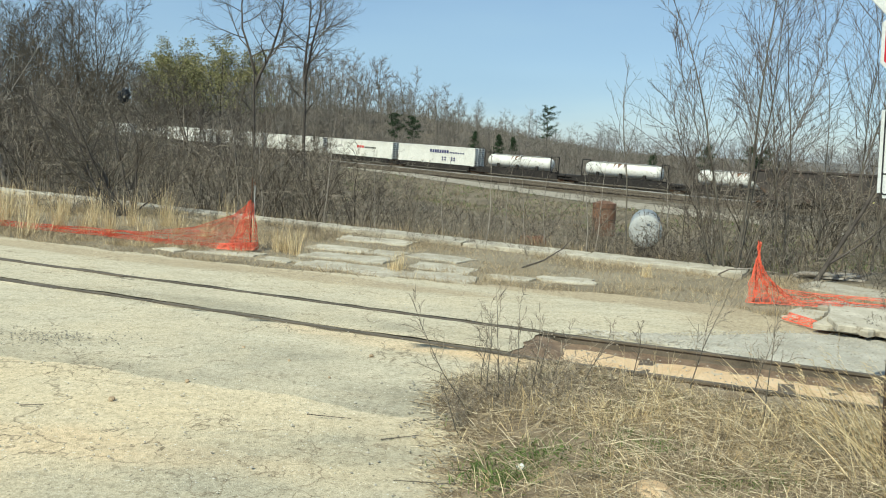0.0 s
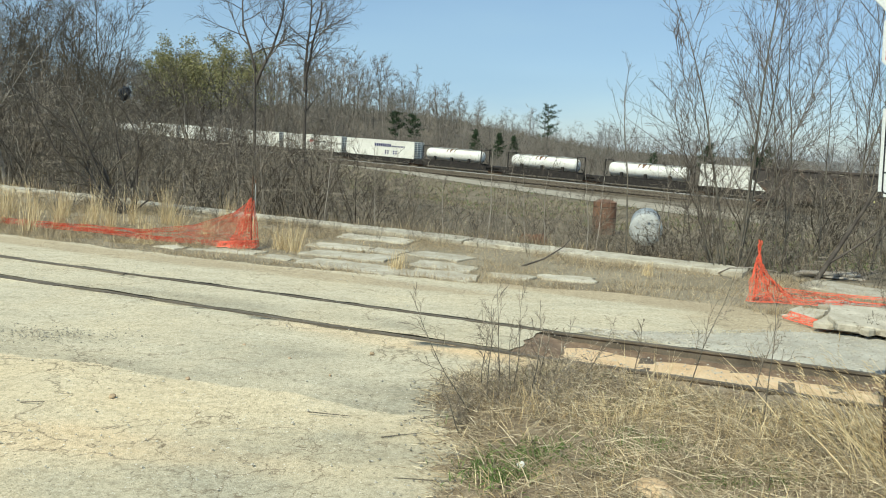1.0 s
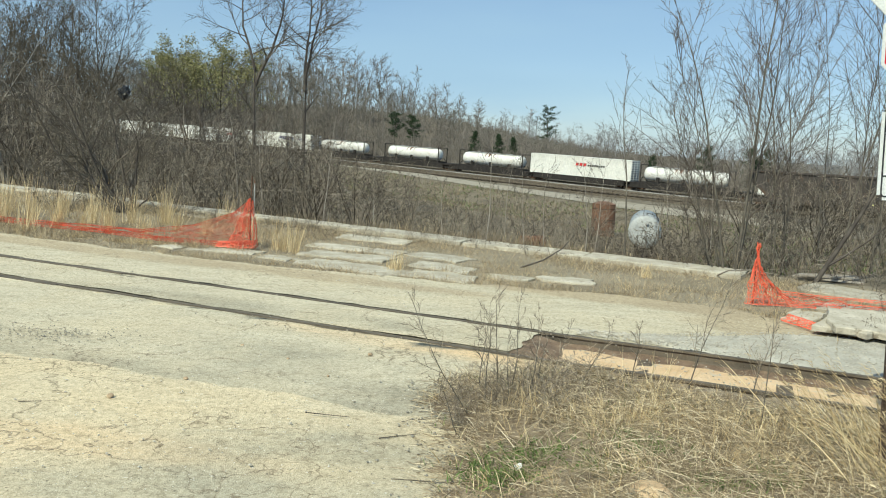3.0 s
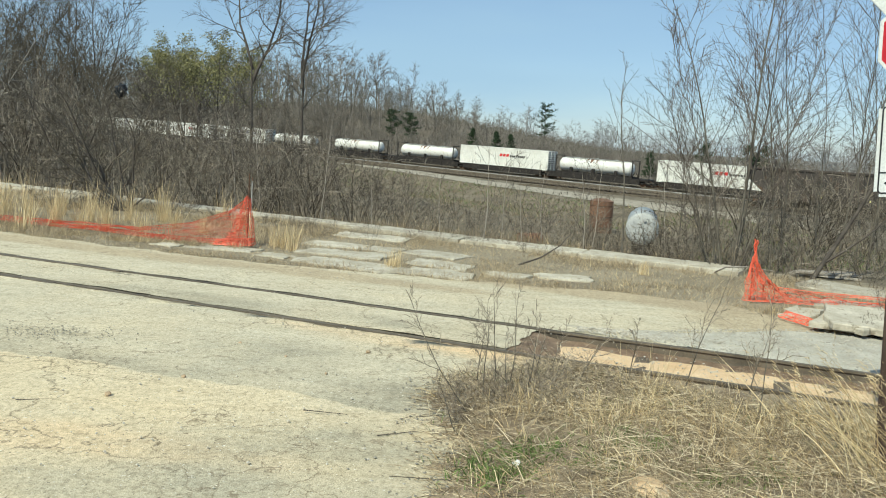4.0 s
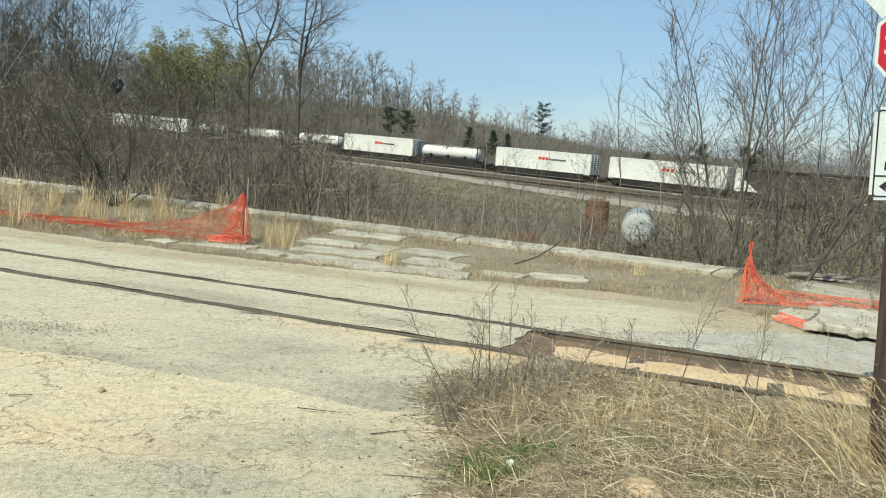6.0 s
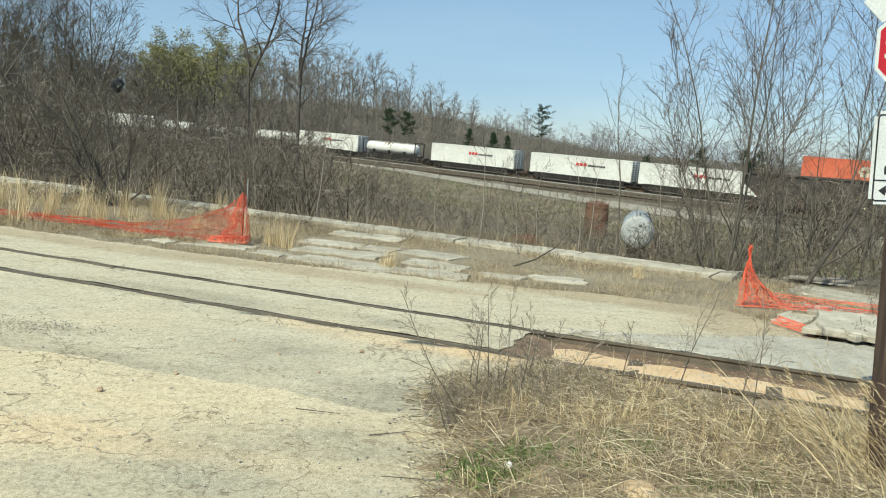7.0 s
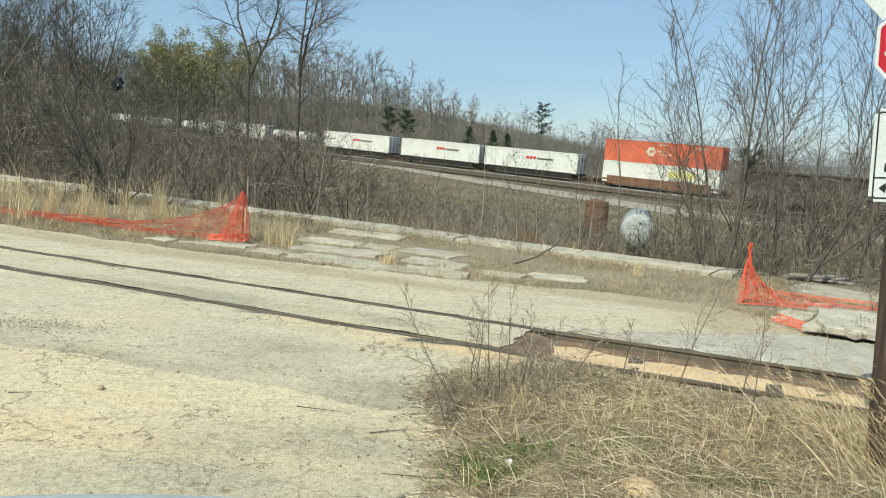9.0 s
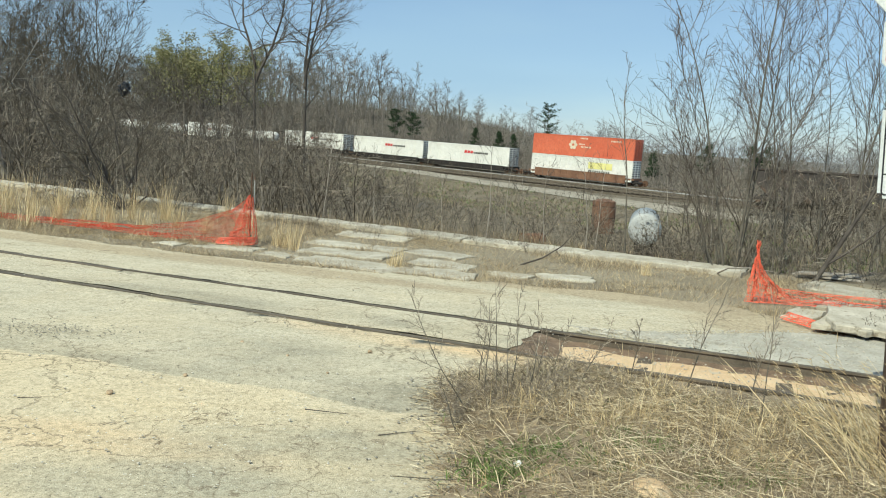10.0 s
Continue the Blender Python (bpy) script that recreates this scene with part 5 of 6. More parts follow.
def build_brush():
    rnd = random.Random(91)
    bs = [bush(101 + k, 3.4, 5, "leafless tangled brown shrub", (6, 4, 2), 0.45) for k in range(4)]
    places = []
    # thin row behind the platform
    for i in range(34):
        x = rnd.uniform(-13, 9)
        q = rnd.uniform(1.0, 13)
        y = 23.0 - 0.535 * x + q / 0.882
        if abs(x - 0.24 * y) < 1.3 and y < 26:
            continue
        places.append((x, y, rnd.uniform(0.35, 0.8)))
    # thick cover in the hollow, higher away from the open middle
    for i in range(98):
        k = rnd.random()
        y = rnd.uniform(32, 86)
        ratio = -0.62 + 0.58 * k ** 1.05
        x = ratio * y
        places.append((x, y, rnd.uniform(0.8, 1.7) * (1.3 - 0.5 * k) * (0.88 if -0.47 < ratio < -0.25 else 1.0)))
    for i in range(30):
        y = rnd.uniform(30, 62)
        x = rnd.uniform(-0.12, 0.24) * y
        places.append((x, y, rnd.uniform(0.5, 0.95)))
    for i in range(52):
        y = rnd.uniform(23, 52)
        x = rnd.uniform(0.28, 0.64) * y
        places.append((x, y, rnd.uniform(0.45, 1.15)))
    places += [(5.6, 30.0, 0.55), (6.3, 33.0, 0.6), (7.0, 36.5, 0.7), (6.6, 38.5, 0.7), (5.3, 24.0, 0.3), (6.9, 23.6, 0.3), (7.4, 41.0, 0.75), (8.6, 42.0, 0.7), (6.6, 43.5, 0.7), (9.6, 43.0, 0.7), (3.6, 35.5, 0.5), (4.9, 36, 0.5)]
    thin = [bush(111 + k, 3.4, 5, "leafless tangled brown shrub", (6, 3, 2), 0.5, 0.008) for k in range(3)]
    for i in range(16):
        y = rnd.uniform(24, 40)
        places.append((rnd.uniform(0.40, 0.57) * y, y, rnd.uniform(0.7, 1.05)))
    for i in range(46):                          # the tangle behind the long net
        y = rnd.uniform(29, 44)
        places.append((rnd.uniform(-0.60, -0.17) * y, y, rnd.uniform(0.75, 1.25)))
    scatter(bs, [p for p in places if p[1] < 46], 93)
    scatter(thin, [p for p in places if p[1] >= 46], 94)
    # small shrubs right behind the nets and along the road's far side
    low = [bush(121 + k, 1.3, 9, "low leafless twiggy shrub", (5, 3, 2), 0.7, 0.0035, 0.009) for k in range(2)]
    pl = []
    for x, y, s in ((9.2, 19.4, 1.2), (10.4, 18.8, 1.0), (8.0, 18.3, 0.9), (11.2, 18.3, 1.0), (7.4, 18.4, 0.7), (6.3, 19.6, 0.8), (9.8, 17.6, 0.8), (-7.0, 23.8, 0.9), (-9.0, 24.6, 1.2), (-12.6, 24.8, 1.2), (-14.0, 26.4, 1.3),
                    (-2.6, 22.0, 0.55), (2.8, 19.8, 0.5), (-3.6, 21.3, 0.55), (0.9, 21.2, 0.5), (8.3, 12.2, 0.55), (7.8, 11.9, 0.5), (-4.9, 23.7, 0.5), (-4.2, 23.1, 0.45), (-3.5, 22.7, 0.45), (-2.1, 21.5, 0.5), (-5.6, 24.0, 0.5), (8.6, 14.6, 0.6), (9.4, 14.9, 0.7), (8.0, 16.8, 0.6), (10.3, 16.4, 0.8), (7.1, 15.4, 0.45), (7.05, 12.15, 0.5), (7.6, 12.2, 0.5), (-1.0, 21.6, 0.5), (-0.2, 21.2, 0.5), (0.5, 21.8, 0.5), (1.2, 21.6, 0.5), (2.2, 20.4, 0.5), (-5.3, 23.2, 0.5), (-4.5, 23.0, 0.5), (-4.1, 23.2, 0.5), (1.9, 21.0, 0.5), (-0.8, 22.6, 0.5)):
        pl.append((x, y, s))
    for i in range(14):
        x = rnd.uniform(-14.5, -6.8)
        pl.append((x, 23.0 - 0.535 * x - rnd.uniform(1.6, 4.5), rnd.uniform(0.5, 0.9)))
    for i in range(20):
        x = rnd.uniform(4.6, 10.0)
        pl.append((x, 23.0 - 0.535 * x + rnd.uniform(0.6, 4.5), rnd.uniform(0.7, 1.3)))
    scatter(low, pl, 95)


build_brush()


def build_woods():
    rnd = random.Random(131)
    lab = "tall bare hardwood tree at the wood's edge"
    f = []
    for k in range(4):
        f.append(tree_of("tree", lab, "tree", "bare woodland trees", [dict(base=(0, 0, 0), way=(rnd.uniform(-0.06, 0.06), 0, 1), height=17, r=0.12, counts=(22, 8, 6), first=0.26, angle=0.62, ratio=0.36, wander=0.06, lift=0.03, twig_r=0.014)], 140 + k, "bark_dark", "twig"))
    places = []
    for i in range(44):
        y = rnd.uniform(62, 104)
        x = (-0.70 + 0.255 * rnd.random()) * y
        places.append((x, y, rnd.uniform(0.72, 1.2) * (0.55 + y / 180)))
    for x, y, s in ((-23.5, 96, 0.62), (-27, 100, 0.75), (-19, 90, 0.5), (-15.5, 86, 0.45), (-33, 96, 0.8), (-40, 104, 0.85), (-36, 92, 0.7)):
        places.append((x, y, s))
    scatter(f, places, 151)
    pale = tree_of("tree", "bare tree with pale mottled limbs", "tree", "bare woodland trees", [dict(base=(0, 0, 0), way=(0.04, 0, 1), height=13, r=0.13, counts=(18, 7, 5), first=0.25, angle=0.8, ratio=0.36, wander=0.06, lift=0.03, twig_r=0.011)], 158, "bark_pale", "bark_pale")
    set_at(pale, -27.5, 47)
    # the two tall ones that stand clear of the wood
    for x, y, h, seed, lean in ((-15.5, 60, 19.5, 161, 0.3), (-11.7, 60, 19.0, 164, -0.25)):
        up = dict(first=0.15, angle=0.95, ratio=0.58, wander=0.11, lift=0.035, twig_r=0.009, thin=0.6)
        t = tree_of("tall_tree", "tall dark bare tree standing clear of the wood", "tree", "tall trees", [
            dict(base=(0, 0, 0), way=(0.0, 0, 1), height=h * 0.62, r=0.25, counts=(5, 6, 5), first=0.6, angle=1.0, ratio=0.34, wander=0.02, lift=0.02, twig_r=0.010),
            dict(up, base=(0.0, 0, h * 0.5), way=(lean, 0.1, 1), height=h * 0.5, r=0.14, counts=(12, 11, 9)),
            dict(up, base=(0.0, 0, h * 0.55), way=(-lean * 0.7, -0.1, 1), height=h * 0.46, r=0.12, counts=(11, 11, 9))], seed, "bark_dark", "twig")
        set_at(t, x, y)
    # the tree that is already in leaf
    t = thing("budding_tree", "tree just coming into pale green leaf", "tree")
    wood, twigs = [], Tubes()
    for k in range(3):
        grow(rnd, wood, twigs, (k * 0.6 - 0.6, 0, 0), ((k - 1) * 0.28, 0.05, 1), 17.5 - abs(k - 1) * 2, 0.2, (18, 8, 3), 0.4, 0.9, 0.40, 0.05, 0.02, 0.012)
    for w in wood:
        w.make("stem", "bark_dark", t, smooth=True)
    leaves = Tubes()
    pts = [v for v in twigs.v[::2]]
    for p in pts:
        if rnd.random() < 0.25 + 0.5 * smooth(10, 15, p.z) and p.z > 9.0:
            for j in range(3):
                d = Vector((rnd.gauss(0, 1), rnd.gauss(0, 1), rnd.gauss(0, 0.6))).normalized()
                leaves.blade(p + d * rnd.uniform(0, 0.7), d, rnd.uniform(0.16, 0.34), rnd.uniform(0.12, 0.22), 0.1, None, 1)
    twigs.make("crown", "twig", t)
    tagged(leaves.make("leaves", "spring_leaf", t), "small pale green leaves", kind="stuff")
    set_at(t, -36, 118, 0, 1.12)
    t2 = copy_thing(t, Matrix())
    t2.scale = (1, 1, 1)
    set_at(t2, -44, 130, 70, 1.15)


build_woods()


def light_tree(rnd, n1, n2, n3):
    """A far bare tree of height 1 in few faces: bole, limbs, and flat strands for branches and twigs."""
    t = Tubes()
    pts, radii = limb(rnd, Vector((0, 0, 0)), Vector((rnd.uniform(-0.08, 0.08), 0, 1)), 1.0, 0.011, 0.002, 6, 0.05, 0.03)
    t.tube(pts, radii, 4)
    for i in range(n1):
        k = 0.2 + 0.8 * (i + rnd.random()) / n1
        p = lerp_path(pts, k)
        d = side_way(rnd, Vector((0, 0, 1)), rnd.uniform(0.45, 1.05))
        lp, lr = limb(rnd, p, d, 0.36 * (1.15 - 0.8 * k) * rnd.uniform(0.7, 1.2), 0.0055 * (1.2 - k), 0.0016, 3, 0.12, 0.08)
        t.tube(lp, lr, 3)
        for j in range(n2):
            p2 = lerp_path(lp, 0.2 + 0.8 * rnd.random())
            d2 = side_way(rnd, (lp[-1] - lp[0]).normalized(), rnd.uniform(0.4, 0.95))
            d2.z += 0.15
            ln = rnd.uniform(0.07, 0.16) * (1.2 - 0.5 * k)
            t.blade(p2, d2, ln, 0.0062, -0.05, None, 1)
            for m in range(n3):
                d3 = side_way(rnd, d2.normalized(), rnd.uniform(0.35, 0.9))
                t.blade(p2 + d2 * ln * rnd.uniform(0.25, 0.9), d3, rnd.uniform(0.04, 0.095), 0.0046, -0.05, None, 1)
    return t


def stamp(out, src, x, y, z, h, rz, wide=1.0):
    c, s = math.cos(rz) * h * wide, math.sin(rz) * h * wide
    o = len(out.v)
    out.v += [(x + v.x * c - v.y * s, y + v.x * s + v.y * c, z + v.z * h) for v in src.v]
    out.f += [tuple(o + i for i in f) for f in src.f]


def build_far_woods():
    rnd = random.Random(171)
    kinds = [light_tree(rnd, 13, 6, 3) for k in range(9)]
    far_kinds = [light_tree(rnd, 10, 5, 3) for k in range(5)]
    t = Tubes()
    for i in range(760):
        s = rnd.uniform(-260, 62)
        w = 6 + 80 * rnd.random() ** 1.4 + 10 * smooth(-60, 28, s)
        p = TRK + TD * s + TN * w
        h = (5.2 + 0.4 * smooth(-22, -42, s) + 9.5 * smooth(-45, -105, s) - 1.6 * smooth(-10, 50, s)) * rnd.uniform(0.6, 1.25)
        stamp(t, kinds[i % 9], p.x, p.y, ground_z(p.x, p.y) - 0.2, h, rnd.uniform(0, 6.28), rnd.uniform(0.9, 1.4))
    for i in range(330):
        s = rnd.uniform(-165, 50)
        w = 9 + (34 if i % 2 else 120) * rnd.random()
        p = TRK + TD * s + TN * w
        h = (4.8 + 5.0 * smooth(-30, -85, s) - 1.4 * smooth(-10, 50, s)) * rnd.uniform(0.55, 1.1)
        stamp(t, kinds[i % 9], p.x, p.y, ground_z(p.x, p.y) - 0.2, h, rnd.uniform(0, 6.28), rnd.uniform(1.1, 1.6))
    tagged(t.make("far_woods", "twig_far"), "leafless brown woods rising behind the railway", "woods", kind="stuff")
    # between the hollow and the line, on the wooded side
    t = Tubes()
    for i in range(270):
        y = rnd.uniform(44, 128)
        x = (-0.68 + 0.52 * rnd.random() ** 1.15) * y
        h = rnd.uniform(4.5, 9.5) * (0.62 + y / 240) * (0.84 if -0.47 < x / y < -0.27 else 1.1 if x / y < -0.32 else 0.72)
        stamp(t, kinds[i % 9], x, y, ground_z(x, y) - 0.2, h, rnd.uniform(0, 6.28), rnd.uniform(0.8, 1.3))
    tagged(t.make("thicket", "twig_mid"), "thicket of thin bare trees in the hollow", "thicket", kind="stuff")
    # most distant trees, with the haze painted into their twigs
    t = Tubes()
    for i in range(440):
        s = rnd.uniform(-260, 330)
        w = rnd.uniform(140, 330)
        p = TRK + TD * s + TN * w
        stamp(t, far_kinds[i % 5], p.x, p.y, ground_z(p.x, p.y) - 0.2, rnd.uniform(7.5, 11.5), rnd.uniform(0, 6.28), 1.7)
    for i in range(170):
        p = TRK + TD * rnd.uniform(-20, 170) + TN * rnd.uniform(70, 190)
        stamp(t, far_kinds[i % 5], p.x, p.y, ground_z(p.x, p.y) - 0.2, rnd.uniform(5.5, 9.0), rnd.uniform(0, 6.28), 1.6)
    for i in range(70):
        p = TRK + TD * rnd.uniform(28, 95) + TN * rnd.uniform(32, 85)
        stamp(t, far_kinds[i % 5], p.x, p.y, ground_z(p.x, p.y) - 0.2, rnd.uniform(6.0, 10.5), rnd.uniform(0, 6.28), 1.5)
    tagged(t.make("distant_woods", "twig_haze"), "line of distant bare woods, greyed in colour for haze", "woods", kind="stuff")
    # undergrowth right behind the line
    t = Tubes()
    for i in range(34000):
        s = rnd.uniform(-250, 70)
        p = TRK + TD * s + TN * (5 + 60 * rnd.random() ** 1.4)
        d = Vector((rnd.gauss(0, 0.6), rnd.gauss(0, 0.6), 1)).normalized()
        t.blade(Vector((p.x, p.y, ground_z(p.x, p.y) - 0.1)), d, rnd.uniform(0.8, 3.6), rnd.uniform(0.03, 0.08), 0.1, None, 1)
    # and over the hill behind it
    for i in range(30000):
        s = rnd.uniform(-150, 70)
        p = TRK + TD * s + TN * (45 + 230 * rnd.random())
        d = Vector((rnd.gauss(0, 0.45), rnd.gauss(0, 0.45), 1)).normalized()
        t.blade(Vector((p.x, p.y, ground_z(p.x, p.y) - 0.1)), d, rnd.uniform(1.5, 5.5), rnd.uniform(0.06, 0.16), 0.1, None, 1)
    tagged(t.make("undergrowth", "twig_far"), "brown leafless undergrowth behind the line", "undergrowth", kind="stuff")


M["twig_mid"] = strands("twig_mid", (0.07, 0.058, 0.046), (0.16, 0.135, 0.11), (0.34, 0.30, 0.25))
build_far_woods()


def evergreen(x, y, h, crown0, width, seed, name, label, flat=False):
    rnd = random.Random(seed)
    ob = thing(name, label, "tree", "evergreens")
    wood, nd = Tubes(), Tubes()
    pts, radii = limb(rnd, Vector((0, 0, 0)), Vector((0, 0, 1)), h, h * 0.016, 0.02, 8, 0.02, 0.02)
    wood.tube(pts, radii, 6)
    n = 34 if flat else 40
    for i in range(n):
        k = (i + rnd.random()) / n
        z = h * (crown0 + (1 - crown0) * k)
        if flat:
            ln = width * (0.55 + 0.5 * math.sin(k * 3.0)) * rnd.uniform(0.45, 1.15) * (1 - 0.45 * k)
        else:
            ln = width * (1.05 - k) * rnd.uniform(0.7, 1.1)
        a = rnd.uniform(0, math.tau)
        way = Vector((math.cos(a), math.sin(a), rnd.uniform(0.05, 0.45)))
        lp, lr = limb(rnd, Vector((0, 0, z)), way, ln, 0.035, 0.012, 4, 0.1, 0.03)
        wood.tube(lp, lr, 3)
        for j in range(46):
            c = lerp_path(lp, 0.25 + 0.75 * rnd.random()) + Vector((rnd.gauss(0, 0.16), rnd.gauss(0, 0.16), rnd.gauss(0.04, 0.13)))
            d = Vector((rnd.gauss(0, 1), rnd.gauss(0, 1), rnd.gauss(0.3, 0.7))).normalized()
            nd.blade(c, d, rnd.uniform(0.25, 0.55), rnd.uniform(0.08, 0.16), 0, None, 1)
    wood.make("trunk", "bark_dark", ob, smooth=True)
    nd.make("crown", "needles", ob)
    ob.matrix_basis = Matrix.Translation((x, y, ground_z(x, y) - 0.1))


def build_evergreens():
    for i, (x, y, ztop, c0, w, flat) in enumerate(((20.2, 170, 12.6, 0.50, 4.0, True), (4.3, 160, 6.3, 0.25, 2.2, False), (9.2, 160, 5.9, 0.25, 2.3, False), (12.4, 163, 5.4, 0.25, 2.0, False), (-13.4, 175, 9.9, 0.45, 3.0, True), (-9.5, 175, 9.2, 0.5, 3.2, True),
                                                  (57.5, 150, 5.8, 0.2, 3.2, True), (60.5, 150, 5.4, 0.25, 2.8, True), (48.5, 148, 5.2, 0.3, 2.8, True), (33, 128, 3.2, 0.2, 1.6, False))):
        h = ztop - ground_z(x, y)
        evergreen(x, y, h, c0, w, 180 + i, "pine" if flat else "cedar", "dark green pine with a ragged crown" if flat else "dark green cedar with a pointed crown", flat)


build_evergreens()


# ---- grass and weeds ----
def lot_side(y):
    return 0.22 - 0.16 * smooth(5.6, 7.6, y) + 0.28 * fbm(3, y, 0.9) + 0.24 * fbm(8, y, 1.9) + 1.05 * smooth(8.1, 9.6, y)


def build_near_grass():
    rnd = random.Random(201)
    th, st, gr, br = Tubes(), Tubes(), Tubes(), Tubes()
    n = 0
    while n < 66000:
        y = rnd.uniform(3.2, 10.2)
        x = rnd.uniform(-0.6, 7.5)
        u, v = uv_of(x, y)
        if v > RAIL_B - 0.2 - 0.3 * rnd.random() - 0.45 * smooth(-2.2, -0.5, u) or x < lot_side(y) - 0.2 + 0.55 * rnd.random():
            continue
        n += 1
        dens = fbm(x, y, 1.4)
        if dens < -0.25 and rnd.random() < 0.6:
            continue
        z = 0.005 + 0.02 * fbm(x, y, 0.8) + 0.05 * smooth(0.3, 1.0, x - lot_side(y))
        a = rnd.uniform(0, math.tau)
        kind = rnd.random()
        thin = smooth(1.7, 0.5, x) * smooth(7.7, 6.9, y)
        if rnd.random() < 0.02 * thin:
            continue
        if rnd.random() < 0.7 * thin:            # short brown litter
            d = Vector((math.cos(a), math.sin(a), rnd.uniform(0.0, 0.5))).normalized()
            br.blade(Vector((x, y, z + 0.02)), d, rnd.uniform(0.04, 0.2), rnd.uniform(0.003, 0.007), 0.1, None, 1)
        elif kind < 0.58:                        # fallen stalks
            d = Vector((math.cos(a), math.sin(a), rnd.uniform(0.02, 0.55))).normalized()
            th.blade(Vector((x, y, z + rnd.uniform(0, 0.09))), d, rnd.uniform(0.1, 0.5), rnd.uniform(0.003, 0.008), 0.12, None, 2)
        elif kind < 0.82:
            d = Vector((rnd.gauss(-0.15, 0.4), rnd.gauss(0, 0.4), 1)).normalized()
            (st if dens > 0 else th).blade(Vector((x, y, z)), d, rnd.uniform(0.12, 0.40), rnd.uniform(0.004, 0.009), 0.35, None, 3)
        elif fbm(x, y, 0.9, 2) > -0.02 and rnd.random() < 0.9:
            d = Vector((rnd.gauss(0, 0.5), rnd.gauss(0, 0.5), 1)).normalized()
            gr.blade(Vector((x, y, z)), d, rnd.uniform(0.05, 0.16), rnd.uniform(0.005, 0.012), 0.3, None, 2)
        else:
            d = Vector((rnd.gauss(0, 0.6), rnd.gauss(0, 0.6), 0.8)).normalized()
            br.blade(Vector((x, y, z)), d, rnd.uniform(0.1, 0.35), rnd.uniform(0.003, 0.006), 0.05, None, 2)
    # stalks and litter that have spilled over the asphalt's edge
    for i in range(1900):
        y = rnd.uniform(4.6, 9.3)
        x = lot_side(y) + 0.3 - 0.6 * rnd.random() ** 2.6
        if uv_of(x, y)[1] > RAIL_B - 0.2:
            continue
        a = rnd.gauss(0.0, 0.7) + (math.pi if rnd.random() < 0.5 else 0)
        d = Vector((math.cos(a), math.sin(a), rnd.uniform(0.0, 0.12))).normalized()
        (th if i % 3 else br).blade(Vector((x, y, 0.008 + 0.02 * rnd.random())), d, rnd.uniform(0.04, 0.2), rnd.uniform(0.004, 0.009), 0.03, None, 2)
    # tall leaning straw beside the sign post
    for i in range(300):
        x, y = rnd.gauss(4.35, 0.5), rnd.gauss(6.5, 0.6)
        d = Vector((rnd.gauss(-0.5, 0.25), rnd.gauss(0.0, 0.2), 1)).normalized()
        ln = rnd.uniform(0.6, 1.55)
        p = Vector((x, y, -0.07))
        st.blade(p, d, ln, rnd.uniform(0.007, 0.013), rnd.uniform(0.1, 0.35), None, 5)
        if ln > 0.8 and rnd.random() < 0.8:      # seed heads
            tip = p + d * ln * 0.8 - Vector((0, 0, 0.13 * ln))
            for k in range(7):
                st.blade(tip + d * 0.03 * k, (d + Vector((rnd.gauss(-0.2, 0.3), rnd.gauss(0, 0.3), rnd.gauss(-0.2, 0.2)))).normalized(), rnd.uniform(0.05, 0.11), 0.006, 0.2, None, 2)
    for cx, cy, m, hh in ((2.0, 7.4, 60, 0.6), (2.6, 7.0, 60, 0.6), (3.2, 7.2, 50, 0.6), (1.6, 7.6, 50, 0.5), (2.4, 6.6, 50, 0.5), (1.5, 6.4, 30, 0.4), (0.72, 7.35, 26, 0.55), (0.95, 7.45, 30, 0.6), (1.12, 7.3, 26, 0.5), (0.6, 7.6, 18, 0.5), (2.15, 8.2, 16, 0.9), (2.35, 8.3, 16, 0.95), (2.55, 8.45, 26, 0.75), (1.5, 7.0, 34, 0.5), (1.9, 7.2, 40, 0.55), (2.9, 7.3, 26, 0.5), (0.95, 7.5, 26, 0.45), (3.3, 8.0, 24, 0.55), (1.25, 8.35, 20, 0.5)):
        for i in range(m):
            d = Vector((rnd.gauss(0.02, 0.28), rnd.gauss(0, 0.25), 1)).normalized()
            st.blade(Vector((cx + rnd.gauss(0, 0.14), cy + rnd.gauss(0, 0.14), -0.07)), d, hh * rnd.uniform(0.5, 1.15), rnd.uniform(0.004, 0.008), 0.2, None, 4)
    for cx, cy in ((1.75, 6.95), (2.0, 6.7), (1.1, 6.6), (0.75, 6.35), (1.4, 6.2), (2.9, 6.3), (2.3, 6.0), (0.5, 6.0)):
        for i in range(260):
            d = Vector((rnd.gauss(0, 0.6), rnd.gauss(0, 0.6), 0.8)).normalized()
            gr.blade(Vector((cx + rnd.gauss(0, 0.17), cy + rnd.gauss(0, 0.15), 0.05)), d, rnd.uniform(0.08, 0.2), rnd.uniform(0.006, 0.014), 0.35, None, 2)
    xs, ys = np.arange(-0.7, 7.6, 0.07), np.arange(2.6, 9.6, 0.07)
    verts, faces, at = [], [], {}
    for j, y in enumerate(ys):
        for i, x in enumerate(xs):
            if uv_of(x, y)[1] > RAIL_B - 0.32 or x < lot_side(y) - 0.7:
                continue
            at[i, j] = len(verts)
            rise = smooth(lot_side(y) - 0.42, lot_side(y) + 0.3, x)
            verts.append((x, y, -0.06 + 0.085 * rise + 0.05 * smooth(0.3, 1.0, x - lot_side(y)) + 0.028 * fbm(x, y, 2.2) + 0.03 * fbm(x * 0.45, y * 1.8, 5)))
    for i, j in at:
        if all(k in at for k in ((i + 1, j), (i, j + 1), (i + 1, j + 1))):
            faces.append((at[i, j], at[i + 1, j], at[i + 1, j + 1], at[i, j + 1]))
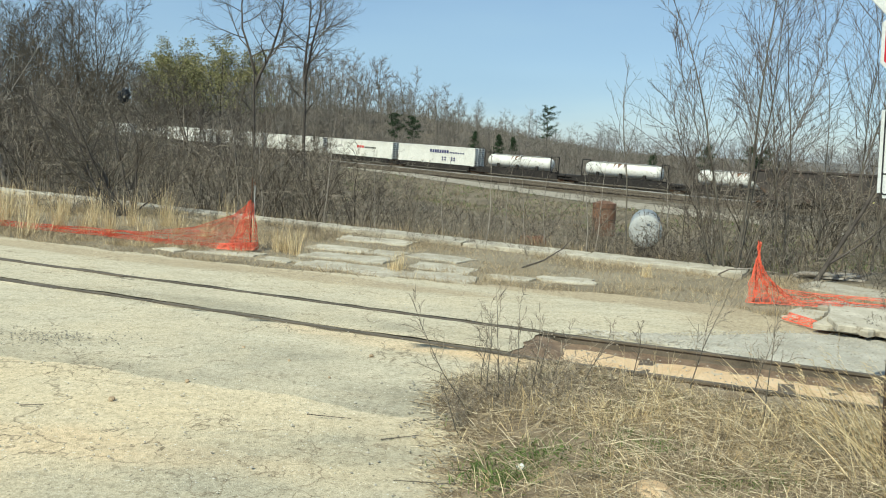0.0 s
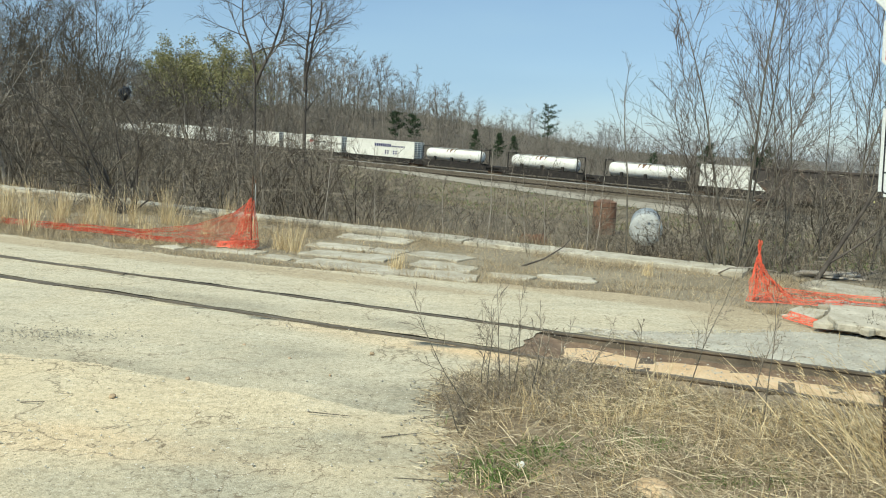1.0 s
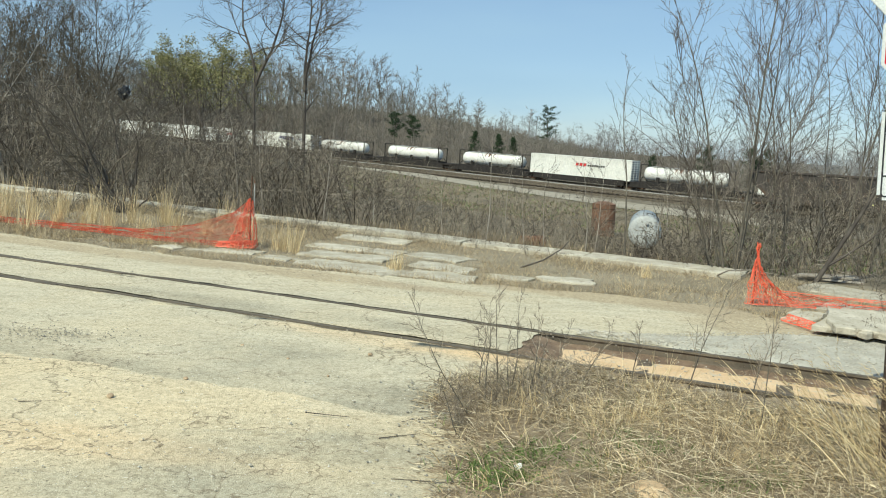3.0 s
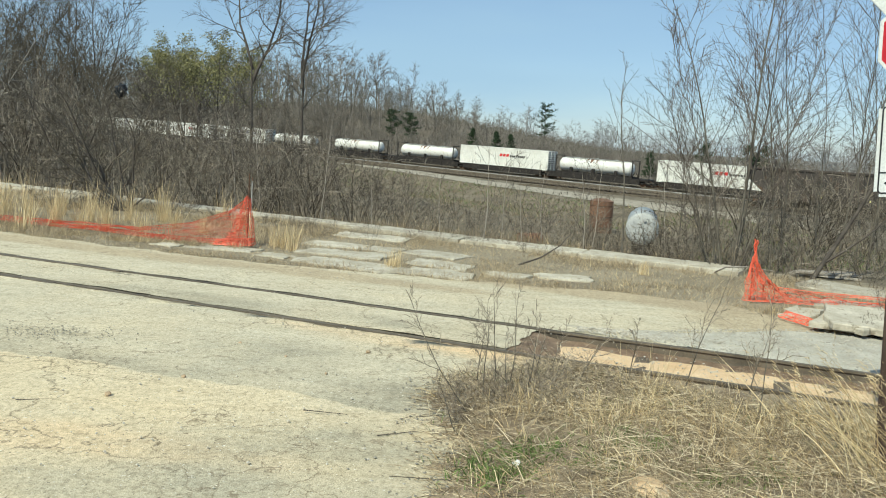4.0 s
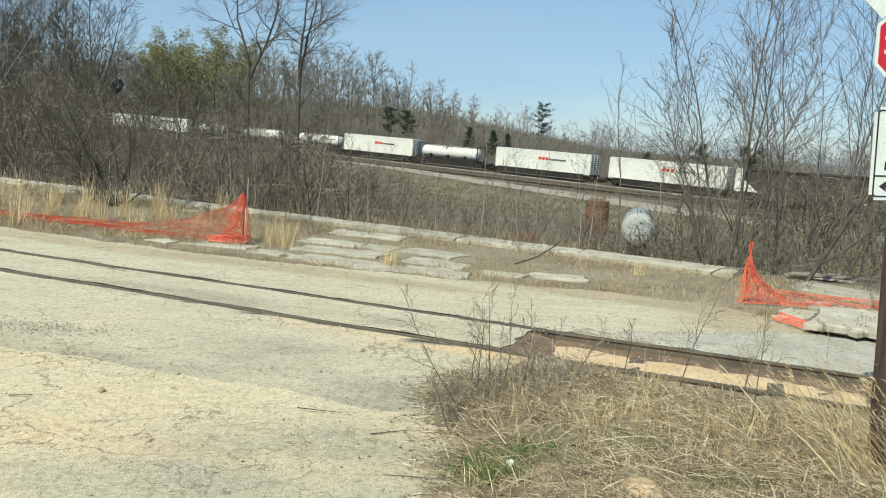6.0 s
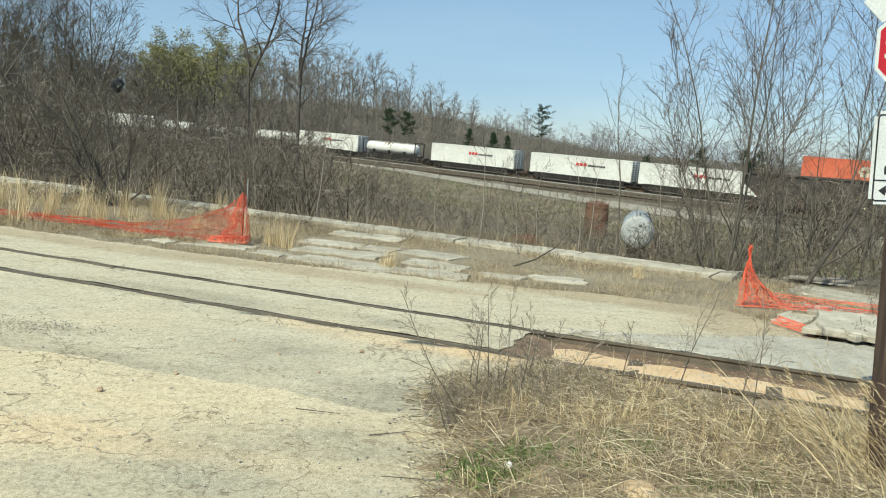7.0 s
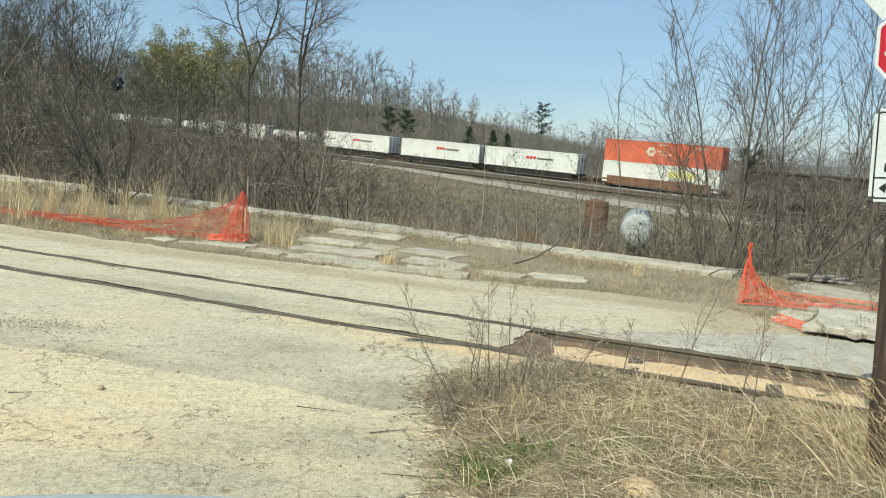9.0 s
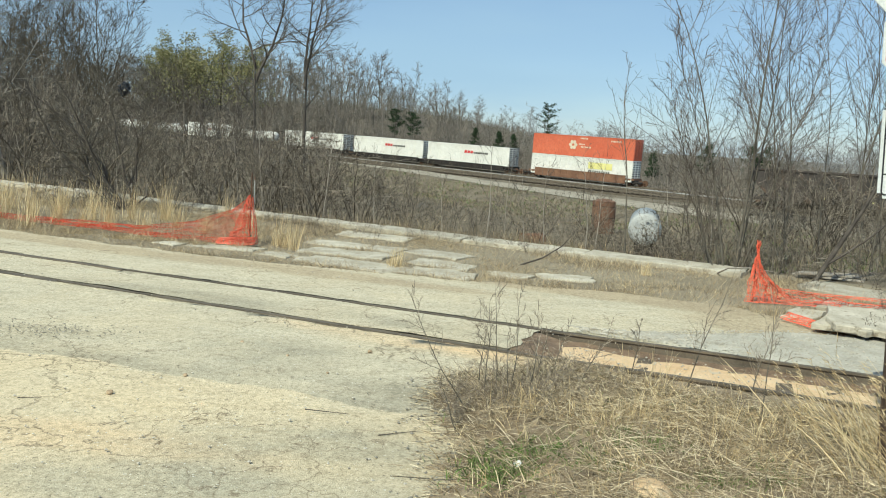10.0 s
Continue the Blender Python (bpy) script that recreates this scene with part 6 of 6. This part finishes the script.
    tagged(raw("earth_verge", verts, faces, "litter_soil", smooth=True), "brown earth and litter lapping over broken asphalt", "earth", kind="structure")
    tagged(th.make("dry_thatch", "thatch"), "matted dead grass and fallen stalks", "dry grass", kind="stuff")
    tagged(st.make("straw_grass", "straw"), "pale dry standing grass", "dry grass", kind="stuff")
    tagged(gr.make("green_weeds", "green_weed"), "fresh low green weeds in dead grass", "weeds", kind="stuff")
    tagged(br.make("brown_weeds", "brown_weed"), "dead brown weed stalks", "weeds", kind="stuff")


build_near_grass()


def weed(x, y, way, h, seed, counts=(9, 4, 3), r=0.008, bark="bark", z=-0.05):
    w = tree_of("tall_weed", "tall dead weed with thin branching stems", "weed", "tall dead weeds", [dict(base=(0, 0, 0), way=way, height=h, r=r, counts=counts, first=0.25, angle=0.6, ratio=0.34, wander=0.07, lift=0.02, twig_r=0.0022)], seed, bark, "dead_stem")
    w.location = (x, y, z)
    return w


def build_weeds():
    rnd = random.Random(221)
    for i, (x, y, way, h) in enumerate(((0.62, 8.1, (0.02, 0, 1), 1.45), (0.75, 8.2, (0.15, 0, 1), 1.3), (0.5, 7.9, (-0.12, 0, 1), 1.2), (0.35, 7.5, (-0.55, 0, 1), 1.5), (0.2, 7.0, (-0.3, 0.1, 1), 0.7), (0.9, 7.9, (0.3, 0, 1), 1.1), (0.7, 7.7, (0.1, 0, 1), 0.9),
                                     (2.75, 8.4, (0.34, 0.05, 1), 1.75), (3.25, 7.5, (0.06, 0, 1), 1.65), (1.6, 8.6, (0.2, 0, 1), 0.9), (2.2, 8.7, (0.1, 0, 1), 1.0), (3.5, 8.4, (0.1, 0.1, 1), 1.0), (0.45, 8.4, (0, 0, 1), 0.9), (1.1, 8.5, (-0.1, 0, 1), 0.8), (1.3, 8.9, (0.15, 0, 1), 0.8))):
        weed(x, y, way, h, 230 + i)
    # tangled low scrub round their feet
    ts = [bush(251 + k, 0.72, 18, "low tangle of thin dead stems", (5, 3, 2), 0.8, 0.0018, 0.0045, "bark", "dead_stem") for k in range(2)]
    pl = [(0.5, 8.0, 0.8), (0.35, 7.7, 0.8), (0.8, 7.9, 1.0), (1.15, 8.2, 0.9), (1.0, 7.5, 0.8), (0.3, 7.3, 0.6), (1.6, 8.5, 0.9), (1.5, 8.0, 0.7), (2.1, 8.3, 0.7), (2.8, 7.9, 0.6), (3.4, 7.7, 0.7), (3.9, 7.5, 0.7)]
    scatter(ts, pl, 255)
    for i in range(18):                          # fallen twigs at the grass's edge
        bm = bmesh.new()
        x, y, a, ln = rnd.gauss(0.05, 0.22), rnd.uniform(5.4, 8.3), rnd.uniform(-0.6, 0.5), rnd.uniform(0.15, 0.55)
        c, s = math.cos(a) * ln / 2, math.sin(a) * ln / 2
        rod(bm, (x - c, y - s, 0.006), (x, y, 0.01), 0.0045, 0.004, 5)
        rod(bm, (x, y, 0.01), (x + c, y + s * 0.6, 0.007), 0.004, 0.0015, 5)
        tagged(part("fallen_twig", bm, "bark"), "dry twig lying on the asphalt", "twig", "fallen twigs")
    for x, y, a, ln in ((-1.1, 7.3, -0.15, 0.45), (-4.0, 7.2, 0.2, 0.22), (-0.35, 6.85, 0.4, 0.4), (-3.9, 6.4, 0.3, 0.2)):
        bm = bmesh.new()
        c, s = math.cos(a) * ln / 2, math.sin(a) * ln / 2
        rod(bm, (x - c, y - s, 0.016), (x + c, y + s, 0.02), 0.006, 0.003, 5)
        tagged(part("fallen_twig", bm, "bark_dark"), "dry twig lying on the asphalt", "twig", "fallen twigs")
    for pts in (((1.75, 18.1, -0.04), (2.3, 18.4, 0.12), (2.8, 18.7, 0.4), (3.1, 18.8, 0.75)), ((6.5, 18.4, -0.02), (6.5, 17.6, 0.25), (6.6, 16.6, 0.42), (6.75, 15.6, 0.5))):
        t = Tubes()
        t.tube([Vector(p) for p in pts], [0.022, 0.018, 0.013, 0.006], 6)
        tagged(t.make("fallen_branch", "bark_pale" if pts[0][0] > 5 else "bark_dark", smooth=True), "long bent dead branch stuck in weeds", "branch", "fallen branches")
    # litter and a lump of clay
    bm = bmesh.new()
    bmesh.ops.create_icosphere(bm, subdivisions=2, radius=0.036)
    for v in bm.verts:
        v.co *= 1 + 0.8 * noise.noise(v.co * 60)
    lt = part("paper_litter", bm, "litter_white")
    lt.location = (0.70, 6.2, 0.06)
    tagged(lt, "crumpled white paper lying in weeds", "litter")
    bm = bmesh.new()
    bmesh.ops.create_icosphere(bm, subdivisions=3, radius=0.17)
    for v in bm.verts:
        v.co *= 1 + 0.25 * noise.noise(v.co * 8)
        v.co.z *= 0.35
    cl = part("clay_lump", bm, "sand", smooth=True)
    cl.location = (1.72, 5.76, 0.10)
    tagged(cl, "low mound of orange clay", "clay mound")
    for x, y, r in ((-0.92, 9.6, 0.03), (-2.82, 8.2, 0.024), (-3.35, 7.5, 0.032), (-1.9, 9.2, 0.02), (-2.6, 9.7, 0.022), (-1.3, 8.6, 0.018)):
        bm = bmesh.new()
        bmesh.ops.create_icosphere(bm, subdivisions=2, radius=r)
        for v in bm.verts:
            v.co *= 1 + 0.5 * noise.noise(v.co * 40 + Vector((x, 0, 0)))
            v.co.z *= 0.7
        ob = part("stone", bm, "clod")
        ob.location = (x, y, r * 0.4)
        tagged(ob, "small brown clod on the asphalt", "stone", "clods")


build_weeds()


def build_verge():
    rnd = random.Random(271)
    br, st, gr, fw = Tubes(), Tubes(), Tubes(), Tubes()
    n = 0
    while n < 150000:
        x = rnd.uniform(-17, 12)
        y = rnd.uniform(12.5, 34)
        u, v = uv_of(x, y)
        q = (y - (23.0 - 0.535 * x)) * 0.882
        if v < far_edge(u) - 0.25 + 0.3 * rnd.random() or q > -0.2:
            continue
        n += 1
        den = fbm(x, y, 0.55)
        if den < -0.15 and rnd.random() < 0.6:
            continue
        if rnd.random() < 0.93 and on_slab(x, y):
            continue
        z = -0.07
        d = Vector((rnd.gauss(0, 0.55), rnd.gauss(0, 0.55), 0.9)).normalized()
        t = br if rnd.random() < 0.85 else st
        t.blade(Vector((x, y, z)), d, rnd.uniform(0.1, 0.3) * (1.3 if den > 0.2 else 0.85), rnd.uniform(0.005, 0.012), 0.15, None, 1)
    # straw clumps
    cl = [(-10.9, 19.6, 0.9), (-10.5, 20.4, 1.0), (-10.9, 21.2, 0.9), (-10.3, 22.0, 1.15), (-9.6, 21.4, 0.9), (-9.9, 20.6, 0.8), (-8.6, 23.0, 1.2), (-8.4, 22.6, 0.9), (-7.4, 25.2, 0.8), (-6.0, 22.4, 0.9), (-5.7, 21.6, 0.8), (-4.2, 18.9, 0.85),
          (-3.7, 18.4, 0.8), (-3.95, 18.7, 0.7), (-1.15, 16.7, 0.5), (-1.1, 16.4, 0.4), (-12.4, 20.8, 1.0), (-12.9, 22.0, 1.1), (-13.6, 23.5, 1.1), (-9.0, 20.2, 0.7), (-8.1, 20.2, 0.6), (-11.8, 23.2, 1.0), (-7.6, 21.3, 0.7), (-9.4, 22.6, 1.1), (-11.9, 21.6, 1.2), (-13.2, 20.6, 1.1), (-14.4, 22.4, 1.2), (4.6, 17.6, 0.4), (6.9, 15.9, 0.4), (-6.6, 20.6, 0.6)]
    for x, y, h in cl:
        tall = 1.0 + 0.15 * smooth(-5, -8, x)
        for i in range(90 if x < -6 else 70):
            d = Vector((rnd.gauss(0.04, 0.17), rnd.gauss(0, 0.17), 1)).normalized()
            st.blade(Vector((x + rnd.gauss(0, 0.09), y + rnd.gauss(0, 0.12), -0.07)), d, h * tall * rnd.uniform(0.35, 1.4), rnd.uniform(0.006, 0.012), rnd.uniform(0.05, 0.3), None, 3)
    # weeds that have grown through the long net
    for i in range(70):
        k = rnd.random()
        x, y = -4.7 - 7.5 * k, 18.25 + 0.05 * k + 2.1 * k * k + rnd.uniform(-0.25, 0.2)
        for j in range(26):
            d = Vector((rnd.gauss(0, 0.45), rnd.gauss(0, 0.45), 0.9)).normalized()
            (br if i % 3 else st).blade(Vector((x + rnd.gauss(0, 0.1), y + rnd.gauss(0, 0.08), -0.05)), d, rnd.uniform(0.1, 0.36), rnd.uniform(0.006, 0.012), 0.15, None, 2)
    # tufts that hug the road's far side
    for i in range(90):
        u = rnd.uniform(-17, 3)
        p = uv(u, far_edge(u) + rnd.uniform(-0.15, 0.35), -0.06)
        for k in range(40):
            d = Vector((rnd.gauss(0, 0.7), rnd.gauss(0, 0.7), 0.8)).normalized()
            br.blade(p + Vector((rnd.gauss(0, 0.12), rnd.gauss(0, 0.12), 0)), d, rnd.uniform(0.06, 0.2), rnd.uniform(0.005, 0.011), 0.15, None, 2)
    # low growth on the dirt bank below the yard
    n = 0
    while n < 15000:
        x = rnd.uniform(-24, 24)
        y = 98.5 - 1.377 * x + rnd.uniform(-24, -1.2)
        if y < 45:
            continue
        n += 1
        if fbm(x, y, 0.25) < -0.1:
            continue
        d = Vector((rnd.gauss(0, 0.7), rnd.gauss(0, 0.7), 0.8)).normalized()
        (gr if rnd.random() < 0.3 else fw).blade(Vector((x, y, ground_z(x, y) - 0.03)), d, rnd.uniform(0.2, 0.6), rnd.uniform(0.03, 0.07), 0.15, None, 2)
    # the hollow, the bank and the open field
    for i in range(42000):
        y = 20 + 85 * rnd.random() ** 1.4
        x = rnd.uniform(-0.62, 0.66) * y
        q = (y - (23.0 - 0.535 * x)) * 0.882
        r = (y - (98.5 - 1.377 * x)) * 0.587
        if q < 0.35 or r > -0.8:
            continue
        den = fbm(x, y, 0.12)
        d = Vector((rnd.gauss(0, 0.4), rnd.gauss(0, 0.4), 1)).normalized()
        k = rnd.random()
        t = gr if (k < 0.10 + 0.35 * smooth(0.28, 0.36, x / y)) else (st if k < 0.18 else fw)
        t.blade(Vector((x, y, ground_z(x, y) - 0.04)), d, rnd.uniform(0.25, 0.8) * (1.2 if den > 0 else 0.7) * (0.5 if t is gr else 1), rnd.uniform(0.008, 0.02) * (1 + y / 70), 0.15, None, 1)
    tagged(fw.make("field_weeds", "field_weed"), "dead brown weeds in the hollow and field", "weeds", kind="stuff")
    tagged(br.make("brown_weeds", "brown_weed"), "low dead brown weeds on the verge", "weeds", kind="stuff")
    tagged(st.make("straw_grass", "straw"), "upright tufts of pale straw grass", "dry grass", kind="stuff")
    tagged(gr.make("green_grass", "green_weed"), "thin new grass on the open field", "grass", kind="stuff")


build_verge()


# ---- old tanks left behind the platform ----
def build_tanks():
    tk = thing("storage_tank", "old white steel tank on saddles blackened for the shade below", "storage tank", m=pose(6.36, 24.9, 0.33, 0, 0, -14))
    bm = bmesh.new()
    prof = [(-0.06, 0.06), (-0.05, 0.3), (-0.02, 0.47), (0.03, 0.525), (0.10, 0.535), (3.0, 0.535), (3.08, 0.3), (3.1, 0.05)]
    rings = [[bm.verts.new((r * math.cos(a * math.tau / 32), y, r * math.sin(a * math.tau / 32))) for a in range(32)] for y, r in prof]
    for a, b in zip(rings, rings[1:]):
        for i in range(32):
            bm.faces.new((a[i], a[(i + 1) % 32], b[(i + 1) % 32], b[i]))
    bm.faces.new(rings[0][::-1])
    bm.faces.new(rings[-1])
    part("shell", bm, "galvanised", tk, smooth=True)
    bm = bmesh.new()
    bmesh.ops.create_cone(bm, cap_ends=False, segments=32, radius1=0.545, radius2=0.545, depth=0.03, matrix=pose(0, 0.13, 0, 90, 0, 0))
    part("weld_ring", bm, "rust", tk)
    # dark legs as broad blocks, black to stand for shade under the tank
    for y in (0.3, 2.6):
        bm = bmesh.new()
        box(bm, -0.3, 0.3, y - 0.08, y + 0.08, -1.2, -0.42, 0.02)
        part("shade_saddle", bm, "black_metal", tk)
    bm = bmesh.new()
    rod(bm, (0.05, -0.05, 0.3), (0.05, -0.12, 0.3), 0.05, 0.05, 12)
    part("fitting", bm, "grey_metal", tk)
    rt = thing("rusty_tank", "upright rust-red steel tank among brush", "storage tank", m=pose(11.2, 56.0, ground_z(11.2, 56.0) - 0.42))
    bm = bmesh.new()
    rod(bm, (0, 0, 0), (0, 0, 2.75), 0.84, 0.84, 28)
    bmesh.ops.create_cone(bm, cap_ends=True, segments=28, radius1=0.86, radius2=0.3, depth=0.18, matrix=pose(0, 0, 2.84))
    part("shell", bm, "brown_steel", rt, smooth=False)
    for z in (0.8, 1.6, 2.4):
        bm = bmesh.new()
        bmesh.ops.create_cone(bm, cap_ends=False, segments=28, radius1=0.855, radius2=0.855, depth=0.07, matrix=pose(0, 0, z))
        part("hoop", bm, "rust", rt)
    dr = thing("steel_drum", "rusty steel drum lying among weeds", "drum", m=pose(4.15, 38, ground_z(4.15, 38) + 0.38, 0, 90, 25))
    bm = bmesh.new()
    rod(bm, (0, 0, -0.55), (0, 0, 0.55), 0.42, 0.42, 20)
    part("shell", bm, "brown_steel", dr)
    for z in (-0.53, -0.18, 0.18, 0.53):
        bm = bmesh.new()
        bmesh.ops.create_cone(bm, cap_ends=False, segments=20, radius1=0.44, radius2=0.44, depth=0.05, matrix=pose(0, 0, z))
        part("hoop", bm, "rust", dr)


build_tanks()


# ---- the truck from which the view is taken: only its bonnet's edge comes into view ----
M["truck_paint"] = surface("truck_paint", (0.50, 0.54, 0.53), (0.54, 0.58, 0.57), 2, 30, 0.55, 0.0, 0)


def build_truck():
    tk = thing("parked_truck", "pale blue-grey truck with a rounded bonnet", "truck", m=pose(-0.27, 0, 0))
    bm = bmesh.new()
    rows = []
    for y, dz in ((0.25, 0.06), (0.6, 0.05), (1.0, 0.03), (1.3, 0.01), (1.45, -0.02), (1.52, -0.08), (1.55, -0.2), (1.56, -0.9)):
        rows.append([Vector((x, y - 0.1 * abs(x) ** 2, 1.992 + dz - 0.05 * x * x - (0.5 * max(0, abs(x) - 0.85)))) for x in np.linspace(-1.0, 1.0, 25)])
    sheet(bm, rows)
    part("bonnet", bm, "truck_paint", tk, smooth=True)
    bm = bmesh.new()
    box(bm, -0.95, 0.95, 0.2, 1.35, 0.55, 1.75, 0.05)
    part("body", bm, "truck_paint", tk)
    bm = bmesh.new()
    box(bm, -1.0, 1.0, 1.35, 1.55, 0.45, 0.8, 0.03)
    part("bumper", bm, "black_metal", tk)
    for sx in (-0.85, 0.85):
        bm = bmesh.new()
        rod(bm, (sx - 0.13, 0.7, 0.46), (sx + 0.13, 0.7, 0.46), 0.46, 0.46, 24)
        part("wheel", bm, "dark_plastic", tk)


build_truck()


# ---- what moves ----
def motions():
    slope = Matrix.Rotation(math.atan(-GRADE), 4, "Y")
    turn = Matrix.Rotation(math.atan2(TD.y, TD.x), 4, "Z")
    for ob, s0, up in TRAIN:
        rows = []
        for t in (0, 2.5, 5, 7.5, 10):
            s = s0 + SPEED * t
            p = TRK + TD * s
            rows.append((t, Matrix.Translation((p.x, p.y, rail_z(s))) @ turn @ slope @ Matrix.Translation((0, 0, up))))
        walk(ob, rows)


motions()
